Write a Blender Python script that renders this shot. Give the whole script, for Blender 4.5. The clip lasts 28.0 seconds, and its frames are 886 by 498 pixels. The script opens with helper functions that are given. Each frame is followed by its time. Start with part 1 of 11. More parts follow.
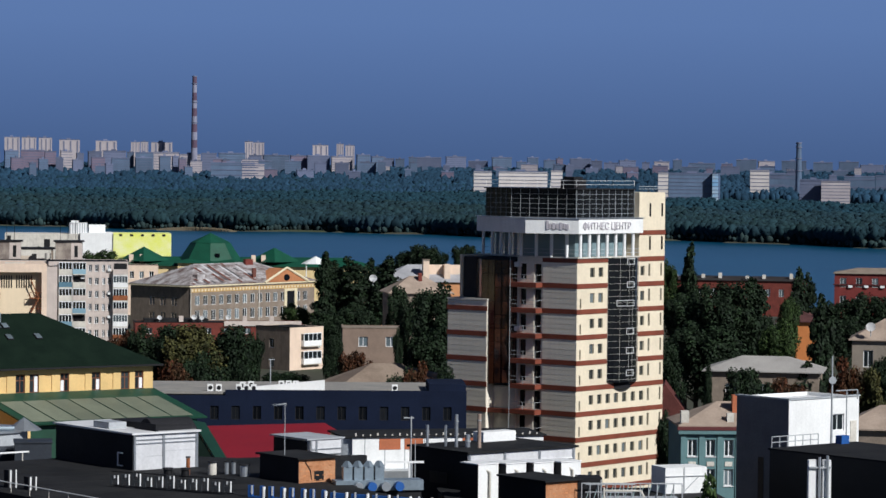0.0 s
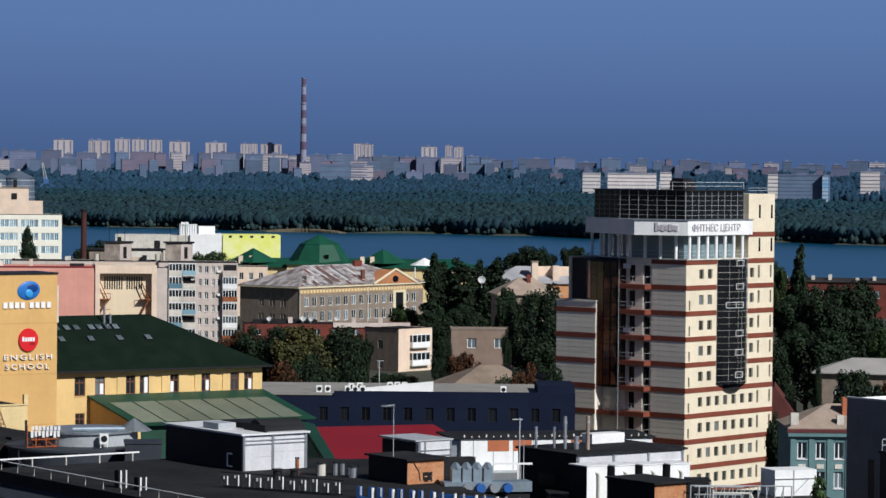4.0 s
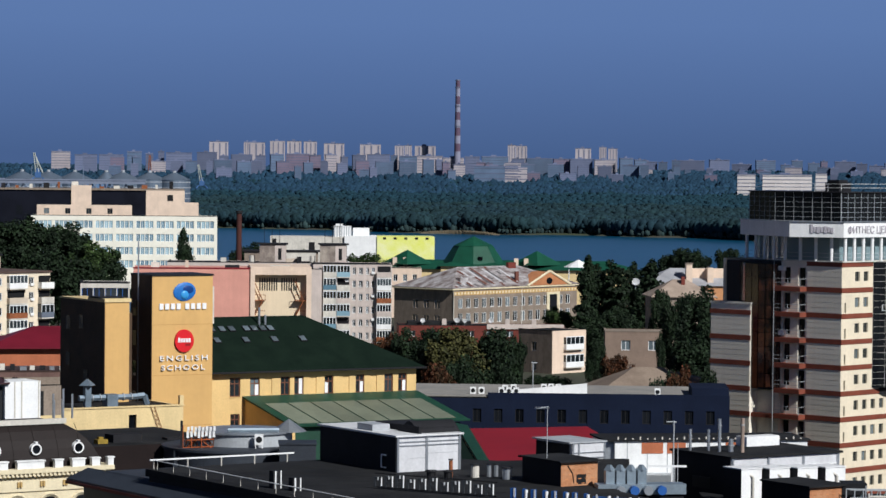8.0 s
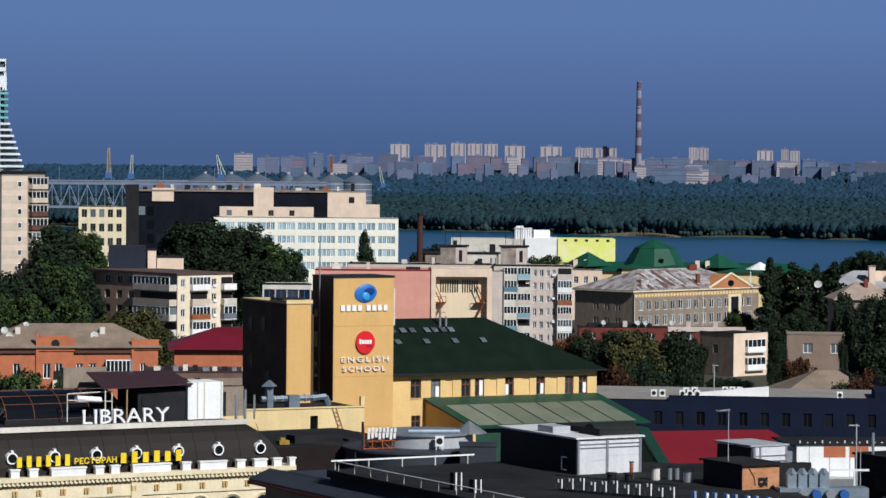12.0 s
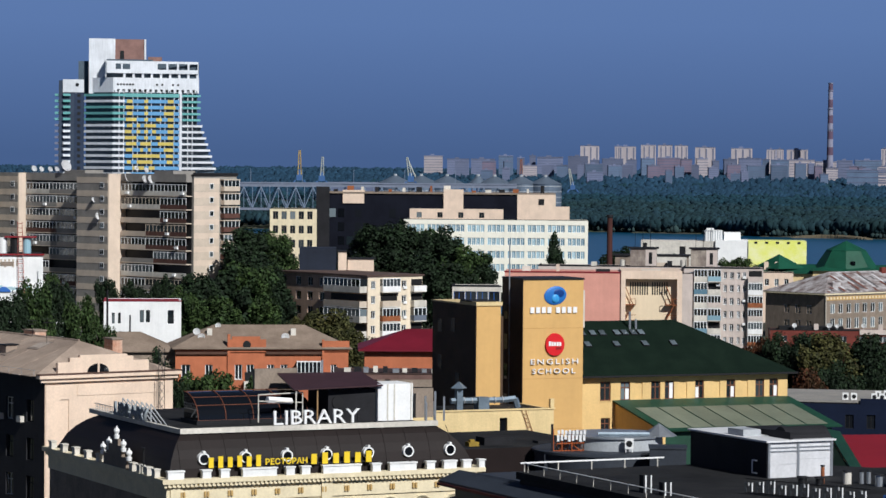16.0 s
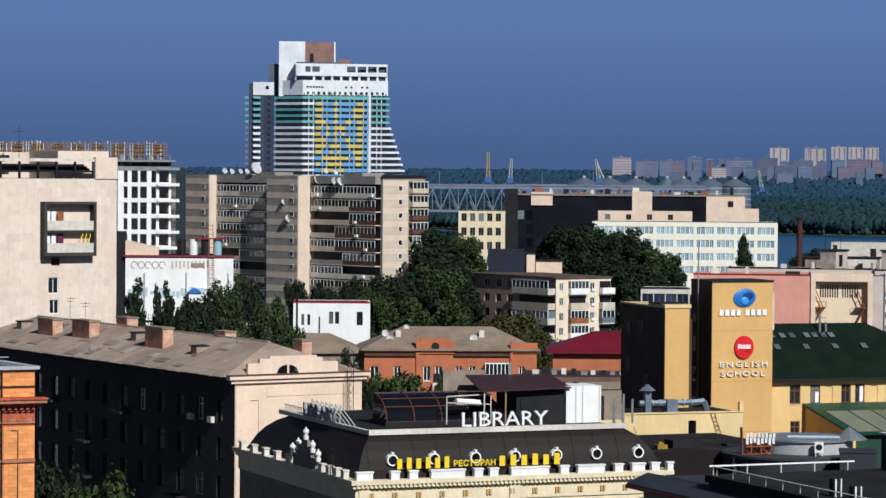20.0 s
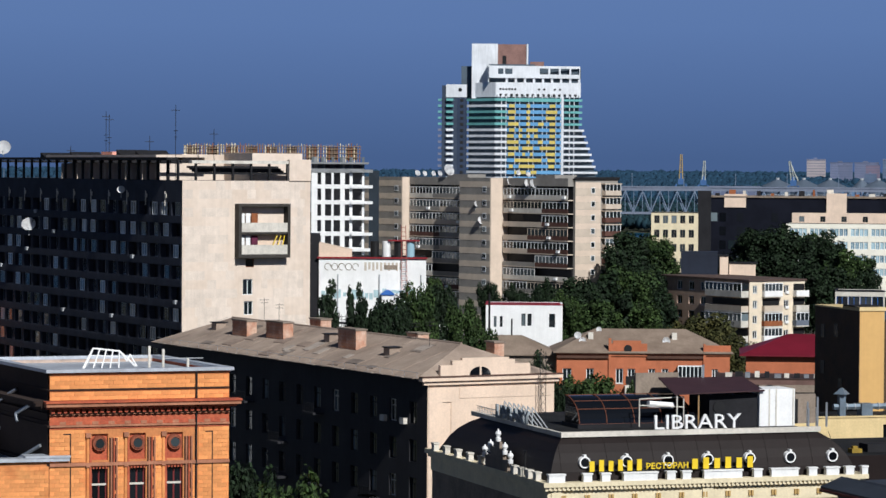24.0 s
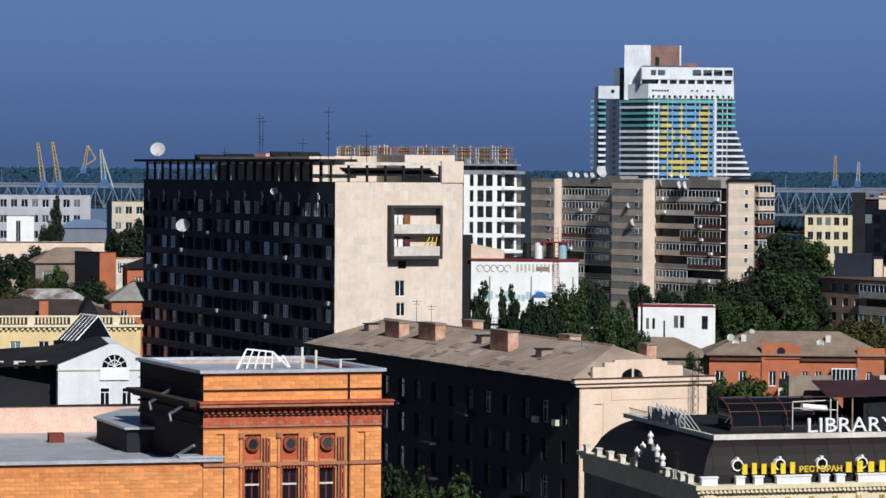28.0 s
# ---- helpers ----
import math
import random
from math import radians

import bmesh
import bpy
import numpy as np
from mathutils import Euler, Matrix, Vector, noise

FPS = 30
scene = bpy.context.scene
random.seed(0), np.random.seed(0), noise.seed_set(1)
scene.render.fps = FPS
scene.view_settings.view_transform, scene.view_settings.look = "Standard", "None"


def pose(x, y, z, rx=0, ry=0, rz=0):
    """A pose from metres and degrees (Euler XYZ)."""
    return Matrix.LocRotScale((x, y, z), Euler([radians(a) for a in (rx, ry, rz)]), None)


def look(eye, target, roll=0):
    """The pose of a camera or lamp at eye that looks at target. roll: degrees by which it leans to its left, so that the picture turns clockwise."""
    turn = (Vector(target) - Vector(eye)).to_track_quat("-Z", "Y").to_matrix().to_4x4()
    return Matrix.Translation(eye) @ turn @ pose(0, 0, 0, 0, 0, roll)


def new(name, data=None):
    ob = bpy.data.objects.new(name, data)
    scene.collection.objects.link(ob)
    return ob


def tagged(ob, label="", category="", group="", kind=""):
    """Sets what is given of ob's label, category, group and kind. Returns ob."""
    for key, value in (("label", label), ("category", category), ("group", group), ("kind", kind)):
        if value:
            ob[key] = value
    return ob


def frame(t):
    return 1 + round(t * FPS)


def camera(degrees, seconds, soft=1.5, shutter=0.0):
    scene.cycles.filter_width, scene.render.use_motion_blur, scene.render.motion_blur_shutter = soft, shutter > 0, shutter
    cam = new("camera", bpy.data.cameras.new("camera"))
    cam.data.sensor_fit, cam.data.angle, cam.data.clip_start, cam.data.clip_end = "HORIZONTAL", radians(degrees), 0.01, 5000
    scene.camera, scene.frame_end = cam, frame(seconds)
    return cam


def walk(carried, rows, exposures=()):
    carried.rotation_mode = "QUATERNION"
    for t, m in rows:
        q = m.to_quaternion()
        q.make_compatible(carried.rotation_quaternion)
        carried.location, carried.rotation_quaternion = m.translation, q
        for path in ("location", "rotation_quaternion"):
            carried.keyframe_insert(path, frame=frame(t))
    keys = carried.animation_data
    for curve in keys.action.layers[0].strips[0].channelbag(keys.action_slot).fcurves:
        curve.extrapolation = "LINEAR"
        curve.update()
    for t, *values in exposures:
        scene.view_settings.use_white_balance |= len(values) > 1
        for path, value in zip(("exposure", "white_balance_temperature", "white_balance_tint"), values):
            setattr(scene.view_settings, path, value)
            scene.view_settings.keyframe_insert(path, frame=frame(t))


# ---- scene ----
cam = camera(17.0, 28.0)
EYE = 44.0
# seconds, turn to the left, tilt, roll in degrees: a camera that turns where it stands
ROWS = [
    (0.0, -0.0, -1.602, -0.598), (0.5, 0.233, -1.601, -0.593), (1.0, 0.482, -1.6, -0.589),
    (1.5, 0.758, -1.598, -0.585), (2.0, 1.037, -1.597, -0.581), (2.5, 1.31, -1.596, -0.577),
    (3.0, 1.592, -1.595, -0.574), (3.5, 1.839, -1.594, -0.57), (5.5, 3.01, -1.591, -0.558),
    (6.0, 3.355, -1.59, -0.554), (6.5, 3.784, -1.589, -0.551), (7.0, 4.219, -1.588, -0.548),
    (7.5, 4.64, -1.588, -0.545), (8.0, 5.074, -1.587, -0.542), (8.5, 5.496, -1.586, -0.538),
    (9.0, 5.885, -1.585, -0.535), (9.5, 6.328, -1.584, -0.531), (10.0, 6.735, -1.584, -0.528),
    (10.5, 7.158, -1.583, -0.524), (11.0, 7.591, -1.582, -0.52), (11.5, 8.09, -1.581, -0.516),
    (13.5, 9.922, -1.577, -0.498), (14.0, 10.412, -1.576, -0.493), (14.5, 10.868, -1.575, -0.488),
    (15.0, 11.361, -1.573, -0.483), (15.5, 11.779, -1.572, -0.478), (16.0, 12.231, -1.571, -0.472),
    (16.5, 12.68, -1.57, -0.467), (17.0, 13.134, -1.568, -0.462), (17.5, 13.576, -1.567, -0.456),
    (18.0, 14.047, -1.566, -0.451), (18.5, 14.478, -1.564, -0.446), (19.0, 14.937, -1.563, -0.44),
    (19.5, 15.374, -1.561, -0.435), (20.0, 15.871, -1.56, -0.43), (20.5, 16.335, -1.558, -0.425),
    (21.0, 16.851, -1.556, -0.42), (21.5, 17.31, -1.555, -0.416), (23.5, 19.142, -1.548, -0.4),
    (24.0, 19.591, -1.547, -0.397), (24.5, 20.025, -1.545, -0.394), (25.0, 20.51, -1.544, -0.392),
    (25.5, 20.913, -1.542, -0.39), (26.0, 21.308, -1.541, -0.389), (26.5, 21.662, -1.539, -0.389),
    (27.0, 22.023, -1.538, -0.389), (27.5, 22.295, -1.536, -0.391), (28.0, 22.533, -1.535, -0.393),
]
walk(cam, [(t, pose(0, 0, EYE, 90 + tilt, roll, turn)) for t, turn, tilt, roll in ROWS])

# ---- light: low morning sun behind the viewer's right shoulder, hazy blue sky ----
SUN_X, SUN_Y, SUN_UP = 0.70, -0.714, 37.0
world = bpy.data.worlds.new("sky")
scene.world = world
world.use_nodes = True
wn, wl = world.node_tree.nodes, world.node_tree.links
wn.clear()
w_out, w_bg = wn.new("ShaderNodeOutputWorld"), wn.new("ShaderNodeBackground")
sky = wn.new("ShaderNodeTexSky")
sky.sky_type, sky.sun_disc = "NISHITA", False
sky.sun_elevation, sky.sun_rotation = radians(SUN_UP), math.atan2(SUN_X, SUN_Y)
sky.dust_density, sky.altitude = 2.0, 100
w_gain = wn.new("ShaderNodeMix")
w_gain.data_type, w_gain.blend_type = "RGBA", "MULTIPLY"
w_gain.inputs["Factor"].default_value = 1.0
w_gain.inputs["B"].default_value = (0.0122, 0.0150, 0.0218, 1)
w_co, w_sep = wn.new("ShaderNodeTexCoord"), wn.new("ShaderNodeSeparateXYZ")
# the haze layer that lies all round the horizon, under the clear sky
w_haze = wn.new("ShaderNodeValToRGB")
stops = w_haze.color_ramp.elements
stops[0].position, stops[0].color = 0.0, (0.064, 0.118, 0.264, 1)
stops[1].position, stops[1].color = 1.0, (0.120, 0.208, 0.440, 1)
for at, tone in ((0.10, (0.063, 0.118, 0.266, 1)), (0.30, (0.079, 0.145, 0.322, 1)), (0.62, (0.105, 0.188, 0.405, 1))):
    e = stops.new(at)
    e.color = tone
w_map = wn.new("ShaderNodeMapRange")
w_map.inputs["From Min"].default_value, w_map.inputs["From Max"].default_value = -0.005, 0.08
w_fade = wn.new("ShaderNodeMapRange")
w_fade.interpolation_type = "SMOOTHSTEP"
w_fade.inputs["From Min"].default_value, w_fade.inputs["From Max"].default_value = 0.07, 0.35
w_mix = wn.new("ShaderNodeMix")
w_mix.data_type = "RGBA"
wl.new(w_co.outputs["Generated"], w_sep.inputs[0])
wl.new(w_sep.outputs["Z"], w_map.inputs["Value"])
wl.new(w_sep.outputs["Z"], w_fade.inputs["Value"])
wl.new(w_map.outputs["Result"], w_haze.inputs["Fac"])
wl.new(sky.outputs[0], w_gain.inputs["A"])
wl.new(w_fade.outputs["Result"], w_mix.inputs["Factor"])
wl.new(w_haze.outputs["Color"], w_mix.inputs["A"])
wl.new(w_gain.outputs["Result"], w_mix.inputs["B"])
wl.new(w_mix.outputs["Result"], w_bg.inputs["Color"])
w_bg.inputs["Strength"].default_value = 1.0
wl.new(w_bg.outputs[0], w_out.inputs["Surface"])

sun = new("sun", bpy.data.lights.new("sun", "SUN"))
sun.data.energy, sun.data.angle, sun.data.color = 4.85, radians(0.5), (0.965, 0.975, 0.97)
sun.matrix_world = look((0, 0, 0), (-SUN_X, -SUN_Y, -math.hypot(SUN_X, SUN_Y) * math.tan(radians(SUN_UP))))
sun.location = (200, -180, 300)

# ---- materials ----
MATS = {}


def mat(name, colour, rough=0.8, vary=0.25, scale=0.6, metal=0.0, bump=0.15, fine=6.0, second=None, streak=0.0, per=0.0, island=0.0, spec=0.3):
    """A surface with two scales of noise: blotches of size 1/scale, grain of size 1/fine. second: the blotches' other colour.
    streak: vertical run-off marks. per: tone change from object to object; island: from piece to piece in one mesh."""
    if name in MATS:
        return MATS[name]
    m = bpy.data.materials.new(name)
    m.use_nodes = True
    n, l = m.node_tree.nodes, m.node_tree.links
    b = n["Principled BSDF"]
    b.inputs["Roughness"].default_value, b.inputs["Metallic"].default_value = rough, metal
    b.inputs["Specular IOR Level"].default_value = spec
    co = n.new("ShaderNodeTexCoord")
    big, grain = n.new("ShaderNodeTexNoise"), n.new("ShaderNodeTexNoise")
    big.inputs["Scale"].default_value, big.inputs["Detail"].default_value, big.inputs["Roughness"].default_value = scale, 5, 0.65
    grain.inputs["Scale"].default_value, grain.inputs["Detail"].default_value = fine, 3
    l.new(co.outputs["Object"], big.inputs["Vector"])
    l.new(co.outputs["Object"], grain.inputs["Vector"])
    c = (*colour, 1)
    s = (*(second or [v * (1 - vary) for v in colour]), 1)
    ramp = n.new("ShaderNodeMapRange")
    ramp.inputs["From Min"].default_value, ramp.inputs["From Max"].default_value = 0.38, 0.66
    l.new(big.outputs["Fac"], ramp.inputs["Value"])
    mix = n.new("ShaderNodeMix")
    mix.data_type = "RGBA"
    mix.inputs["A"].default_value, mix.inputs["B"].default_value = c, s
    l.new(ramp.outputs["Result"], mix.inputs["Factor"])
    g = n.new("ShaderNodeMapRange")
    g.inputs["From Min"].default_value, g.inputs["From Max"].default_value = 0.3, 0.7
    g.inputs["To Min"].default_value, g.inputs["To Max"].default_value = 1 - vary * 0.5, 1 + vary * 0.3
    l.new(grain.outputs["Fac"], g.inputs["Value"])
    hsv = n.new("ShaderNodeHueSaturation")
    l.new(mix.outputs["Result"], hsv.inputs["Color"])
    value = g.outputs["Result"]

    def times(a, socket, low, high):
        r = n.new("ShaderNodeMapRange")
        r.inputs["To Min"].default_value, r.inputs["To Max"].default_value = low, high
        l.new(socket, r.inputs["Value"])
        k = n.new("ShaderNodeMath")
        k.operation = "MULTIPLY"
        l.new(a, k.inputs[0])
        l.new(r.outputs["Result"], k.inputs[1])
        return k.outputs[0]

    if streak:
        st = n.new("ShaderNodeTexNoise")
        st.inputs["Detail"].default_value = 4
        mp = n.new("ShaderNodeMapping")
        mp.inputs["Scale"].default_value = (2.2, 2.2, 0.12)
        l.new(co.outputs["Object"], mp.inputs["Vector"])
        l.new(mp.outputs[0], st.inputs["Vector"])
        st.inputs["Scale"].default_value = 1.0
        value = times(value, st.outputs["Fac"], 1 - streak, 1 + streak * 0.7)
    if per:
        oi = n.new("ShaderNodeObjectInfo")
        value = times(value, oi.outputs["Random"], 1 - per, 1 + per)
    if island:
        ge = n.new("ShaderNodeNewGeometry")
        value = times(value, ge.outputs["Random Per Island"], 1 - island, 1 + island)
    l.new(value, hsv.inputs["Value"])
    l.new(hsv.outputs["Color"], b.inputs["Base Color"])
    if bump:
        bp = n.new("ShaderNodeBump")
        bp.inputs["Strength"].default_value, bp.inputs["Distance"].default_value = bump, 0.05
        l.new(grain.outputs["Fac"], bp.inputs["Height"])
        l.new(bp.outputs[0], b.inputs["Normal"])
    MATS[name] = m
    return m


def pane_mat(name, dark, pale, rough=0.06, share=0.55, shine=0.6):
    """Window glass: most panes dark, some with a pale curtain close behind."""
    m = bpy.data.materials.new(name)
    m.use_nodes = True
    n, l = m.node_tree.nodes, m.node_tree.links
    b = n["Principled BSDF"]
    b.inputs["Roughness"].default_value, b.inputs["Specular IOR Level"].default_value = rough, shine
    b.inputs["Coat Weight"].default_value, b.inputs["Coat Roughness"].default_value = shine, 0.03
    oi = n.new("ShaderNodeObjectInfo")
    ramp = n.new("ShaderNodeMapRange")
    ramp.inputs["From Min"].default_value = share
    l.new(oi.outputs["Random"], ramp.inputs["Value"])
    mix = n.new("ShaderNodeMix")
    mix.data_type = "RGBA"
    mix.inputs["A"].default_value, mix.inputs["B"].default_value = (*dark, 1), (*pale, 1)
    l.new(ramp.outputs["Result"], mix.inputs["Factor"])
    l.new(mix.outputs["Result"], b.inputs["Base Color"])
    return m


GLASS = pane_mat("window_glass", (0.012, 0.018, 0.022), (0.16, 0.20, 0.22))
DARK_GLASS = pane_mat("tinted_glass", (0.004, 0.005, 0.007), (0.012, 0.014, 0.018), 0.04, 0.2, 0.22)
CURTAIN = pane_mat("curtained_glass", (0.22, 0.25, 0.29), (0.62, 0.66, 0.70), 0.1, 0.2)
PALE_GLASS = pane_mat("daylit_glass", (0.10, 0.20, 0.27), (0.34, 0.52, 0.60), 0.05, 0.1)
CREAM = mat("cream_cladding", (0.76, 0.66, 0.50), 0.7, 0.12, 0.3, streak=0.08, fine=3.0)
RUST = mat("rust_red_band", (0.21, 0.055, 0.032), 0.7, 0.25, 0.5)
WHITE = mat("white_paint", (0.82, 0.82, 0.81), 0.6, 0.12, 0.35, streak=0.10)
OFFWHITE = mat("worn_white_render", (0.66, 0.62, 0.55), 0.85, 0.25, 0.4, streak=0.18)
STEEL = mat("galvanised_sheet", (0.50, 0.53, 0.56), 0.38, 0.18, 0.8, metal=0.75, bump=0.05, streak=0.1)
DULL_STEEL = mat("painted_steel", (0.40, 0.42, 0.44), 0.5, 0.2, 0.8, bump=0.05)
TAR = mat("bitumen_roof", (0.011, 0.0115, 0.013), 0.9, 0.35, 0.25, second=(0.024, 0.024, 0.025), bump=0.3, spec=0.15)
GREYROOF = mat("grey_roof_felt", (0.22, 0.21, 0.20), 0.9, 0.3, 0.3, second=(0.30, 0.28, 0.25), bump=0.3)
YELLOW = mat("ochre_render", (0.62, 0.375, 0.14), 0.75, 0.10, 0.25, streak=0.07, fine=2.0)
PALE_YELLOW = mat("pale_yellow_render", (0.72, 0.55, 0.285), 0.75, 0.16, 0.3, streak=0.12)
SCHOOL_WALL = mat("warm_yellow_render", (0.72, 0.49, 0.21), 0.75, 0.14, 0.3, streak=0.1)
GREENROOF = mat("dark_green_roof", (0.0042, 0.011, 0.007), 0.75, 0.35, 0.5, second=(0.007, 0.016, 0.010), spec=0.1)
GREENTRIM = mat("green_sheet_metal", (0.010, 0.055, 0.032), 0.55, 0.25, 0.6, spec=0.4)
BRIGHTGREEN = mat("emerald_roof", (0.006, 0.075, 0.042), 0.6, 0.3, 0.2)
REDROOF = mat("red_sheet_roof", (0.235, 0.010, 0.016), 0.5, 0.15, 0.3, spec=0.4)
MAROON = mat("maroon_sheet_roof", (0.16, 0.010, 0.022), 0.5, 0.2, 0.3)
BROWNROOF = mat("brown_mansard_sheet", (0.0135, 0.0085, 0.0078), 0.6, 0.2, 0.4, streak=0.15, spec=0.2)
# dark parts, and sides coloured dark to stand for their shade
DARK = mat("dark_cladding_and_shade", (0.020, 0.020, 0.023), 0.75, 0.3, 0.4, spec=0.15)
# black metal, also solid cores and plates that stand for unlit depth
BLACK = mat("black_metal_and_shade", (0.012, 0.012, 0.013), 0.5, 0.2, 1.0)
ASBESTOS = mat("weathered_slate_roof", (0.38, 0.295, 0.235), 0.9, 0.22, 0.25, second=(0.25, 0.19, 0.15), streak=0.1, bump=0.35)
SLATE_BROWN = mat("brown_slate_roof", (0.255, 0.195, 0.15), 0.9, 0.3, 0.3, second=(0.17, 0.125, 0.095), streak=0.12, bump=0.3)
PATCHED = mat("patched_metal_roof", (0.46, 0.44, 0.44), 0.6, 0.3, 0.35, second=(0.10, 0.055, 0.045), streak=0.5, fine=1.2)
BRICK_OR = mat("orange_brick_wall", (0.47, 0.15, 0.072), 0.85, 0.2, 0.5, streak=0.1, fine=9.0)
BRICK = mat("clay_brick", (0.52, 0.22, 0.095), 0.85, 0.3, 0.8, fine=4.0, per=0.28)
GLAZED = mat("ochre_face_brick", (0.74, 0.315, 0.108), 0.75, 0.28, 0.5, second=(0.68, 0.225, 0.072), fine=3.0, per=0.16, island=0.14)
REDBRICK = mat("dark_red_brick", (0.17, 0.038, 0.028), 0.85, 0.3, 0.6)
PINK = mat("salmon_render", (0.66, 0.31, 0.245), 0.8, 0.12, 0.3, streak=0.1)
PEACH = mat("peach_render", (0.76, 0.59, 0.46), 0.8, 0.15, 0.3, streak=0.1)
PINKGREY = mat("pink_grey_panel", (0.60, 0.51, 0.46), 0.85, 0.2, 0.3, streak=0.15)
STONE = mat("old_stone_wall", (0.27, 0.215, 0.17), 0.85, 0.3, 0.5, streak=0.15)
CONCRETE = mat("weathered_concrete", (0.72, 0.605, 0.51), 0.85, 0.10, 0.13, second=(0.60, 0.485, 0.39), streak=0.10, bump=0.15, fine=1.2)
RAW = mat("raw_concrete", (0.55, 0.53, 0.50), 0.85, 0.2, 0.3, streak=0.12)
TAN = mat("tan_panel", (0.58, 0.485, 0.39), 0.85, 0.15, 0.4, streak=0.08)
GREYSTRIPE = mat("grey_panel", (0.29, 0.27, 0.245), 0.85, 0.2, 0.4, streak=0.08)
NAVY = mat("blue_grey_render", (0.13, 0.155, 0.20), 0.8, 0.15, 0.3, streak=0.1)
TEAL = mat("teal_render", (0.125, 0.225, 0.235), 0.8, 0.15, 0.4, streak=0.12)
SAND = mat("sand_stone_trim", (0.74, 0.64, 0.44), 0.75, 0.15, 0.6, streak=0.12)
BLUE = mat("blue_paint", (0.02, 0.10, 0.34), 0.5, 0.2, 0.5)
SIGN_RED = mat("red_sign", (0.62, 0.012, 0.018), 0.5, 0.08, 0.5, bump=0)
SIGN_BLUE = mat("blue_sign", (0.02, 0.16, 0.50), 0.4, 0.2, 0.5, bump=0)
GOLD = mat("yellow_letter", (0.80, 0.56, 0.03), 0.5, 0.1, 0.5, bump=0)
LETTER = mat("white_letter", (0.80, 0.80, 0.80), 0.5, 0.1, 0.5, bump=0)
GREYLETTER = mat("grey_letter", (0.50, 0.47, 0.51), 0.5, 0.2, 0.5, bump=0)
ORANGE_RUST = mat("rusty_iron", (0.30, 0.10, 0.04), 0.8, 0.4, 1.5)
BARK = mat("bark", (0.075, 0.055, 0.04), 0.95, 0.4, 1.5, bump=0.5)


def leaf_mat(name, a, b):
    m = mat(name, a, 0.75, 0.35, 0.5, second=b, bump=0, island=0.6, spec=0.2)
    return m


LEAF = leaf_mat("green_leaves", (0.037, 0.064, 0.017), (0.018, 0.036, 0.012))
LEAF_DARK = leaf_mat("dark_leaves", (0.0135, 0.027, 0.0105), (0.0075, 0.0150, 0.0075))
LEAF_AUTUMN = leaf_mat("turning_leaves", (0.085, 0.026, 0.011), (0.026, 0.022, 0.010))
LEAF_OLIVE = leaf_mat("olive_leaves", (0.060, 0.056, 0.017), (0.028, 0.036, 0.013))
# far materials: haze is put into the base colours as a blue tint
WOOD_FAR = mat("hazed_riverside_wood", (0.015, 0.035, 0.039), 0.95, 0.3, 0.012, second=(0.016, 0.038, 0.053), bump=0, island=0.3, spec=0.1)
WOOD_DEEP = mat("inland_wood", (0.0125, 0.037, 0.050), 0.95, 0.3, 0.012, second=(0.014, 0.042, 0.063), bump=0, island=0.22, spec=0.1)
FAR_WALL = mat("hazed_panel_wall", (0.135, 0.155, 0.235), 0.9, 0.2, 0.05, second=(0.115, 0.14, 0.225), bump=0, per=0.3)
FAR_BRIGHT = mat("hazed_white_wall", (0.42, 0.375, 0.39), 0.9, 0.15, 0.05, bump=0, per=0.10)
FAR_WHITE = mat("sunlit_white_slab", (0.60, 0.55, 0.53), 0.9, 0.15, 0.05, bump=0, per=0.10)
FAR_GREY = mat("hazed_loggia", (0.17, 0.185, 0.26), 0.9, 0.2, 0.05, bump=0)
FAR_RED = mat("hazed_red_band", (0.19, 0.155, 0.215), 0.9, 0.2, 0.05, bump=0)
FAR_BLUE = mat("hazed_dark_wall", (0.105, 0.155, 0.24), 0.9, 0.2, 0.05, bump=0, per=0.2)


# ---- helpers for meshes and things ----
def mesh_of(name, bm):
    me = bpy.data.meshes.new(name)
    bm.normal_update()
    bm.to_mesh(me)
    bm.free()
    return me


def part(name, bm, material, parent=None, label="", m=None):
    """One mesh object of one material, under parent."""
    me = bm if isinstance(bm, bpy.types.Mesh) else mesh_of(name, bm)
    if material is not None and not me.materials:
        me.materials.append(material)
    ob = new(name, me)
    if parent is not None:
        ob.parent = parent
    if m is not None:
        ob.matrix_basis = m
    if label:
        ob["label"] = label
    return ob


def thing(name, x, y, z, turn, label, category, group="", kind=""):
    ob = new(name)
    ob.empty_display_size = 2
    ob.matrix_basis = pose(x, y, z, 0, 0, turn)
    return tagged(ob, label, category, group, kind)


def box(bm, x0, y0, z0, x1, y1, z1, m=None):
    v = [bm.verts.new((x, y, z)) for z in (z0, z1) for x, y in ((x0, y0), (x1, y0), (x1, y1), (x0, y1))]
    for f in ((3, 2, 1, 0), (4, 5, 6, 7), (0, 1, 5, 4), (1, 2, 6, 5), (2, 3, 7, 6), (3, 0, 4, 7)):
        bm.faces.new([v[i] for i in f])
    if m is not None:
        bmesh.ops.transform(bm, matrix=m, verts=v)
    return bm


def boxes(*rows):
    bm = bmesh.new()
    for r in rows:
        box(bm, *r)
    return bm


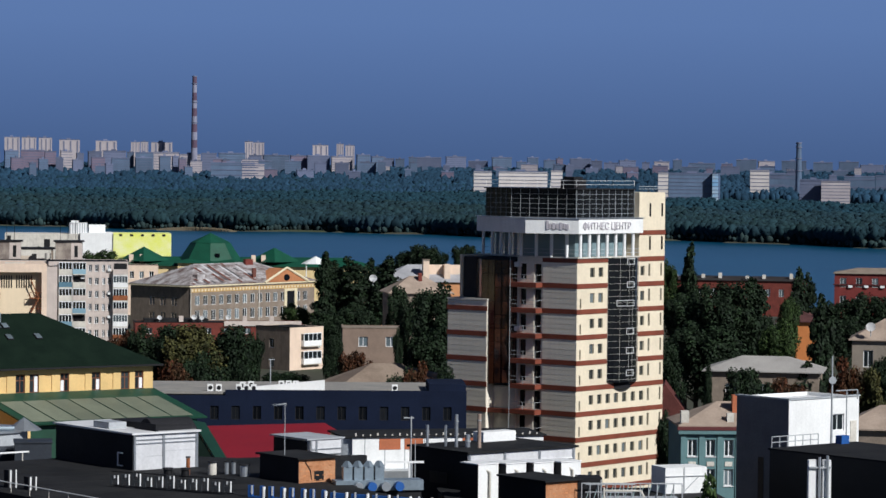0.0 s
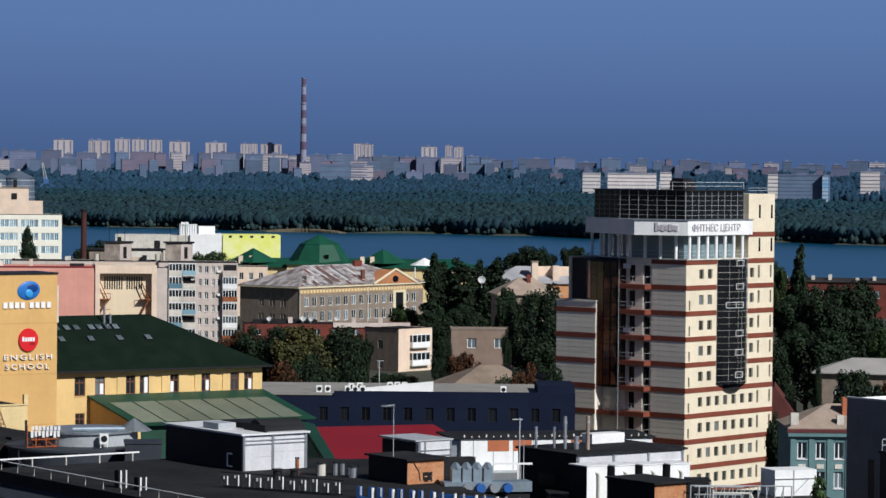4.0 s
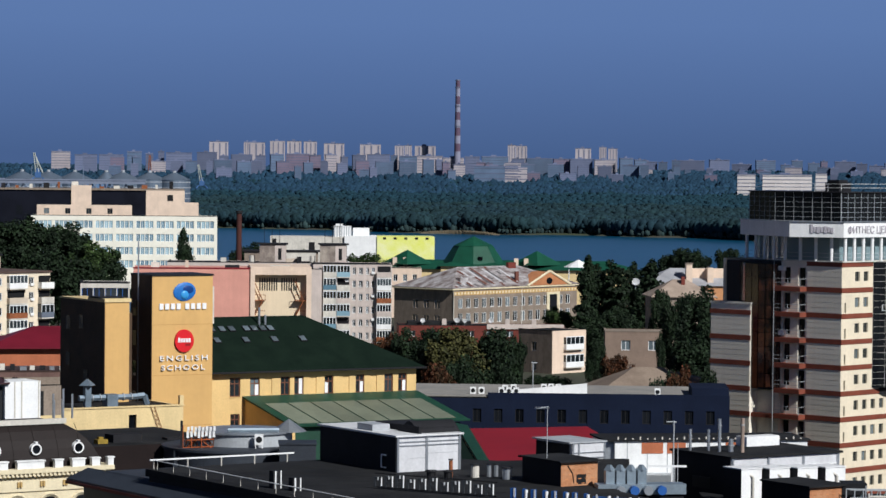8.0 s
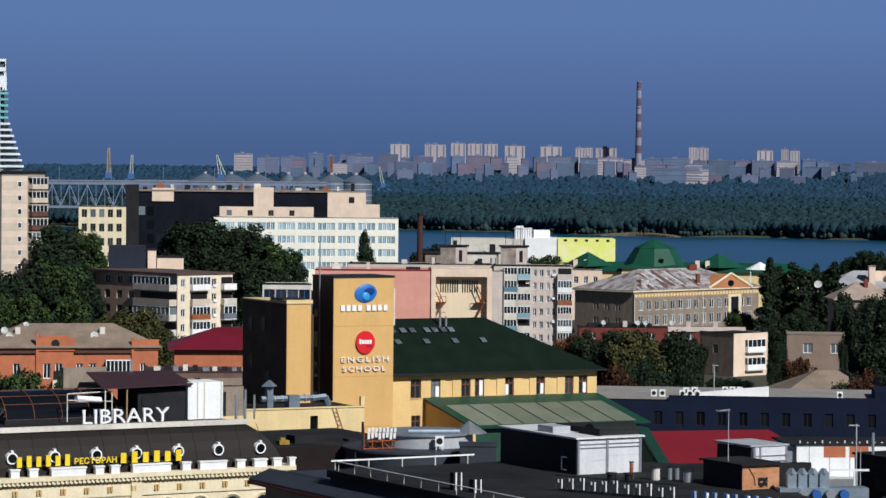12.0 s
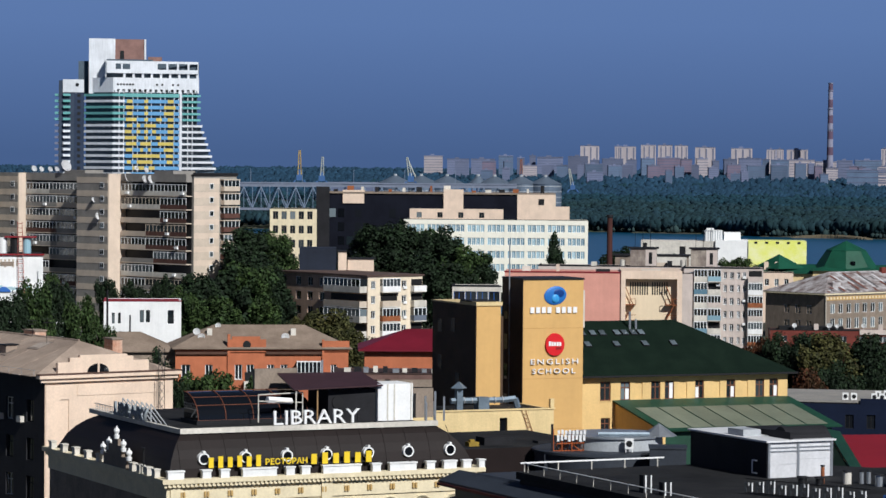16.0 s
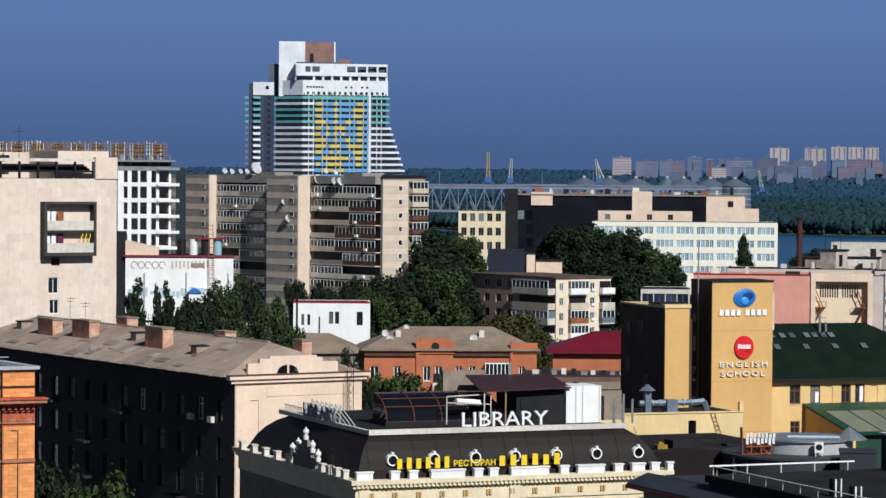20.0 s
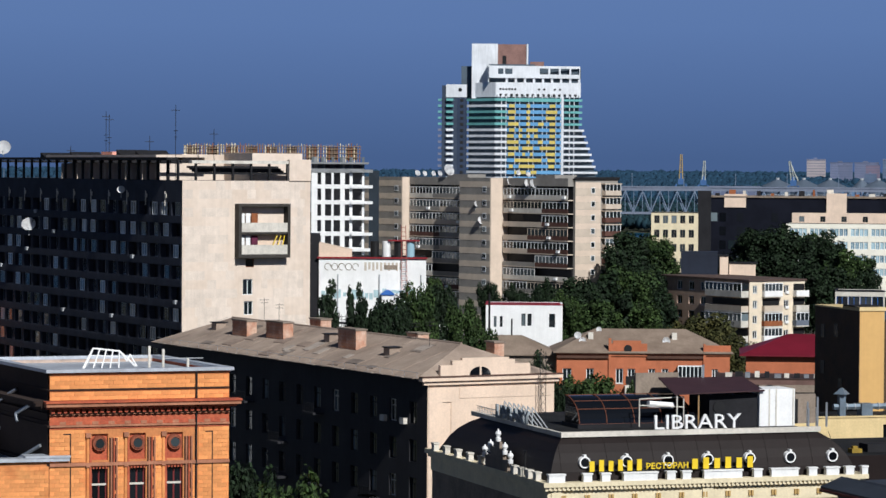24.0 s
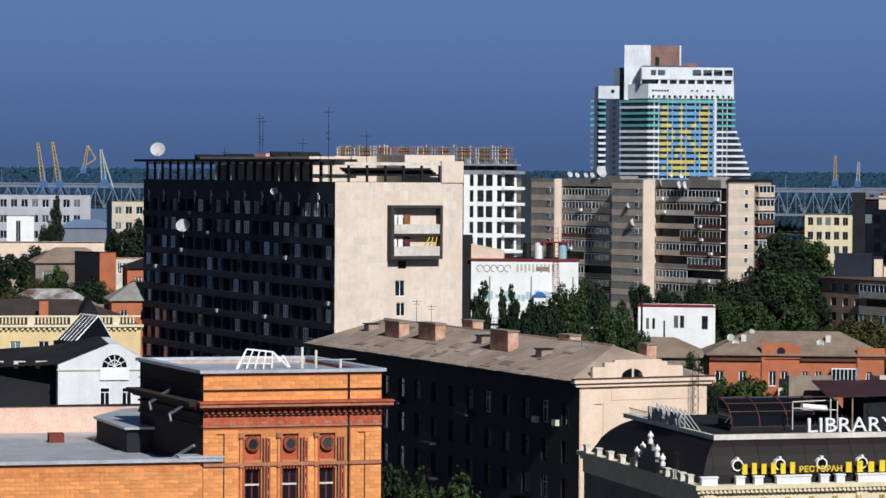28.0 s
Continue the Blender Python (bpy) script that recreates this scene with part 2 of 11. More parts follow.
def cyl(bm, x, y, z0, z1, r0, r1=None, n=12, cap=True):
    r1 = r0 if r1 is None else r1
    a = [bm.verts.new((x + r0 * math.cos(k * math.tau / n), y + r0 * math.sin(k * math.tau / n), z0)) for k in range(n)]
    b = [bm.verts.new((x + r1 * math.cos(k * math.tau / n), y + r1 * math.sin(k * math.tau / n), z1)) for k in range(n)]
    for k in range(n):
        bm.faces.new((a[k], a[(k + 1) % n], b[(k + 1) % n], b[k]))
    if cap:
        bm.faces.new(a[::-1])
        bm.faces.new(b)
    return bm


def rod(bm, p, q, r, n=6):
    p, q = Vector(p), Vector(q)
    d = q - p
    m = Matrix.Translation(p) @ d.to_track_quat("Z", "Y").to_matrix().to_4x4()
    start = len(bm.verts)
    cyl(bm, 0, 0, 0, d.length, r, r, n)
    bm.verts.ensure_lookup_table()
    bmesh.ops.transform(bm, matrix=m, verts=bm.verts[start:])
    return bm


def rods(r, *pairs):
    bm = bmesh.new()
    for p, q in pairs:
        rod(bm, p, q, r)
    return bm


def poly(bm, points, faces):
    v = [bm.verts.new(p) for p in points]
    for f in faces:
        bm.faces.new([v[i] for i in f])
    return bm


def prism(bm, outline, z0, z1):
    """An upright prism over a plan outline, counter-clockwise."""
    a = [bm.verts.new((x, y, z0)) for x, y in outline]
    b = [bm.verts.new((x, y, z1)) for x, y in outline]
    n = len(a)
    for k in range(n):
        bm.faces.new((a[k], a[(k + 1) % n], b[(k + 1) % n], b[k]))
    bm.faces.new(a[::-1])
    bm.faces.new(b)
    return bm


def hip(bm, x0, y0, x1, y1, z0, z1, inset, thick=0.15, along="x"):
    """A hipped roof with eaves of some thickness; inset 0 on the ridge's ends makes a gable."""
    v = [(x0, y0, z0), (x1, y0, z0), (x1, y1, z0), (x0, y1, z0)]
    v += [(x, y, z + thick) for x, y, z in v]
    if along == "x":
        ym = (y0 + y1) / 2
        v += [(x0 + inset, ym, z1), (x1 - inset, ym, z1)]
        f = [(3, 2, 1, 0), (0, 1, 5, 4), (1, 2, 6, 5), (2, 3, 7, 6), (3, 0, 4, 7), (4, 5, 9, 8), (5, 6, 9), (6, 7, 8, 9), (7, 4, 8)]
    else:
        xm = (x0 + x1) / 2
        v += [(xm, y0 + inset, z1), (xm, y1 - inset, z1)]
        f = [(3, 2, 1, 0), (0, 1, 5, 4), (1, 2, 6, 5), (2, 3, 7, 6), (3, 0, 4, 7), (4, 5, 8), (5, 6, 9, 8), (6, 7, 9), (7, 4, 8, 9)]
    return poly(bm, v, f)


# A building's own axes: x runs to the right along its front (the plane y = 0), y runs away along its other front (the plane x = 0).
def facade(parent, face, s0, s1, z0, z1, holes, material, at=0.0, deep=0.22, name="wall", label=""):
    """A wall sheet with real openings and their reveals. face "R": the plane y = at, s along x. face "L": the plane x = at, s along y."""
    ss = sorted({s0, s1, *[v for h in holes for v in h[:2]]})
    zs = sorted({z0, z1, *[v for h in holes for v in h[2:4]]})
    bm = bmesh.new()
    cache = {}

    def vert(s, d, z):
        k = (round(s, 3), round(d, 3), round(z, 3))
        if k not in cache:
            cache[k] = bm.verts.new((s, at + d, z) if face == "R" else (at + d, s, z))
        return cache[k]

    def quad(*p):
        p = [vert(*q) for q in p]
        bm.faces.new(p if face == "R" else p[::-1])

    # rows of cells, joined along s where no opening breaks them
    for a, b in zip(zs[:-1], zs[1:]):
        row = [h for h in holes if h[2] < b - 1e-4 and h[3] > a + 1e-4]
        edge = s0
        for h in sorted(row):
            if h[0] > edge + 1e-4:
                quad((edge, 0, a), (h[0], 0, a), (h[0], 0, b), (edge, 0, b))
            edge = h[1]
        if edge < s1 - 1e-4:
            quad((edge, 0, a), (s1, 0, a), (s1, 0, b), (edge, 0, b))
    for p, q, a, b in [h[:4] for h in holes]:
        quad((p, 0, a), (p, deep, a), (p, deep, b), (p, 0, b))
        quad((q, deep, a), (q, 0, a), (q, 0, b), (q, deep, b))
        quad((p, 0, a), (q, 0, a), (q, deep, a), (p, deep, a))
        quad((p, deep, b), (q, deep, b), (q, 0, b), (p, 0, b))
    return part(name, bm, material, parent, label)


WINDOWS = {}


def window_meshes(w, h, cols, bars, fw):
    key = (round(w, 2), round(h, 2), cols, bars, fw)
    if key not in WINDOWS:
        bm = bmesh.new()
        for x in (0, w - fw):
            box(bm, x, 0, 0, x + fw, 0.08, h)
        for z in (0, h - fw):
            box(bm, fw, 0.004, z, w - fw, 0.076, z + fw)
        for k in range(1, cols):
            x = w * k / cols
            box(bm, x - fw / 2, 0.01, fw, x + fw / 2, 0.07, h - fw)
        for b in bars:
            box(bm, fw, 0.014, h * b - fw / 2, w - fw, 0.066, h * b + fw / 2)
        g = boxes((fw * 0.5, 0.03, fw * 0.5, w - fw * 0.5, 0.045, h - fw * 0.5))
        WINDOWS[key] = (mesh_of("window", bm), mesh_of("pane", g), {})
    return WINDOWS[key]


def coloured(meshes, which, material):
    k = (which, material.name)
    if k not in meshes[2]:
        me = meshes[which].copy()
        me.materials.append(material)
        meshes[2][k] = me
    return meshes[2][k]


def window(parent, face, hole, frame_mat, glass=None, at=0.0, deep=0.12, cols=2, bars=(), fw=0.07, sill=None, name="window"):
    s0, s1, z0, z1 = hole[:4]
    ms = window_meshes(s1 - s0, z1 - z0, cols, bars, fw)
    m = pose(s0, at + deep, z0) if face == "R" else pose(at + deep, s1, z0, 0, 0, -90)
    w = part(name, coloured(ms, 0, frame_mat), None, parent, m=m)
    part("pane", coloured(ms, 1, glass or GLASS), None, w)
    if sill is not None:
        key = ("sill", round(s1 - s0, 2))
        if key not in WINDOWS:
            WINDOWS[key] = mesh_of("sill", boxes((-0.06, -deep - 0.07, -0.07, s1 - s0 + 0.06, 0, 0.0)))
            WINDOWS[key].materials.append(sill)
        part("sill", WINDOWS[key], None, w)
    return w


def grid(s0, pitch, n, w, z0, storey, rows, h, skip=()):
    """Openings in rows and columns: (s0, s1, z0, z1)."""
    return [(s0 + i * pitch, s0 + i * pitch + w, z0 + r * storey, z0 + r * storey + h) for r in range(rows) for i in range(n) if (r, i) not in skip]


def letters(text, size, material, m, name="lettering", parent=None, depth=0.08, stretch=None, bold=0.0, label="", apart=1.0):
    """Solid letters, lower left corner of the line at the pose m; stretch: the line's width in metres."""
    cu = bpy.data.curves.new(name, "FONT")
    cu.body, cu.size, cu.extrude, cu.resolution_u, cu.offset, cu.space_character = text, size, depth / 2, 2, bold, apart
    tmp = new("tmp", cu)
    bpy.context.view_layer.update()
    me = bpy.data.meshes.new_from_object(tmp.evaluated_get(bpy.context.evaluated_depsgraph_get()))
    bpy.data.objects.remove(tmp)
    bpy.data.curves.remove(cu)
    xs = [v.co.x for v in me.vertices]
    k = stretch / (max(xs) - min(xs)) if stretch else 1.0
    x0 = min(xs)
    me.transform(Matrix.Diagonal((k, 1, 1, 1)) @ Matrix.Translation((-x0, 0, 0)))
    me.transform(Matrix.Rotation(radians(90), 4, "X"))
    me.materials.clear()
    me.materials.append(material)
    ob = part(name, me, None, parent, label, m=m)
    return ob


def ground_z(x, y):
    """The land: a low plateau, a fall to the river, the far bank that climbs inland."""
    d = math.hypot(x, y)
    az = math.degrees(math.atan2(-x, y))
    far = far_shore(az)

    def step(e0, e1, v):
        v = min(1, max(0, (v - e0) / (e1 - e0)))
        return v * v * (3 - 2 * v)

    z = 5.0 * step(330, 480, d) - 26.0 * step(760, 1180, d)
    if d > far - 30:
        z = -21 + 6.5 * step(far - 30, far + 5, d) + 15 * step(far + 60, 3700, d) + 34 * step(3500, 4850, d)
    return z


def far_shore(az):
    a = max(-60, min(60, az))
    return 2560 + 27 * max(-9, min(10, a)) + 25 * math.sin(a * 0.9) + 14 * math.sin(a * 2.7 + 1)


def spot(az, d):
    """Plan place from a bearing (degrees to the left of north) and a distance."""
    return -math.sin(radians(az)) * d, math.cos(radians(az)) * d


# ---- the land, the river and the far bank ----
def build_ground():
    rings = [0, 40, 80, 130, 180, 230, 280, 330, 360, 400, 440, 480, 560, 640, 700, 760, 820, 880, 940, 1000, 1060, 1120, 1180, 1300, 1700, 2100]
    rings += list(range(2200, 2900, 20)) + list(range(2900, 4951, 100)) + [4960]
    bearings = [-180 + 6 * k for k in range(27)] + [-16 + k * 0.5 for k in range(101)] + [36 + 6 * k for k in range(24)]
    vs, fs = [], []
    for d in rings:
        for a in bearings:
            x, y = spot(a, d)
            z = ground_z(x, y) + (0.25 * noise.noise(Vector((x * 0.02, y * 0.02, 0))) if d < 1100 else 0)
            if d > 3000:
                z += 3.0 * noise.noise(Vector((x * 0.003, y * 0.003, 2)))
            vs.append((x, y, z))
    n = len(bearings)
    for i in range(len(rings) - 1):
        for k in range(n - 1):
            fs.append((i * n + k + 1, i * n + k, (i + 1) * n + k, (i + 1) * n + k + 1))
        fs.append((i * n, i * n + n - 1, (i + 1) * n + n - 1, (i + 1) * n))
    me = bpy.data.meshes.new("ground")
    me.from_pydata(vs, [], fs)
    me.materials.append(mat("city_ground", (0.055, 0.052, 0.040), 0.95, 0.4, 0.02, second=(0.040, 0.052, 0.026), bump=0))
    ob = new("ground", me)
    tagged(ob, "dark earth, grass and asphalt of the city and both river banks", "ground", kind="structure")


def water_mat():
    m = bpy.data.materials.new("river_water")
    m.use_nodes = True
    n, l = m.node_tree.nodes, m.node_tree.links
    b = n["Principled BSDF"]
    b.inputs["Base Color"].default_value = (0.010, 0.042, 0.085, 1)
    b.inputs["Roughness"].default_value, b.inputs["Specular IOR Level"].default_value = 0.28, 0.08
    co, wave, big = n.new("ShaderNodeTexCoord"), n.new("ShaderNodeTexNoise"), n.new("ShaderNodeTexNoise")
    wave.inputs["Scale"].default_value, wave.inputs["Detail"].default_value = 0.10, 6
    big.inputs["Scale"].default_value = 0.006
    l.new(co.outputs["Object"], wave.inputs["Vector"])
    l.new(co.outputs["Object"], big.inputs["Vector"])
    bp = n.new("ShaderNodeBump")
    bp.inputs["Strength"].default_value, bp.inputs["Distance"].default_value = 0.35, 0.6
    l.new(wave.outputs["Fac"], bp.inputs["Height"])
    l.new(bp.outputs[0], b.inputs["Normal"])
    mix = n.new("ShaderNodeMix")
    mix.data_type = "RGBA"
    mix.inputs["A"].default_value, mix.inputs["B"].default_value = (0.001, 0.040, 0.084, 1), (0.004, 0.064, 0.122, 1)
    l.new(big.outputs["Fac"], mix.inputs["Factor"])
    l.new(mix.outputs["Result"], b.inputs["Base Color"])
    return m


def build_water():
    bm = bmesh.new()
    az = [-40 + 4 * k for k in range(27)]
    near = [bm.verts.new((*spot(a, 1090), -16.0)) for a in az]
    far = [bm.verts.new((*spot(a, far_shore(a) + 25), -16.0)) for a in az]
    for k in range(len(az) - 1):
        bm.faces.new((near[k + 1], near[k], far[k], far[k + 1]))
    ob = part("water", bm, water_mat())
    tagged(ob, "calm dark blue water of the wide river", "river", kind="structure")


def ico_template(level):
    bm = bmesh.new()
    bmesh.ops.create_icosphere(bm, subdivisions=level, radius=1)
    v = np.array([p.co[:] for p in bm.verts])
    f = np.array([[p.index for p in q.verts] for q in bm.faces])
    bm.free()
    return v, f


def clump_mesh(name, rows, level=1, rough=0.28, seed=3):
    """Many uneven crowns in one mesh. rows: x, y, z of the crown's middle, radius, height of the half crown."""
    rng = np.random.default_rng(seed)
    v, f = ico_template(level)
    rows = np.asarray(rows, float)
    n = len(rows)
    k = 1 + rough * rng.uniform(-1, 1, (n, len(v), 1))
    spin = rng.uniform(0, math.tau, n)
    c, s = np.cos(spin)[:, None], np.sin(spin)[:, None]
    p = v[None] * k
    x, y = p[..., 0] * c - p[..., 1] * s, p[..., 0] * s + p[..., 1] * c
    p = np.stack([x * rows[:, 3:4] + rows[:, 0:1], y * rows[:, 3:4] + rows[:, 1:2], p[..., 2] * rows[:, 4:5] + rows[:, 2:3]], -1)
    faces = (f[None] + (np.arange(n) * len(v))[:, None, None]).reshape(-1, 3)
    me = bpy.data.meshes.new(name)
    me.vertices.add(n * len(v))
    me.vertices.foreach_set("co", p.reshape(-1))
    me.loops.add(faces.size)
    me.loops.foreach_set("vertex_index", faces.reshape(-1).astype(np.int32))
    me.polygons.add(len(faces))
    me.polygons.foreach_set("loop_start", np.arange(0, faces.size, 3, dtype=np.int32))
    me.polygons.foreach_set("use_smooth", np.ones(len(faces), dtype=bool))
    me.update(calc_edges=True)
    return me


def build_woods():
    rng = np.random.default_rng(11)
    rows, edge, deep = [], [], []
    for a0, a1, depth, count in ((-9.6, -1.0, 1000, 14000), (-1.0, 5.0, 1450, 13500), (5.0, 14.0, 1350, 18000), (14.0, 32.0, 1200, 6500)):
        for _ in range(count):
            az = rng.uniform(a0, a1)
            d0 = far_shore(az) + 8
            d = d0 + depth * rng.uniform(0, 1) ** 1.7
            x, y = spot(az, d)
            lump = 0.5 + 0.5 * noise.noise(Vector((x * 0.012, y * 0.012, 5)))
            r = rng.uniform(2.0, 4.6)
            h = r * (rng.uniform(0.85, 1.5) if d - d0 < 150 else rng.uniform(0.6, 1.0))
            row = (x, y, ground_z(x, y) + rng.uniform(4.4, 7.2) + 4.6 * lump, r, h)
            (edge if d - d0 < 150 else rows if d - d0 < 620 else deep).append(row)
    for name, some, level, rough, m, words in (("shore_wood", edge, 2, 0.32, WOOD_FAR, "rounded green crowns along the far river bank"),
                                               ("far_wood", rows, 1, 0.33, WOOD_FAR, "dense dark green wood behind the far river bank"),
                                               ("inland_wood", deep, 1, 0.27, WOOD_DEEP, "wood farther inland tinted blue green for haze")):
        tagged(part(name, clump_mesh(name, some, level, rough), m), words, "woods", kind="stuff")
    rows = []
    for az in np.arange(-9.6, 12.5, 0.075):
        d = far_shore(az) + rng.uniform(2, 12)
        x, y = spot(az, d)
        r = rng.uniform(1.2, 3.2)
        rows.append((x, y, -14.5 + r * 0.7, r, r * rng.uniform(0.9, 1.6)))
    ob = part("shore_bushes", clump_mesh("shore_bushes", rows, seed=5), mat("willow_scrub", (0.020, 0.040, 0.040), 0.9, 0.3, 0.02, bump=0, island=0.5))
    tagged(ob, "pale green willow scrub at the water's edge", "bushes", kind="stuff")
    rows = []
    for _ in range(20000):
        az, d = rng.uniform(-9.6, 20) if rng.uniform() < 0.85 else rng.uniform(20, 32), rng.uniform(3650, 4850)
        x, y = spot(az, d)
        h = rng.uniform(4, 6) + (3 if d < 4250 else 0)
        rows.append((x, y, ground_z(x, y) + h * 0.85, rng.uniform(3.2, 6.6), h * 0.9))
    # leaf colour blued to stand for haze
    ob = part("far_trees", clump_mesh("far_trees", rows, seed=8), mat("hazed_tree_leaves", (0.021, 0.056, 0.098), 0.95, 0.3, 0.01, bump=0, island=0.14, spec=0.1))
    tagged(ob, "trees tinted blue grey for haze between the distant housing blocks", "woods", kind="stuff")
    # a reed bank before the shore
    bm = bmesh.new()
    for az in np.arange(4.05, 5.45, 0.02):
        d = far_shore(az) - 22
        x, y = spot(az, d)
        k = math.sin((az - 4.05) / 1.4 * math.pi) ** 0.5
        box(bm, -3, -4, -17, 3, 4, -15.2 + 2.2 * k * rng.uniform(0.7, 1.1), pose(x, y, 0, 0, 0, az + rng.uniform(-15, 15)))
    tagged(part("reed_bank", bm, mat("dry_reeds", (0.16, 0.13, 0.085), 0.9, 0.3, 0.1, bump=0)), "low brown reed bank in the river", "reeds", kind="stuff")


def far_block(az, width, d, top, storeys=9, wall=None, stacks=3, group="housing blocks on the far bank", turn=0.0, name="apartment_block", low=None):
    """A distant slab: wall, roof edge, loggia stacks. width in metres across, top in metres of height above the viewer's eye."""
    x, y = spot(az, d)
    z0 = ground_z(x, y) - 3 if low is None else low
    h = EYE + top - z0
    ob = thing(name, x, y, z0, az + turn, "distant pale concrete apartment block tinted blue for haze", "apartment block", group)
    depth = 14
    w = width / 2
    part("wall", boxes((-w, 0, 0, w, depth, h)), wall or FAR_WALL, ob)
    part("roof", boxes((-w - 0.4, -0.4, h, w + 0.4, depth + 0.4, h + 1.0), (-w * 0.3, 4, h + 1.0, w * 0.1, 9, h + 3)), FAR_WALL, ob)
    pitch = width / stacks
    for k in range(stacks):
        x0 = -w + pitch * (k + 0.55)
        if storeys > 10:
            part("loggia", boxes((x0, -0.5, h * 0.12, x0 + pitch * 0.22, -0.02, h * 0.97)), FAR_GREY, ob)
    rows = [(-w, -0.35, h * (r + 0.6) / storeys, w, -0.02, h * (r + 0.76) / storeys) for r in range(storeys)] if storeys <= 10 else []
    if rows:
        # window rows share the blue haze tint
        part("window_row", boxes(*rows), mat("hazed_window_row", (0.115, 0.14, 0.22), 0.9, 0.2, 0.05, bump=0), ob)["kind"] = "stuff"
    return ob


def build_far_city():
    rng = random.Random(5)
    # tall towers: bearing, width, top
    for az, w, top in ((8.27, 23, 34), (7.95, 22, 34), (7.64, 20, 33.5), (7.18, 31, 31), (6.48, 32, 30), (5.92, 14, 28.5), (5.75, 11, 29), (5.42, 32, 28.5),
                       (3.75, 12, 31), (3.56, 17, 30), (2.37, 24, 27), (1.99, 11, 29), (1.80, 14, 27), (9.40, 29, 32), (8.85, 11, 32), (8.70, 30, 31.5)):
        ob = far_block(az, w, 4560, top + 3, 16, FAR_BRIGHT, 3)
    # slabs of nine storeys, row behind row
    for d, start, end, low, high, wide, gap in ((4460, 12.6, 1.2, 12.5, 19, (9, 40), 0.10), (4300, 12.0, 1.2, 3, 10, (8, 26), 0.30), (4120, 11.5, -9.4, -6, 1, (8, 28), 1.5), (4720, 1.3, -9.4, 7, 15, (9, 42), 0.15), (4500, 1.3, -9.4, 1, 8, (8, 30), 0.5)):
        az = start
        while az > end:
            w = rng.uniform(*wide)
            az -= math.degrees(w / d) / 2
            far_block(az, w, d + rng.uniform(-50, 50), rng.uniform(low, high) - (3 if az < 5 and d < 4600 else 0), 9, rng.choice((FAR_WALL, FAR_WALL, FAR_WALL, FAR_BLUE, FAR_RED, FAR_BLUE, FAR_BRIGHT)), max(2, int(w / 12)), turn=rng.choice((0, 0, 6, 3)))
            az -= math.degrees(w / d) / 2 + rng.uniform(0.0, gap)
    # nearer slabs over the wood's edge
    for az, w, top, d, wall in ((-0.77, 22, -6, 3650, FAR_WHITE), (-1.55, 60, -6, 3660, FAR_WHITE), (-2.20, 14, -4, 3660, FAR_WHITE), (-4.25, 12, -5, 3560, FAR_WHITE),
                                (-4.85, 62, -6, 3600, FAR_BLUE), (-6.10, 24, -1, 3760, FAR_WHITE), (-7.15, 36, -12, 3560, FAR_WALL), (-7.55, 34, -13, 3540, FAR_BRIGHT)):
        far_block(az, w, d, top, 9, wall, max(2, int(w / 9)))
    ob = far_block(-5.25, 7, 3590, -6, 9, mat("sky_blue_mural", (0.16, 0.38, 0.62), 0.8, 0.3, 0.05, second=(0.5, 0.5, 0.48), bump=0), 1)
    ob["label"] = "end wall of a distant block painted with a blue mural"
    # a stepped hall at the chimney's foot
    for az, w, top in ((4.05, 60, 1), (3.72, 22, 6), (3.66, 30, 0)):
        far_block(az, w, 4050, top, 5, FAR_BLUE if az > 4 else FAR_BRIGHT, 3)
    for az in (-6.3, -6.6, -8.6, -8.0):
        far_block(az, 40, 3900, rng.uniform(-9, -5), 3, FAR_BLUE, 2)


def build_chimney(az, d, top, r0, r1, bands, label, low=20):
    x, y = spot(az, d)
    ob = thing("chimney", x, y, low, 0, label, "chimney")
    h = EYE + top - low
    n = bands
    for k in range(n):
        t0, t1 = k / n, (k + 1) / n
        bm = bmesh.new()
        cyl(bm, 0, 0, h * t0, h * t1, r0 + (r1 - r0) * t0, r0 + (r1 - r0) * t1, 20)
        if n > 1:
            # stripe colours dulled and blued for haze
            m = (mat("hazed_chimney_red", (0.115, 0.075, 0.115), 0.9, 0.2, 0.1, bump=0), mat("hazed_chimney_white", (0.25, 0.25, 0.33), 0.9, 0.2, 0.1, bump=0))[k % 2 == 1 if k > 3 else 1]
        else:
            m = FAR_BLUE
        part("band", bm, m, ob)
    part("rim", cyl(bmesh.new(), 0, 0, h, h + 1.5, r1 + 0.5, r1 + 0.5, 20), FAR_GREY, ob)
    for k in (0.55, 0.75, 0.93):
        r = r0 + (r1 - r0) * k + 0.9
        part("gallery", cyl(bmesh.new(), 0, 0, h * k, h * k + 1.2, r, r, 20), FAR_GREY, ob)


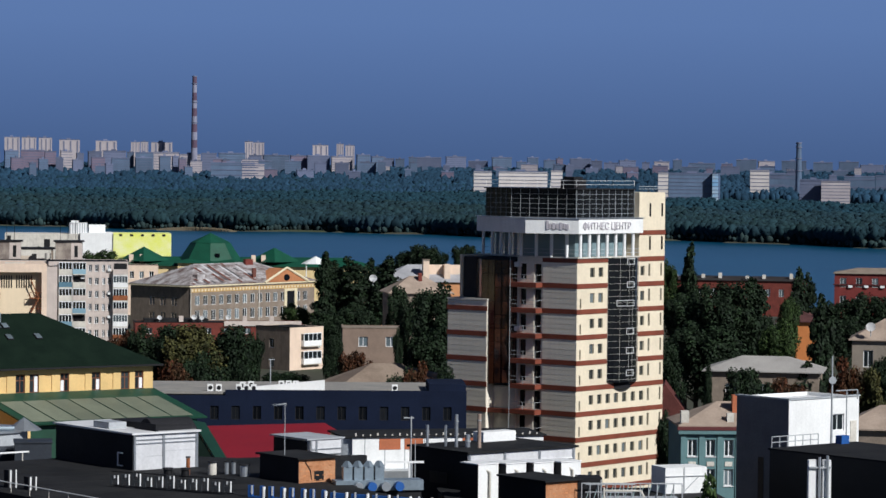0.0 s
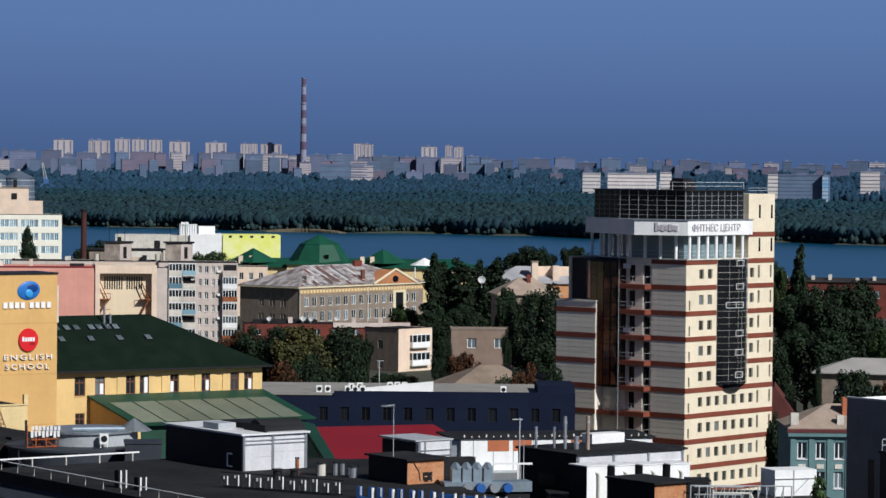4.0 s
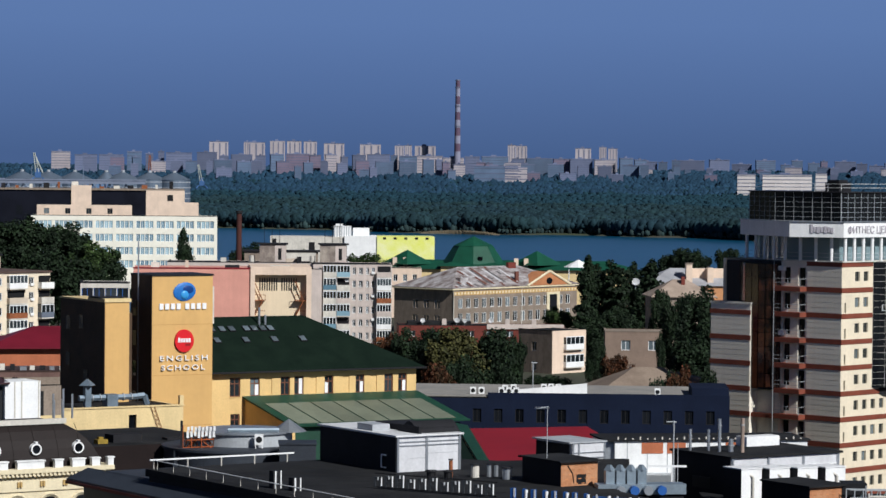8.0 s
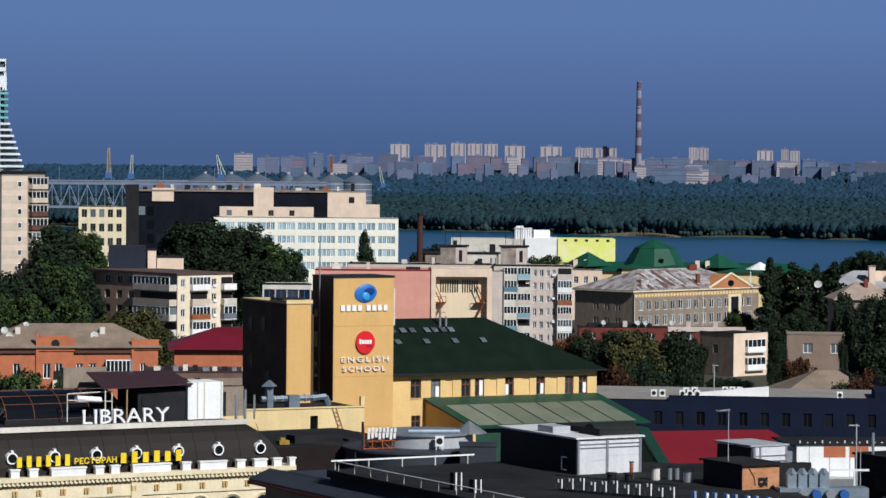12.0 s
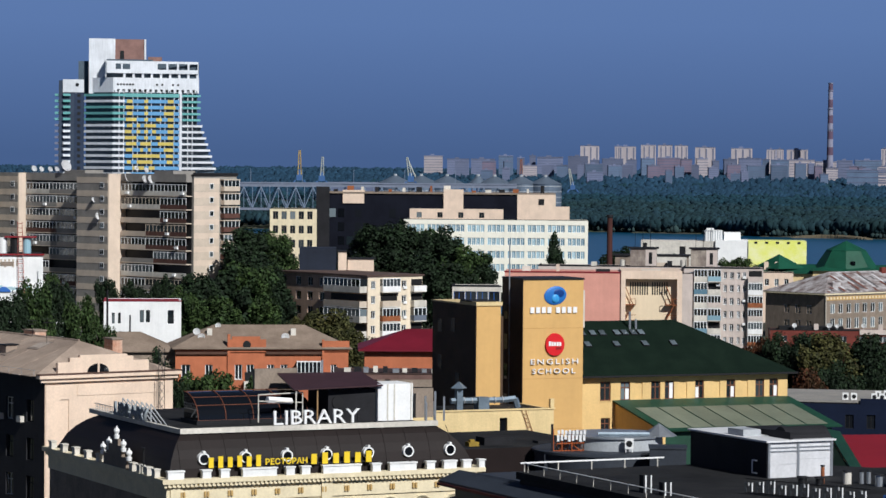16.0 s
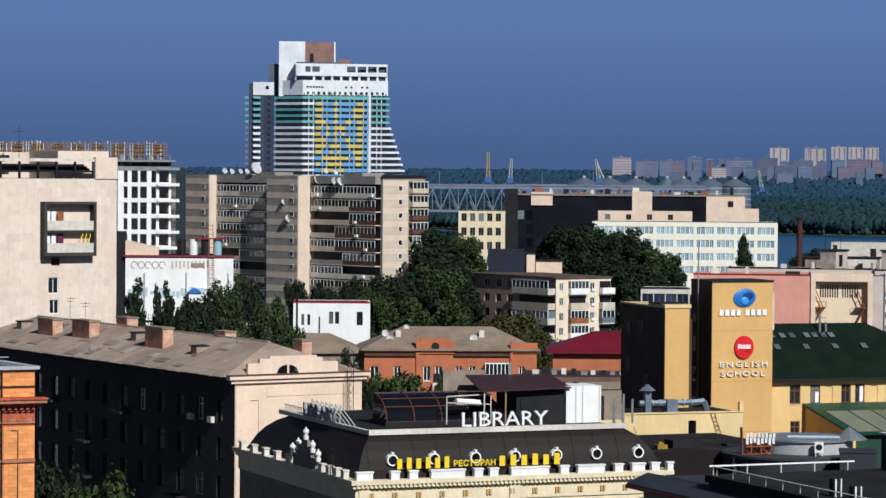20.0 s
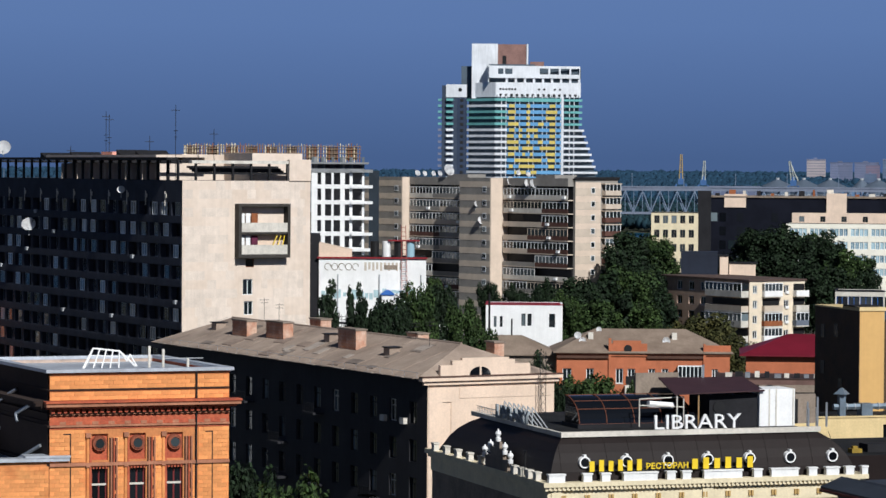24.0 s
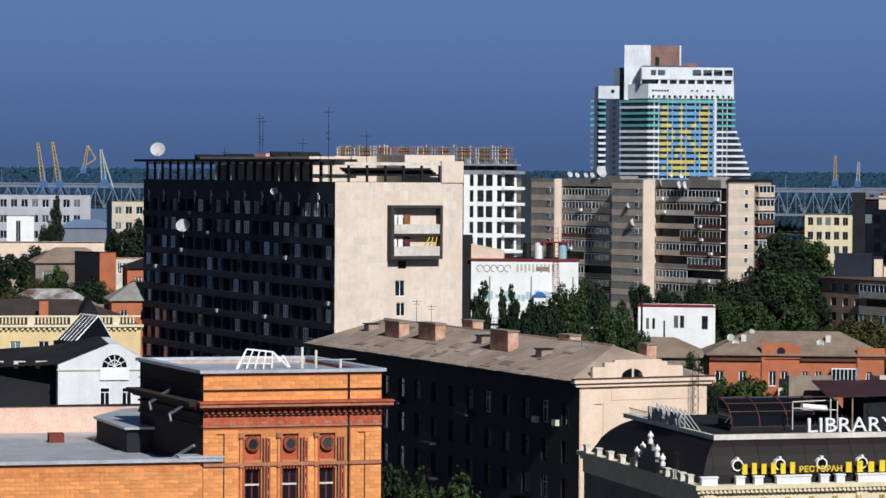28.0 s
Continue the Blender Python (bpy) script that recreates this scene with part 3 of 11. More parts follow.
def build_bridge():
    """A long rail and road bridge on steel trusses, seen from the side."""
    d = 1900
    x0, y0 = spot(10.8, d)
    x1, y1 = spot(34.0, d)
    ang = math.degrees(math.atan2(y0 - y1, x0 - x1))
    length = math.hypot(x1 - x0, y1 - y0)
    ob = thing("bridge", x1, y1, 0, ang, "long grey steel truss bridge over the river", "bridge")
    z = EYE - 5.6e-3 * d
    grey = mat("bridge_paint", (0.17, 0.22, 0.30), 0.7, 0.2, 0.1, bump=0)
    deep = mat("bridge_deck", (0.165, 0.19, 0.25), 0.8, 0.2, 0.1, bump=0)
    part("deck", boxes((0, 0, z - 2.2, length, 12, z - 0.2), (0, -0.4, z - 0.2, length, -0.1, z + 0.7)), deep, ob)
    part("lower_deck", boxes((0, 0, z - 17, length, 10, z - 15.6)), deep, ob)
    n = int(length / 11)
    for k in range(n):
        a, b, mid = k * 11.0, (k + 1) * 11.0, k * 11.0 + 5.5
        part("hanger", rods(0.22, ((mid, 0.3, z - 15.6), (mid, 0.3, z - 2.2)), ((a, 0.3, z - 15.6), (a, 0.3, z - 2.2))), grey, ob)
        bm = bmesh.new()
        for yy in (0.3, 9.7):
            rod(bm, (a, yy, z - 15.6), (mid, yy, z - 2.2), 0.36, 5)
            rod(bm, (mid, yy, z - 2.2), (b, yy, z - 15.6), 0.36, 5)
        part("truss_panel", bm, grey, ob)
    for k in range(0, n, 8):
        part("pier", boxes((k * 11.0 - 3, 0, -20, k * 11.0 + 3, 10, z - 17)), deep, ob)
    for k in range(0, n, 3):
        part("lamp_post", rods(0.2, ((k * 11.0, 11, z), (k * 11.0, 11, z + 9))), grey, ob)


def build_silos():
    shell_m = mat("silo_steel", (0.14, 0.18, 0.235), 0.55, 0.15, 0.1, metal=0.4, bump=0, streak=0.2)
    for az, r in ((13.15, 13), (12.65, 13.5), (12.15, 13), (11.23, 13.5), (10.72, 12.5), (10.25, 12.5), (11.55, 7)):
        d = 2300
        x, y = spot(az, d)
        top = EYE - 2.6e-3 * d
        base = top - 24
        ob = thing("silo", x, y, base - 8, az, "ribbed steel grain silo with a conical roof", "silo", "grain silos in the river port")
        bm = bmesh.new()
        cyl(bm, 0, 0, 0, 26, r, r, 28)
        part("drum", bm, shell_m, ob)
        for k in range(6):
            part("rib", cyl(bmesh.new(), 0, 0, 3 + k * 4.2, 3.5 + k * 4.2, r + 0.2, r + 0.2, 28), DULL_STEEL, ob)
        part("roof", cyl(bmesh.new(), 0, 0, 26, 31.5, r + 0.4, 1.6, 28), shell_m, ob)
        part("vent", cyl(bmesh.new(), 0, 0, 31.4, 33, 1.4, 1.4, 10), DULL_STEEL, ob)
    x, y = spot(11.75, 2290)
    ob = thing("elevator_tower", x, y, 4, 11.7, "blue grey steel grain elevator tower", "elevator")
    part("frame", boxes((-9, 0, 0, 9, 7, 22), (-12, 1, 22, 12, 6, 27)), mat("elevator_blue", (0.11, 0.20, 0.33), 0.7, 0.2, 0.1, bump=0), ob)
    for k in range(-2, 3):
        part("post", boxes((k * 4 - 0.4, -0.5, 0, k * 4 + 0.4, 0, 27)), FAR_GREY, ob)
    x, y = spot(13.55, 2350)
    ob = thing("port_shed", x, y, 5, 13.5, "long low pale port shed", "shed")
    part("wall", boxes((-40, 0, 0, 40, 20, 24)), FAR_WALL, ob)
    part("roof", hip(bmesh.new(), -41, -1, 41, 21, 24, 27, 2), FAR_GREY, ob)


def build_crane(az, d, base_el, top_el, lean, colour, tip=None):
    """A slewing port crane: portal legs, cab, a tall lattice jib and its tie."""
    x, y = spot(az, d)
    z0, z1 = EYE + base_el * d * 1e-3, EYE + top_el * d * 1e-3
    h = z1 - z0
    ob = thing("port_crane", x, y, z0, az, "tall portal crane with a raised lattice jib", "crane", "cranes in the river port")
    for a, b in ((-1, -1), (1, -1), (-1, 1), (1, 1)):
        part("leg", rods(0.6, ((a * 5, b * 4, 0), (a * 3, b * 2, h * 0.12))), mat("crane_blue", (0.045, 0.115, 0.27), 0.7, 0.2, 0.2, bump=0), ob)
    part("cab", boxes((-2.2, -3, h * 0.12, 2.2, 3, h * 0.12 + 4)), mat("crane_blue", (0.045, 0.115, 0.27), 0.7, 0.2, 0.2, bump=0), ob)
    part("mast", boxes((-1.1, -1.1, h * 0.12 + 4, 1.1, 1.1, h * 0.45)), mat("crane_blue", (0.045, 0.115, 0.27), 0.7, 0.2, 0.2, bump=0), ob)
    bm = bmesh.new()
    p, q = Vector((0, 0, h * 0.14)), Vector((lean * h, 0, h))
    side = Vector((1.3, 0, 0))
    for s, yy in ((-1, -1.2), (1, -1.2), (-1, 1.2), (1, 1.2)):
        rod(bm, p + side * s + Vector((0, yy, 0)), q + side * s * 0.4 + Vector((0, yy * 0.4, 0)), 0.34, 5)
    for k in range(12):
        a, b = p.lerp(q, k / 12), p.lerp(q, (k + 1) / 12)
        rod(bm, a + side * (1 - k / 20), b - side * (1 - k / 20), 0.2, 4)
    part("jib", bm, colour, ob)
    if tip:
        part("beak", rods(0.5, (q, q + Vector((tip[0], 0, tip[1]))), (q + Vector((tip[0], 0, tip[1])), p + Vector((tip[0] * 0.4, 0, 6)))), colour, ob)


build_ground()
build_water()
build_woods()
build_far_city()
build_chimney(4.80, 4500, 131, 5.4, 3.3, 13, "tall red and white striped power plant chimney")
build_chimney(-6.84, 3750, 33, 4.4, 3.2, 1, "dark slender factory chimney beyond the wood", 0)
build_bridge()
build_silos()
YEL_CRANE = mat("crane_yellow", (0.46, 0.31, 0.10), 0.7, 0.2, 0.2, bump=0)
PALE_CRANE = mat("crane_pale", (0.42, 0.44, 0.40), 0.7, 0.2, 0.2, bump=0)
build_crane(30.20, 1750, -9, 8.2, -0.12, YEL_CRANE)
build_crane(29.90, 1750, -9, 8.4, -0.14, YEL_CRANE)
build_crane(29.45, 2250, -3.4, 7.2, 0.14, YEL_CRANE, (6, -10))
build_crane(29.05, 1700, -8, 6.0, -0.08, PALE_CRANE, (7, -22))
build_crane(15.00, 2150, -6, 5.5, 0.0, YEL_CRANE)
build_crane(14.57, 2150, -6, 3.4, 0.03, PALE_CRANE)
build_crane(12.85, 2100, -6, 3.4, -0.14, PALE_CRANE, (6, -14))
build_crane(9.72, 2600, -8, 0.0, -0.16, PALE_CRANE)
build_crane(10.72, 2450, -6, 3.0, 0.0, ORANGE_RUST)


# ---- the tower with the fitness centre ----
def panels(parent, face, s0, s1, z0, z1, rows, material, at=0.0, name="panel"):
    """Cladding boards, one object each, 2 cm proud with open joints."""
    h = (z1 - z0) / rows
    key = ("panel", face, round(s1 - s0, 2), round(h, 3), material.name)
    if key not in WINDOWS:
        g = 0.035
        bm = boxes((0, -0.03, g, s1 - s0, 0.0, h - g)) if face == "R" else boxes((-0.03, 0, g, 0.0, s1 - s0, h - g))
        WINDOWS[key] = mesh_of("panel", bm)
        WINDOWS[key].materials.append(material)
    for k in range(rows):
        part(name, WINDOWS[key], None, parent, m=pose(s0, at, z0 + k * h) if face == "R" else pose(at, s0, z0 + k * h))


def build_tower():
    ob = thing("office_tower", 15.8, 345.6, 0, 51, "cream office tower with rust red bands and glazed top", "office tower")
    top, st = 33.4, 3.0
    # cladding for the side, made paler and greyer to add light there
    tint = mat("brightened_cladding", (0.80, 0.735, 0.62), 0.7, 0.12, 0.4, streak=0.06, per=0.06)
    gold = mat("tower_window_frame", (0.20, 0.19, 0.15), 0.5, 0.2, 1.0)
    # front
    holes = []
    for r in range(11):
        z = top - 3.0 * (r + 1)
        cols = ((2.55, 3.45), (4.24, 5.15), (12.77, 13.6)) if r < 5 else ((2.56, 3.4), (4.26, 5.1), (5.92, 6.78), (7.6, 8.45), (9.3, 10.15), (11.05, 11.9), (12.78, 13.63))
        holes += [(a, b, z + 0.72, z + 1.85) for a, b in cols]
        holes += [(14.42, 14.82, z + 0.62, z + 2.1), (16.92, 17.26, z + 0.62, z + 2.1)]
        if r > 0:
            holes.append((0.55, 0.85, z + 0.1, z + 1.25))
    facade(ob, "R", 0, 17.7, -1, top, holes, CREAM, deep=0.3)
    for h in holes:
        wide = h[1] - h[0] > 0.6
        window(ob, "R", h, gold, deep=0.16, cols=2 if wide else 1, fw=0.06)
    for r in range(10):
        z = top - 3.0 * r
        for a, b in ([(0, 6.0), (12.4, 17.7)] if r < 5 else [(0, 17.7)]):
            part("band", boxes((a - (0.06 if a == 0 else 0), -0.07, z - 0.56, b, -0.002, z)), RUST, ob)
        part("band", boxes((-0.07, 0.0, z - 0.56, -0.002, 5.05, z)), RUST, ob)
    # long front: boards, doors and balconies
    holes = []
    for r in range(11):
        z = top - 3.0 * (r + 1)
        panels(ob, "L", 0.02, 5.0, z + 0.02, z + 2.44, 4, tint)
        holes += [(5.25, 6.3, z + 0.05, z + 2.2), (7.45, 8.45, z + 0.3, z + 2.2)]
    facade(ob, "L", 0, 8.8, -1, top, holes, tint, deep=0.35)
    for h in holes:
        window(ob, "L", h, BLACK, DARK_GLASS, deep=0.3, cols=1, fw=0.08, name="balcony_door" if h[2] % 3 < 0.5 else "window")
    for r in range(10):
        z = top - 3.0 * r
        if r == 0:
            continue
        bal = part("balcony", boxes((-1.3, 5.05, z - 0.56, -0.01, 8.75, z - 0.02)), RUST, ob, "rust red balcony slab")
        part("rail", rods(0.025, ((-1.25, 5.1, z + 0.9), (-1.25, 8.7, z + 0.9)), ((-1.25, 5.1, z + 0.45), (-1.25, 8.7, z + 0.45)), ((-1.25, 5.1, z), (-1.25, 5.1, z + 0.9)), ((-1.25, 6.9, z), (-1.25, 6.9, z + 0.9)), ((-1.25, 5.1, z + 0.9), (-0.05, 5.1, z + 0.9))), DULL_STEEL, bal)
    part("drain_pipe", rods(0.03, ((-1.4, 8.8, 3), (-1.4, 8.8, top))), DULL_STEEL, ob)
    for y, z in ((8.1, 32.2), (8.0, 24.6)):
        part("air_conditioner", boxes((-0.5, y, z, -0.02, y + 0.8, z + 0.55)), WHITE, ob)
    # dark glazed bay at the corner
    plan = [(0.3, 8.85), (-1.0, 9.4), (-1.5, 11.0), (-1.2, 13.2), (0.2, 15.2), (2.5, 15.6), (2.5, 8.85)]
    part("glass_bay", prism(bmesh.new(), plan, 18.2, 33.0), DARK_GLASS, ob, "dark tinted glass bay")
    # brown blotches in the pane colour stand for reflections
    brown = mat("brown_reflection_tint", (0.05, 0.018, 0.010), 0.12, 0.5, 0.6, second=(0.005, 0.005, 0.007), bump=0, spec=0.6, per=0.5)
    for k in range(5):
        (xa, ya), (xb, yb) = plan[k], plan[k + 1]
        n = 2
        for j in range(n):
            for r in range(9):
                p, q = Vector((xa, ya, 0)).lerp(Vector((xb, yb, 0)), j / n), Vector((xa, ya, 0)).lerp(Vector((xb, yb, 0)), (j + 1) / n)
                d = (q - p).normalized() * 0.05
                nrm = Vector((d.y, -d.x, 0)).normalized() * 0.05
                nrm = -nrm if nrm.x > 0 else nrm
                z = 18.4 + r * 1.62
                bm = poly(bmesh.new(), [p + d + nrm + Vector((0, 0, z)), q - d + nrm + Vector((0, 0, z)), q - d + nrm + Vector((0, 0, z + 1.55)), p + d + nrm + Vector((0, 0, z + 1.55))], [(0, 1, 2, 3)])
                part("pane", bm, brown, ob)
    # lower wing
    part("wing", boxes((-1.55, 12.1, -1, 3, 18.1, 28.1)), tint, ob)
    for r in range(9):
        z = 27.4 - 3.0 * (r + 1)
        part("band", boxes((-1.63, 12.05, z + 2.44, -1.56, 18.2, z + 3.0)), RUST, ob)
        panels(ob, "L", 12.15, 18.05, z + 0.02, z + 2.42, 4, tint, at=-1.555)
    part("wing_coping", boxes((-1.65, 12.0, 28.1, 3.1, 18.2, 28.3)), OFFWHITE, ob)
    part("lower_wall", boxes((-0.2, 8.8, -1, 2.4, 12.1, 18.0)), tint, ob)
    part("lower_band", boxes((-1.3, 8.76, 14.8, -0.2, 12.1, 15.3)), RUST, ob)
    # hidden sides
    part("rear_wall", boxes((0.6, 17.6, -1, 17.7, 18.0, top)), CREAM, ob)
    part("side_wall", boxes((17.4, 0.4, -1, 17.7, 17.6, top)), CREAM, ob)
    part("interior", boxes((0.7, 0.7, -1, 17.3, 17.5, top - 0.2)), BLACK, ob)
    # curved glass bay on the front
    n = 9
    arc = []
    for k in range(n + 1):
        s = 6.06 + (12.3 - 6.06) * k / n
        u = (k / n - 0.5) * 2
        arc.append((s, -1.15 * (1 - u * u) - 0.05))
    bm = bmesh.new()
    prism(bm, arc + [(12.3, 0.3), (6.06, 0.3)], 18.6, top)
    part("glass_bay", bm, DARK_GLASS, ob, "curved dark glass bay with thin metal bars")
    bm = bmesh.new()
    prism(bm, [(9.18 + (x - 9.18) * 0.55, y * 0.55) for x, y in arc] + [(10.9, 0.2), (7.5, 0.2)], 17.8, 18.6)
    part("bay_foot", bm, DARK, ob)
    bars = bmesh.new()
    for k in (0, 2, 4, 5, 7, 9):
        rod(bars, (*arc[k], 18.6), (*arc[k], top), 0.014, 4)
    part("mullions", bars, OFFWHITE, ob)
    for r in range(20):
        z = 18.9 + r * 0.76
        bm = bmesh.new()
        for k in range(n):
            rod(bm, (*arc[k], z), (*arc[k + 1], z), 0.013, 4)
        part("glazing_bar", bm, OFFWHITE, ob)
    for r, k in ((0.6, 3), (4.1, 3), (7.1, 3), (11.5, 1), (11.5, 3), (14.4, 3), (18.0, 3)):
        z = 18.9 + r * 0.76
        p, q = [Vector((*arc[j], z)).lerp(Vector((*arc[j + 1], z)), 0.4) + Vector((0, -0.06, 0)) for j in (k, k + 2)]
        up = Vector((0, 0, 0.66))
        part("vent_window", rods(0.035, (p, q), (p + up, q + up), (p, p + up), (q, q + up)), WHITE, ob)
    # colonnade, sign band and glazed top
    rim = [(2.5, 17.0), (-0.45, 8.95), (-0.35, -0.4), (12.35, -0.6), (13.2, 9.0), (6.0, 17.4)]
    soft = lambda k, pts: [(6 + (x - 6) * k, 7 + (y - 7) * k) for x, y in pts]
    part("terrace_slab", prism(bmesh.new(), soft(0.97, rim), 33.36, 33.5), OFFWHITE, ob)
    band = [(2.5, 17.0), (-1.2, 9.2), (-3.0, 5.4)] + rim[2:]
    part("sign_band", prism(bmesh.new(), band, 36.25, 38.0), WHITE, ob, "white sign band round the terrace")
    part("band_coping", prism(bmesh.new(), soft(1.015, band), 38.0, 38.1), STEEL, ob)
    part("inner_wall", prism(bmesh.new(), soft(0.80, rim), 33.42, 36.25), pane_mat("terrace_glass", (0.09, 0.15, 0.17), (0.34, 0.44, 0.47), 0.08, 0.3), ob, "glazed wall behind the terrace")
    col = None
    for i, count in ((0, 4), (1, 4), (2, 7)):
        p, q = Vector((*soft(0.95, rim)[i], 0)), Vector((*soft(0.95, rim)[i + 1], 0))
        for k in range(count):
            c = p.lerp(q, (k + 0.3) / count)
            if col is None:
                col = mesh_of("column", cyl(bmesh.new(), 0, 0, 0, 2.83, 0.2, 0.2, 12))
                col.materials.append(WHITE)
            part("column", col, None, ob, m=pose(c.x, c.y, 33.42))
    low = soft(0.95, rim)
    pairs = [((*low[i], 33.42 + h), (*low[i + 1], 33.42 + h)) for i in range(3) for h in (0.5, 0.95)]
    part("terrace_rail", rods(0.03, *pairs), DULL_STEEL, ob)
    pent = [(3.0, 16.0), (0.5, 10.2), (0.6, 0.7), (12.25, 0.7), (12.25, 9), (6.0, 16.4)]
    part("glazed_top", prism(bmesh.new(), pent, 38.0, 41.4), DARK_GLASS, ob, "black glazed top storey")
    part("top_roof", prism(bmesh.new(), [(6 + (x - 6) * 1.03, 7 + (y - 7) * 1.03) for x, y in pent], 41.4, 41.52), DARK, ob)
    for i, cols in ((0, 5), (1, 7), (2, 9)):
        p, q = Vector((*pent[i], 0)), Vector((*pent[i + 1], 0))
        nrm = Vector((q.y - p.y, p.x - q.x, 0)).normalized() * -0.04
        nrm = nrm if (p + nrm - Vector((6, 7, 0))).length > (p - Vector((6, 7, 0))).length else -nrm
        for k in range(cols + 1):
            c = p.lerp(q, k / cols) + nrm
            part("mullion", rods(0.02, (c + Vector((0, 0, 38.0)), c + Vector((0, 0, 41.4)))), DULL_STEEL, ob)
        for k in range(1, 6):
            z = Vector((0, 0, 38.0 + k * 0.57))
            part("glazing_bar", rods(0.016, (p + nrm + z, q + nrm + z)), DULL_STEEL, ob)
    top_pts = [(x, y) for x, y in pent[:4]]
    part("roof_rail", rods(0.022, *[((*top_pts[i], 42.0 + h), (*top_pts[i + 1], 42.0 + h)) for i in range(3) for h in (0.0, 0.45)], *[((*top_pts[i], 41.7), (*top_pts[i], 42.5)) for i in range(4)], *[(tuple(Vector((*top_pts[1], 41.5)).lerp(Vector((*top_pts[2], 41.5)), f)), tuple(Vector((*top_pts[1], 42.45)).lerp(Vector((*top_pts[2], 42.45)), f))) for f in (0.2, 0.4, 0.6, 0.8)]), WHITE, ob)
    part("roof_plant", boxes((4.6, 4.0, 41.5, 7.0, 6.0, 42.6), (4.8, 4.2, 42.6, 6.6, 5.8, 42.9)), DARK, ob)
    # slab beside the glazed top
    part("stair_slab", boxes((12.35, -0.02, top, 17.75, 7.5, 41.1)), CREAM, ob)
    part("slab_rail", rods(0.035, ((12.4, 0.1, 41.5), (17.6, 0.1, 41.5)), ((12.4, 0.1, 41.8), (17.6, 0.1, 41.8))), DULL_STEEL, ob)
    part("band", boxes((12.4, -0.09, 36.0, 17.8, -0.021, 36.55)), RUST, ob)
    for s in (14.45, 16.95):
        for z in (34.2, 38.2):
            part("slit_window", boxes((s, -0.06, z, s + 0.32, 0.1, z + 1.6)), DARK_GLASS, ob)
    # sign on the band
    p3, p4 = Vector((-0.35, -0.4, 0)), Vector((12.35, -0.6, 0))
    turn = math.degrees(math.atan2(p4.y - p3.y, p4.x - p3.x))
    letters("ФИТНЕС ЦЕНТР", 1.15, GREYLETTER, pose(0.4, -0.47, 36.75, 0, 0, turn), "sign_letters", ob, 0.1, 9.4, label="grey raised letters")
    p2 = Vector((-3.0, 5.4, 0))
    d = (p3 - p2).normalized()
    ang = math.degrees(math.atan2(d.y, d.x))
    for k, (o, w, h) in enumerate(((3.0, 0.3, 1.0), (3.4, 0.25, 0.6), (3.8, 0.35, 0.75), (4.3, 0.3, 0.6), (4.75, 0.35, 0.8), (5.2, 0.3, 0.6), (5.6, 0.3, 0.65))):
        c = p2 + d * (o * 0.92 - 0.26)
        part("sign_mark", boxes((0, -0.1, 0, w, -0.01, h)), GREYLETTER, ob, m=pose(c.x, c.y, 36.75 + (0.1 if k % 2 else 0), 0, 0, ang))
    return ob


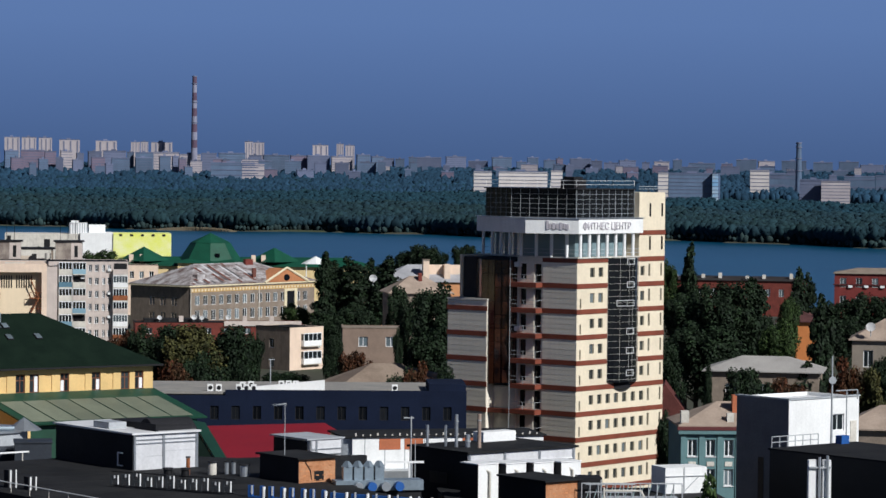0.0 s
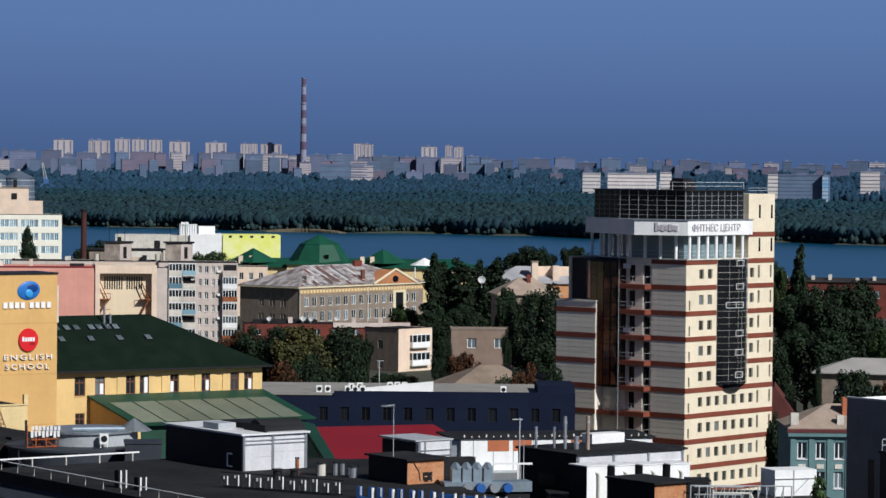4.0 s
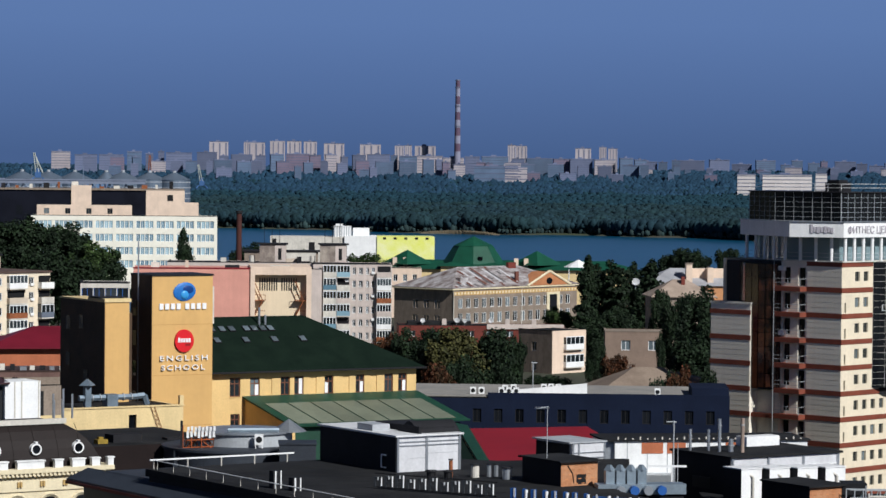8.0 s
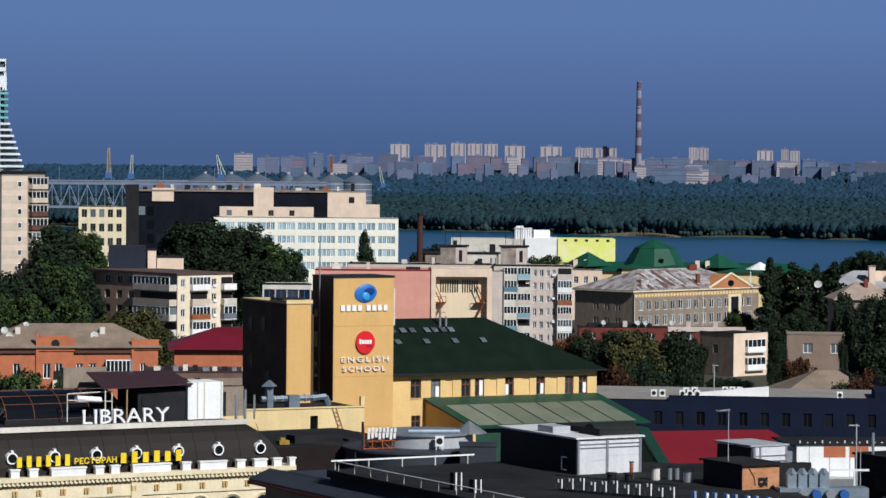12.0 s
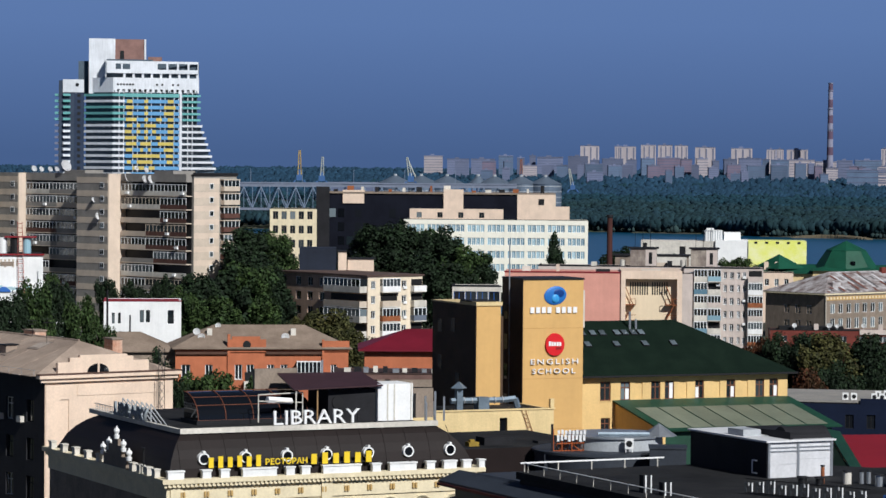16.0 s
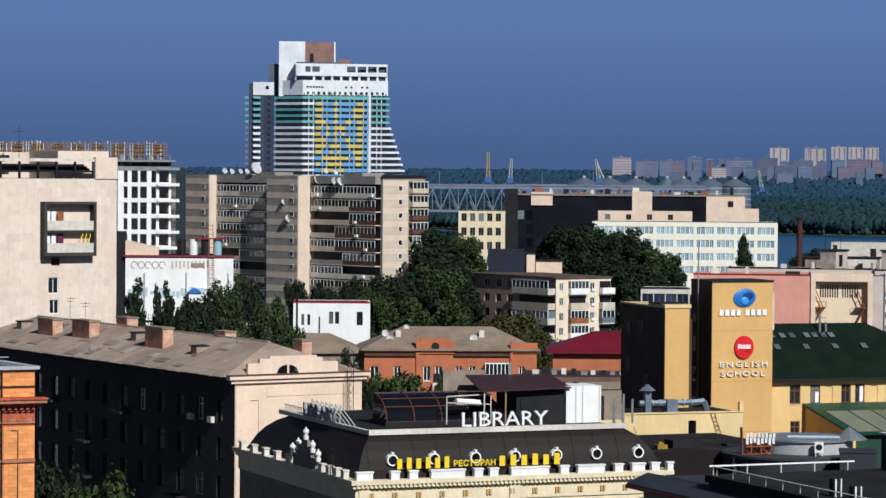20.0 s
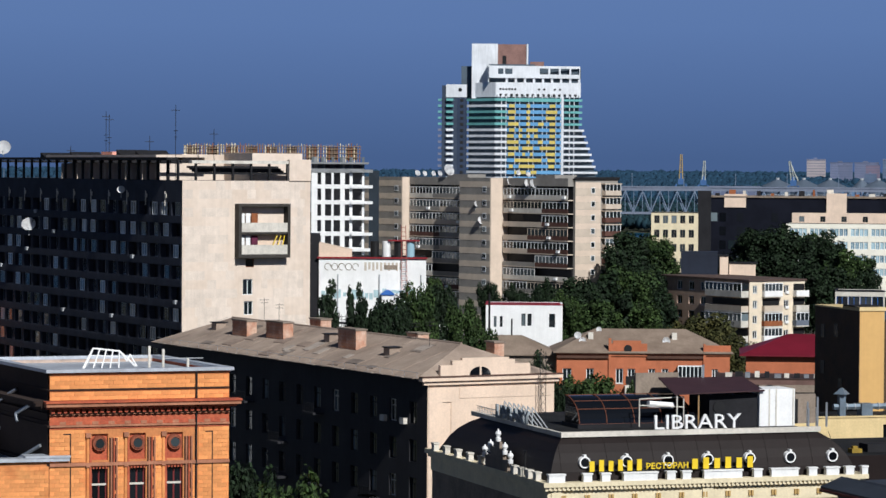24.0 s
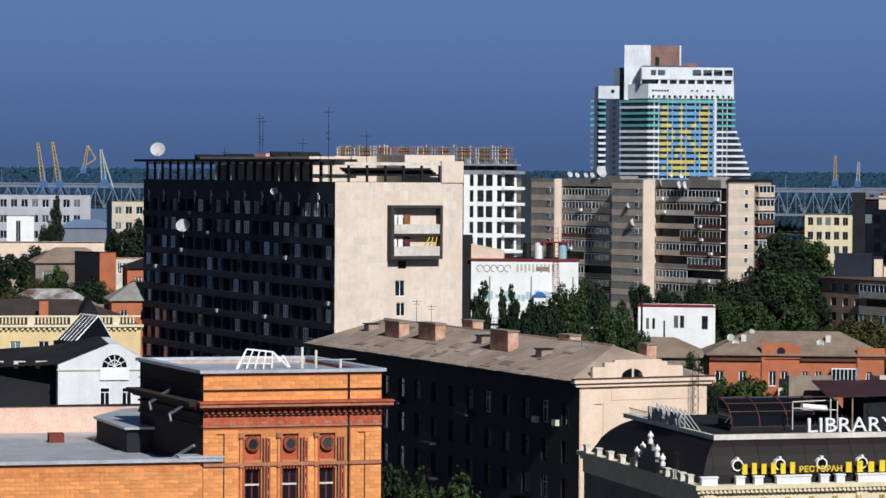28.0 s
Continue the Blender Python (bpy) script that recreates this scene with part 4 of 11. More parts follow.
# ---- the ochre building with the bank's tower ----
def build_ochre():
    ob = thing("ochre_building", -49.7, 295.9, 0, 35, "ochre two storey wing under a dark green hipped roof", "building")
    wins = [(2.2, 3.4, 20.45, 22.4), (4.5, 5.6, 20.45, 22.35), (7.98, 9.05, 20.45, 22.35), (9.55, 10.62, 20.45, 22.35), (13.05, 14.08, 20.45, 22.35), (16.7, 17.73, 20.45, 22.35),
            (20.1, 21.13, 20.45, 22.35), (21.75, 22.78, 20.45, 22.35), (2.3, 3.35, 16.9, 18.7)]
    niches = [(6.2, 7.0, 20.6, 22.25), (11.3, 12.1, 20.6, 22.25), (15.15, 15.95, 20.6, 22.25), (18.4, 19.2, 20.6, 22.25)]
    facade(ob, "R", 0, 23.9, -1, 22.8, wins + niches, SCHOOL_WALL, deep=0.25)
    frame_m = mat("brown_window_frame", (0.17, 0.062, 0.030), 0.6, 0.2, 1.0)
    for k, w in enumerate(wins):
        wo = window(ob, "R", w, frame_m, bars=(0.68,), fw=0.1, sill=SCHOOL_WALL)
        if k in (1, 3, 4, 5, 7):
            half = (w[1] - w[0]) / 2
            part("blind", boxes((0.1 + (half - 0.1) * (k % 2), 0.012, 0.1, half + (half - 0.1) * (k % 2), 0.028, (w[3] - w[2]) * (0.62 if k % 3 else 0.9))), LETTER, wo, "white blind")
    for s0, s1, z0, z1 in niches:
        part("blind_niche", boxes((s0, 0.10, z0, s1, 0.24, z1)), SCHOOL_WALL, ob)
    part("side_wall", boxes((23.6, 0.26, -1, 23.9, 18, 22.8)), SCHOOL_WALL, ob)
    part("rear_wall", boxes((0, 17.7, -1, 23.6, 18, 22.8)), SCHOOL_WALL, ob)
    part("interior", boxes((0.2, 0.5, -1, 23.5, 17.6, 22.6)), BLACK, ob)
    e0, e1, rg = 22.85, 23.07, 28.1
    part("roof", poly(bmesh.new(), [(-0.3, -0.7, e0), (24.6, -0.7, e0), (24.6, 18.6, e0), (-0.3, 18.6, e0), (-0.3, -0.7, e1), (24.6, -0.7, e1), (24.6, 18.6, e1), (-0.3, 18.6, e1), (-0.3, 8.95, rg), (15.1, 8.95, rg)],
                      [(3, 2, 1, 0), (0, 1, 5, 4), (1, 2, 6, 5), (2, 3, 7, 6), (0, 4, 8, 7, 3), (4, 5, 9, 8), (5, 6, 9), (6, 7, 8, 9)]), GREENROOF, ob, "dark green shingle hipped roof")
    part("gutter", boxes((-0.3, -0.85, 22.86, 24.7, -0.71, 23.05)), BLACK, ob)
    slope = (28.1 - 23.07) / 9.65
    for row, (up, xs) in enumerate(((4.9, (0.2, 2.6, 5.9, 9.2, 12.5)), (6.9, (1.9, 2.9, 4.1, 5.2, 6.9, 7.8, 8.8, 9.7)))):
        for x in xs:
            y = up - 0.7
            m = pose(x, y, 23.1 + up * slope, math.degrees(math.atan(slope)), 0, 0)
            sk = part("roof_window", boxes((0, 0, 0.0, 0.7, 1.0, 0.1)), DARK, ob, m=m)
            # pane colour holds the pale tone of reflected sky
            part("pane", boxes((0.06, 0.06, 0.12, 0.66, 0.96, 0.13)), mat("sky_tinted_roof_pane", (0.13, 0.16, 0.18), 0.15, 0.4, 0.8, bump=0, per=0.5, spec=0.6), sk)
    for x, h in ((9.2, 2.3), (9.9, 1.5)):
        part("flue", cyl(bmesh.new(), x, 7.5, 26.4, 26.8 + h, 0.13, 0.13, 8), STEEL, ob)
    # lean-to with a glazed roof
    part("lean_to_wall", poly(bmesh.new(), [(3.9, -0.01, -1), (5.3, -8.0, -1), (5.3, -8.0, 17.9), (3.9, -0.01, 20.1), (4.2, -0.01, -1), (5.6, -8.0, -1), (5.6, -8.0, 17.9), (4.2, -0.01, 20.1)],
                               [(0, 1, 2, 3), (7, 6, 5, 4), (1, 5, 6, 2), (3, 2, 6, 7), (0, 3, 7, 4)]), SCHOOL_WALL, ob)
    part("lean_to_front", boxes((5.6, -8.0, -1, 24.6, -7.7, 17.8)), GREENTRIM, ob)

    def sheet(bm, p, q, r, s, t):
        pts = [Vector(v) for v in (p, q, r, s)]
        n = (pts[1] - pts[0]).cross(pts[3] - pts[0]).normalized() * t
        poly(bm, pts + [v + n for v in pts], [(3, 2, 1, 0), (4, 5, 6, 7), (0, 1, 5, 4), (1, 2, 6, 5), (2, 3, 7, 6), (3, 0, 4, 7)])
        return bm

    part("lean_to_roof", sheet(bmesh.new(), (4.9, -8.6, 17.95), (25.3, -8.9, 17.95), (24.0, -0.02, 20.35), (3.6, -0.02, 20.35), 0.15), GREENTRIM, ob, "green sheet metal roof border")
    pane = mat("pale_green_roof_panel", (0.17, 0.19, 0.14), 0.5, 0.25, 0.3, bump=0.05, per=0.2)
    for k in range(7):
        a0, a1 = 0.05 + k * 0.128, 0.05 + (k + 1) * 0.128 - 0.010
        lo = lambda a, f: Vector((4.9, -8.6, 18.12)).lerp(Vector((25.3, -8.9, 18.12)), a).lerp(Vector((3.6, -0.02, 20.52)).lerp(Vector((24.0, -0.02, 20.52)), a), f)
        part("roof_panel", sheet(bmesh.new(), lo(a0, 0.06), lo(a1, 0.06), lo(a1, 0.72), lo(a0, 0.72), 0.04), pane, ob)
    for s, w in ((1.8, 0.9), (4.3, 1.0), (5.5, 0.8)):
        part("window", boxes((4.18, -1.0 - s, 16.3, 4.3, -1.0 - s + w, 17.6)), DARK_GLASS, ob, m=pose(0.18 * s - 0.25, 0, 0))

    # the tower
    tw = thing("bank_tower", -54.0, 287.0, 0, 35, "ochre rendered tower with signs, its shaded side coloured dark", "tower")
    part("wall", boxes((0, 0, -1, 6.55, 5.0, 33.0)), YELLOW, tw)
    part("coping", boxes((-0.08, -0.08, 33.0, 6.63, 5.08, 33.18)), BLACK, tw)
    # shade on the towers' left sides, put on as a dark brown colour
    side = mat("shaded_brown_side", (0.085, 0.052, 0.030), 0.8, 0.3, 0.4)
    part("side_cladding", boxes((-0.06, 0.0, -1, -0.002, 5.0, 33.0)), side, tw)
    part("drain_pipe", rods(0.07, ((-0.35, 2.6, 17), (-0.35, 2.6, 36.5))), STEEL, tw)
    for z in (20, 23, 26, 29):
        part("window", boxes((-0.1, 3.6, z, -0.04, 4.4, z + 1.5)), DARK_GLASS, tw)
    part("light_strip", boxes((6.56, 0.4, 28.2, 6.9, 1.4, 31.9)), OFFWHITE, tw)
    for k in range(3):
        part("cornice_joint", boxes((0.0, -0.012, 18.2 + k * 5, 6.55, -0.002, 18.23 + k * 5)), mat("render_joint", (0.42, 0.22, 0.07), 0.8, 0.1, 0.5), tw)
    # blue oval emblem: outer shell, inner swirl and ball
    bm = bmesh.new()
    bmesh.ops.create_uvsphere(bm, u_segments=32, v_segments=16, radius=1)
    part("emblem", bm, SIGN_BLUE, tw, "blue oval emblem", m=Matrix.Translation((3.45, -0.05, 31.45)) @ Matrix.Rotation(radians(-8), 4, "Y") @ Matrix.Diagonal((1.22, 0.16, 0.92, 1)))
    bm = bmesh.new()
    bmesh.ops.create_uvsphere(bm, u_segments=24, v_segments=12, radius=1)
    part("emblem_swirl", bm, mat("dark_blue_sign", (0.008, 0.05, 0.22), 0.35, 0.2, 0.5, bump=0), tw, m=Matrix.Translation((3.75, -0.17, 31.65)) @ Matrix.Diagonal((0.62, 0.06, 0.42, 1)))
    bm = bmesh.new()
    bmesh.ops.create_uvsphere(bm, u_segments=24, v_segments=12, radius=1)
    part("emblem_ball", bm, mat("light_blue_sign", (0.05, 0.33, 0.72), 0.3, 0.2, 0.5, bump=0), tw, m=Matrix.Translation((3.4, -0.2, 31.15)) @ Matrix.Diagonal((0.42, 0.14, 0.42, 1)))
    # the bank's name as plain bars
    for k in range(8):
        a = 0.72 + k * 0.62 + (0.32 if k > 3 else 0)
        part("name_bar", boxes((a, -0.14, 29.72, a + 0.42, -0.05, 30.30)), LETTER, tw)
    bm = cyl(bmesh.new(), 0, 0, 0, 0.22, 1.0, 1.0, 40)
    part("round_sign", bm, SIGN_RED, tw, "round red sign", m=pose(3.4, -0.01, 26.6, 90, 0, 0) @ Matrix.Diagonal((1.02, 1.12, 1, 1)))
    for k in range(5):
        part("sign_bar", boxes((2.70 + k * 0.28, -0.26, 26.45, 2.92 + k * 0.28, -0.235, 26.92 - (0.08 if k else 0))), LETTER, tw)
    part("sign_bar", boxes((3.5, -0.26, 26.12, 4.05, -0.235, 26.34)), mat("dark_red_mark", (0.25, 0.01, 0.01), 0.5, 0.1, 1, bump=0), tw)
    letters("ENGLISH", 0.74, LETTER, pose(0.80, -0.14, 24.66), "sign_letters", tw, 0.12, 5.15, 0.0, apart=1.3)
    letters("SCHOOL", 0.74, LETTER, pose(0.95, -0.14, 23.72), "sign_letters", tw, 0.12, 4.7, 0.0, apart=1.3)
    lo = thing("stair_tower", -57.7, 282.2, 0, 35, "lower ochre stair tower, its shaded side coloured dark", "tower")
    part("wall", boxes((0, 0, -1, 2.55, 11.0, 30.6)), YELLOW, lo)
    # dark sheet in place of shade on the left side
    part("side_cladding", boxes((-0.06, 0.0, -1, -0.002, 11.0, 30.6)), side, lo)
    part("cap", boxes((-0.1, -0.12, 30.6, 2.7, 4.0, 30.95), (-0.1, 4.0, 30.6, 2.7, 11.1, 30.75)), PALE_YELLOW, lo)
    part("roof_sheet", boxes((-0.3, 0.6, 30.96, 2.3, 3.4, 31.08)), DARK, lo)
    for y, z in ((8.5, 27.6), (8.5, 24.0), (4.0, 22.5), (5.2, 27.8)):
        part("window", boxes((-0.1, y, z, -0.05, y + 1.0, z + 1.3)), BLACK, lo)
    # dark block stands for the shade between the two towers
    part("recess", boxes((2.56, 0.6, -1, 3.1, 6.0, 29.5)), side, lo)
    # roof terrace block before the towers
    an = thing("roof_annex", -62.2, 270.0, 0, 35, "pale yellow flat roofed annex with ducts", "annex")
    holes = [(9.95, 10.75, 18.3, 20.3)]
    facade(an, "R", 0, 15.6, -1, 21.0, holes, PALE_YELLOW, deep=0.5)
    window(an, "R", holes[0], BLACK, DARK_GLASS, deep=0.3, cols=1, name="door")
    part("roof", boxes((0, 0.5, 20.6, 15.6, 8, 20.9)), TAR, an)
    part("side_wall", boxes((15.3, 0.51, -1, 15.6, 8, 21.0)), PALE_YELLOW, an)
    part("coping", boxes((-0.05, -0.1, 21.0, 15.7, 0.5, 21.12)), PALE_YELLOW, an)
    part("post", boxes((15.2, -0.1, 21.12, 15.6, 0.3, 22.0)), PALE_YELLOW, an)
    blued = mat("blue_grey_duct", (0.17, 0.22, 0.27), 0.5, 0.25, 0.8, metal=0.4)
    duct = part("duct", rods(0.3, ((5.5, 1.5, 21.9), (11.0, 1.5, 21.9)), ((11.0, 1.5, 21.9), (12.2, 1.5, 22.0)), ((12.2, 1.5, 22.0), (12.5, 1.5, 21.1))), blued, an, "galvanised ventilation duct")
    for k in range(7):
        part("joint", cyl(bmesh.new(), 0, 0, 0, 0.08, 0.35, 0.35, 12), DULL_STEEL, duct, m=pose(6.0 + k * 0.8, 1.5, 21.9, 0, 90, 0))
    part("duct_box", boxes((8.2, 1.0, 21.0, 9.3, 2.2, 22.2)), blued, an)
    bm = boxes((6.0, 1.1, 20.9, 6.6, 1.7, 23.0))
    part("vent_shaft", bm, blued, an)
    part("vent_cowl", cyl(bmesh.new(), 6.3, 1.4, 23.1, 23.7, 0.85, 0.1, 4), blued, an)
    part("fire_ladder", rods(0.03, ((13.6, -0.15, 17.0), (12.2, -0.1, 21.0)), ((14.0, -0.15, 17.0), (12.6, -0.1, 21.0)), *[((13.6 - k * 0.14, -0.15, 17 + k * 0.4), (14.0 - k * 0.14, -0.15, 17 + k * 0.4)) for k in range(10)]), ORANGE_RUST, an)


build_tower()
build_ochre()


# ---- the restaurant with the brown mansard ----
def build_library():
    ob = thing("restaurant_building", -67.8, 214.5, 0, 38, "ornate pale restaurant building with a brown mansard roof", "restaurant")
    A, B = 26.6, 28.6
    # walls: arched windows under the cornice show only at the very top
    part("front_wall", boxes((0.25, 0.25, -1, A - 0.25, 0.6, 18.4)), SAND, ob)
    # side wall in a darker colour than the front, for its shade
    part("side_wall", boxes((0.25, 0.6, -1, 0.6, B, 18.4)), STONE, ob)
    part("end_wall", boxes((A - 0.6, 0.6, -1, A - 0.25, B, 18.4)), SAND, ob)
    part("rear_wall", boxes((0.6, B - 0.3, -1, A - 0.6, B, 18.4)), SAND, ob)
    part("frieze", boxes((0.12, 0.12, 18.4, A - 0.12, B, 19.55)), SAND, ob, "cream frieze")
    part("cornice", boxes((-0.35, -0.35, 19.85, A + 0.35, B + 0.3, 20.2), (-0.15, -0.15, 19.55, A + 0.15, B, 19.85)), SAND, ob, "moulded cream cornice")
    tooth = mesh_of("dentil", boxes((0, -0.16, 0, 0.17, 0, 0.2)))
    tooth.materials.append(SAND)
    n = int(A / 0.36)
    for k in range(n):
        part("dentil", tooth, None, ob, m=pose(0.1 + k * 0.36, -0.152, 19.62))
    brk = mesh_of("bracket", boxes((0, -0.14, 0, 0.16, 0, 0.42), (0.24, -0.14, 0, 0.4, 0, 0.42)))
    brk.materials.append(mat("ochre_bracket", (0.50, 0.33, 0.13), 0.8, 0.2, 1.0))
    for k in range(13):
        part("bracket", brk, None, ob, m=pose(1.2 + k * 1.95, 0.118, 18.75))
    arch = cyl(bmesh.new(), 0, 0, 0, 0.12, 0.75, 0.75, 20)
    arch = mesh_of("arched_window", arch)
    arch.materials.append(DARK_GLASS)
    for k in range(9):
        part("arched_window", arch, None, ob, m=pose(2.0 + k * 2.8, 0.26, 17.2, 90, 0, 0))
        part("arch_moulding", rods(0.1, *[((2.0 + k * 2.8 + 0.95 * math.cos(a), 0.2, 17.2 + 0.95 * math.sin(a)), (2.0 + k * 2.8 + 0.95 * math.cos(a + 0.4), 0.2, 17.2 + 0.95 * math.sin(a + 0.4))) for a in [0.4 * j for j in range(8)]]), SAND, ob)
    for k in (0.4, 12.9, 25.6):
        part("pilaster", boxes((k, -0.02, 10, k + 0.9, 0.24, 19.5)), SAND, ob)
    # parapet blocks
    px = [(0.1, 1.3), (2.9, 0.7), (4.4, 0.7), (6.2, 2.8), (9.8, 0.7), (11.1, 0.7), (12.9, 3.2), (17.1, 0.7), (18.6, 1.8), (20.4, 0.5), (21.8, 0.7), (23.3, 1.1), (25.0, 0.7), (26.4, 0.5)]
    for x, w in px:
        part("parapet_block", boxes((x, -0.28, 20.2, x + w, 0.15, 20.75), (x - 0.07, -0.34, 20.75, x + w + 0.07, 0.2, 20.86)), WHITE, ob)
    for k in range(9):
        y = 1.6 + k * 1.7 if k < 4 else 14.5 + (k - 4) * 3.0
        part("parapet_block", boxes((-0.28, y, 20.2, 0.15, y + 0.7, 20.75), (-0.34, y - 0.06, 20.75, 0.2, y + 0.76, 20.86)), OFFWHITE, ob)
    # gable ornament with urns over the long side
    part("side_gable", boxes((-0.25, 8.2, 20.2, 0.1, 13.5, 21.1), (-0.22, 9.3, 21.1, 0.06, 12.4, 21.9), (-0.2, 10.2, 21.9, 0.04, 11.4, 22.4)), STONE, ob)
    for y, z in ((7.9, 20.9), (9.2, 21.5), (10.8, 22.4), (12.6, 21.4), (14.0, 20.9)):
        bm = cyl(bmesh.new(), -0.1, y, z, z + 0.3, 0.2, 0.24, 12)
        cyl(bm, -0.1, y, z + 0.3, z + 0.6, 0.1, 0.25, 12)
        cyl(bm, -0.1, y, z + 0.6, z + 0.8, 0.25, 0.2, 12)
        cyl(bm, -0.1, y, z + 0.8, z + 1.0, 0.1, 0.04, 12)
        part("urn", bm, WHITE, ob)
    part("side_lamp", rods(0.06, ((-0.1, 4.6, 20.3), (-0.1, 4.6, 22.2)), ((-0.1, 4.3, 22.2), (-0.1, 4.9, 22.2))), BLACK, ob)
    # curved mansard: rows of the cross-section, drawn in as they rise
    prof = [(0.45, 20.2), (0.55, 20.9), (0.75, 21.6), (1.05, 22.3), (1.45, 22.95), (1.9, 23.45)]
    bm = bmesh.new()
    rings = []
    for d, z in prof:
        left = [(d, d), (A - d * 1.8 + 0.35, d), (A - d * 1.8 + 0.35, B - d), (d * 2.2 - 0.3 if z > 20.3 else d, B - d * 2.6), (d, B - d * 4.2)]
        rings.append([bm.verts.new((x, y, z)) for x, y in left])
    for p, q in zip(rings[:-1], rings[1:]):
        for k in range(5):
            bm.faces.new((p[k], p[(k + 1) % 5], q[(k + 1) % 5], q[k]))
    bm.faces.new(rings[-1])
    for f in bm.faces:
        f.smooth = False
    part("mansard_roof", bm, BROWNROOF, ob, "dark brown curved sheet metal mansard")
    for k in range(13):
        s = 1.4 + k * 1.92
        part("standing_seam", rods(0.025, *[((s if 2.2 < s < 24 else min(max(s, d0 + 0.02), A), d0 - 0.02, z0), (s if 2.2 < s < 24 else min(max(s, d1 + 0.02), A), d1 - 0.02, z1)) for (d0, z0), (d1, z1) in zip(prof[:-1], prof[1:])]), BROWNROOF, ob)
    part("roof_kerb", boxes((1.8, 1.7, 23.45, 23.7, 2.05, 23.85), (1.8, 2.05, 23.45, 2.15, 23.0, 23.8)), OFFWHITE, ob, "white kerb along the flat roof")
    part("flat_roof", boxes((2.2, 2.1, 23.4, 23.6, 22.5, 23.52)), TAR, ob)
    # round dormer windows
    for s in (3.0, 6.46, 9.9, 13.25, 16.8, 20.25, 23.9):
        dm = part("round_window", cyl(bmesh.new(), 0, 0, 0, 0.5, 0.46, 0.45, 24), WHITE, ob, "white round window", m=pose(s + 0.28, 0.92, 21.62, 90, 0, 0))
        part("pane", cyl(bmesh.new(), 0, 0, 0.5, 0.52, 0.34, 0.34, 20), DARK_GLASS, dm)
        part("keystone", boxes((-0.1, 0.44, 0.15, 0.1, 0.6, 0.53)), WHITE, dm)
    # the names as plain yellow bars, and the one word that is no name
    for x0, n, w in ((3.5, 6, 0.78), (12.0, 6, 0.93)):
        for k in range(n):
            part("name_bar", boxes((x0 + k * w, 0.0, 20.95, x0 + k * w + w * 0.5, 0.1, 21.74 + 0.08 * (k % 2))), GOLD, ob)
    letters("РЕСТОРАН", 0.62, GOLD, pose(8.15, 0.0, 21.05), "sign_letters", ob, 0.1, 3.5, 0.012)
    part("sign_rail", rods(0.04, ((3.4, 0.25, 21.0), (17.2, 0.25, 21.0)), *[((s, 0.25, 21.0), (s, 0.7, 21.1)) for s in (3.6, 8, 12.5, 17)]), BLACK, ob)
    letters("LIBRARY", 1.62, LETTER, pose(9.6, 1.9, 23.9), "roof_letters", ob, 0.2, 7.3, 0.0, "large white roof letters")
    part("letter_frame", rods(0.04, ((9.5, 2.2, 23.9), (17.0, 2.2, 23.9)), *[((9.7 + k * 1.2, 2.2, 23.5), (9.7 + k * 1.2, 2.2, 24.9)) for k in range(7)]), BLACK, ob)
    # same letters in a darker colour that stands for shade
    letters("LIBRARY", 1.5, mat("shaded_letter", (0.26, 0.29, 0.31), 0.6, 0.2, 1.0), pose(1.75, 16.5, 23.85, 0, 0, -90), "roof_letters", ob, 0.2, 7.8, 0.03, "roof letters on the long side")
    part("letter_frame", rods(0.05, *[((2.1, 9.0 + k * 1.1, 23.5), (2.1, 9.0 + k * 1.1, 25.2)) for k in range(7)], *[((2.1, 9.0 + k * 1.1, 25.2), (3.4, 9.0 + k * 1.1, 23.5)) for k in range(7)]), DULL_STEEL, ob)
    part("roof_fence", rods(0.03, ((2.1, 16.5, 24.3), (2.1, 22.4, 24.3)), *[((2.1, 16.5 + k * 0.4, 23.5), (2.1, 16.5 + k * 0.4, 24.3)) for k in range(15)]), DULL_STEEL, ob)
    # barrel skylight
    sk = thing("barrel_skylight", -67.8, 214.5, 23.5, 38, "dark glazed barrel skylight on the flat roof", "skylight")
    n = 8
    sec = [(8.0 + 3.2 * (1 - math.cos(math.pi / 2 * k / n)), 0.35 + 2.1 * math.sin(math.pi / 2 * k / n)) for k in range(n + 1)]
    bm = bmesh.new()
    a = [bm.verts.new((5.7, y, z)) for y, z in sec] + [bm.verts.new((5.7, 11.2, 0))]
    b = [bm.verts.new((16.2 - z * 0.5, y, z)) for y, z in sec] + [bm.verts.new((16.2, 11.2, 0))]
    for k in range(n + 1):
        bm.faces.new((a[k], b[k], b[k + 1], a[k + 1]) if k < n else (a[n + 0], b[n], b[n + 1], a[n + 1]))
    bm.faces.new(a[::-1])
    bm.faces.new(b)
    part("glazing", bm, DARK_GLASS, sk)
    for k in range(5):
        x = 5.7 + k * 2.35
        part("rib", rods(0.04, *[((x, sec[j][0] - 0.02, sec[j][1] + 0.02), (x, sec[j + 1][0] - 0.02, sec[j + 1][1] + 0.02)) for j in range(n)]), mat("rust_brown_bar", (0.16, 0.05, 0.025), 0.7, 0.3, 1.0), sk)
    for j in (0, 3, 5, 8):
        part("purlin", rods(0.035, ((5.7, sec[j][0] - 0.02, sec[j][1]), (15.3, sec[j][0] - 0.02, sec[j][1]))), mat("rust_brown_bar", (0.16, 0.05, 0.025), 0.7, 0.3, 1.0), sk)
    part("kerb", boxes((5.5, 7.8, 0, 16.3, 11.4, 0.36)), DARK, sk)
    # kitchen shed with awning, white plant box, flues
    kb = thing("plant_box", -67.8, 214.5, 23.5, 38, "tall white sheet metal plant box", "plant box")
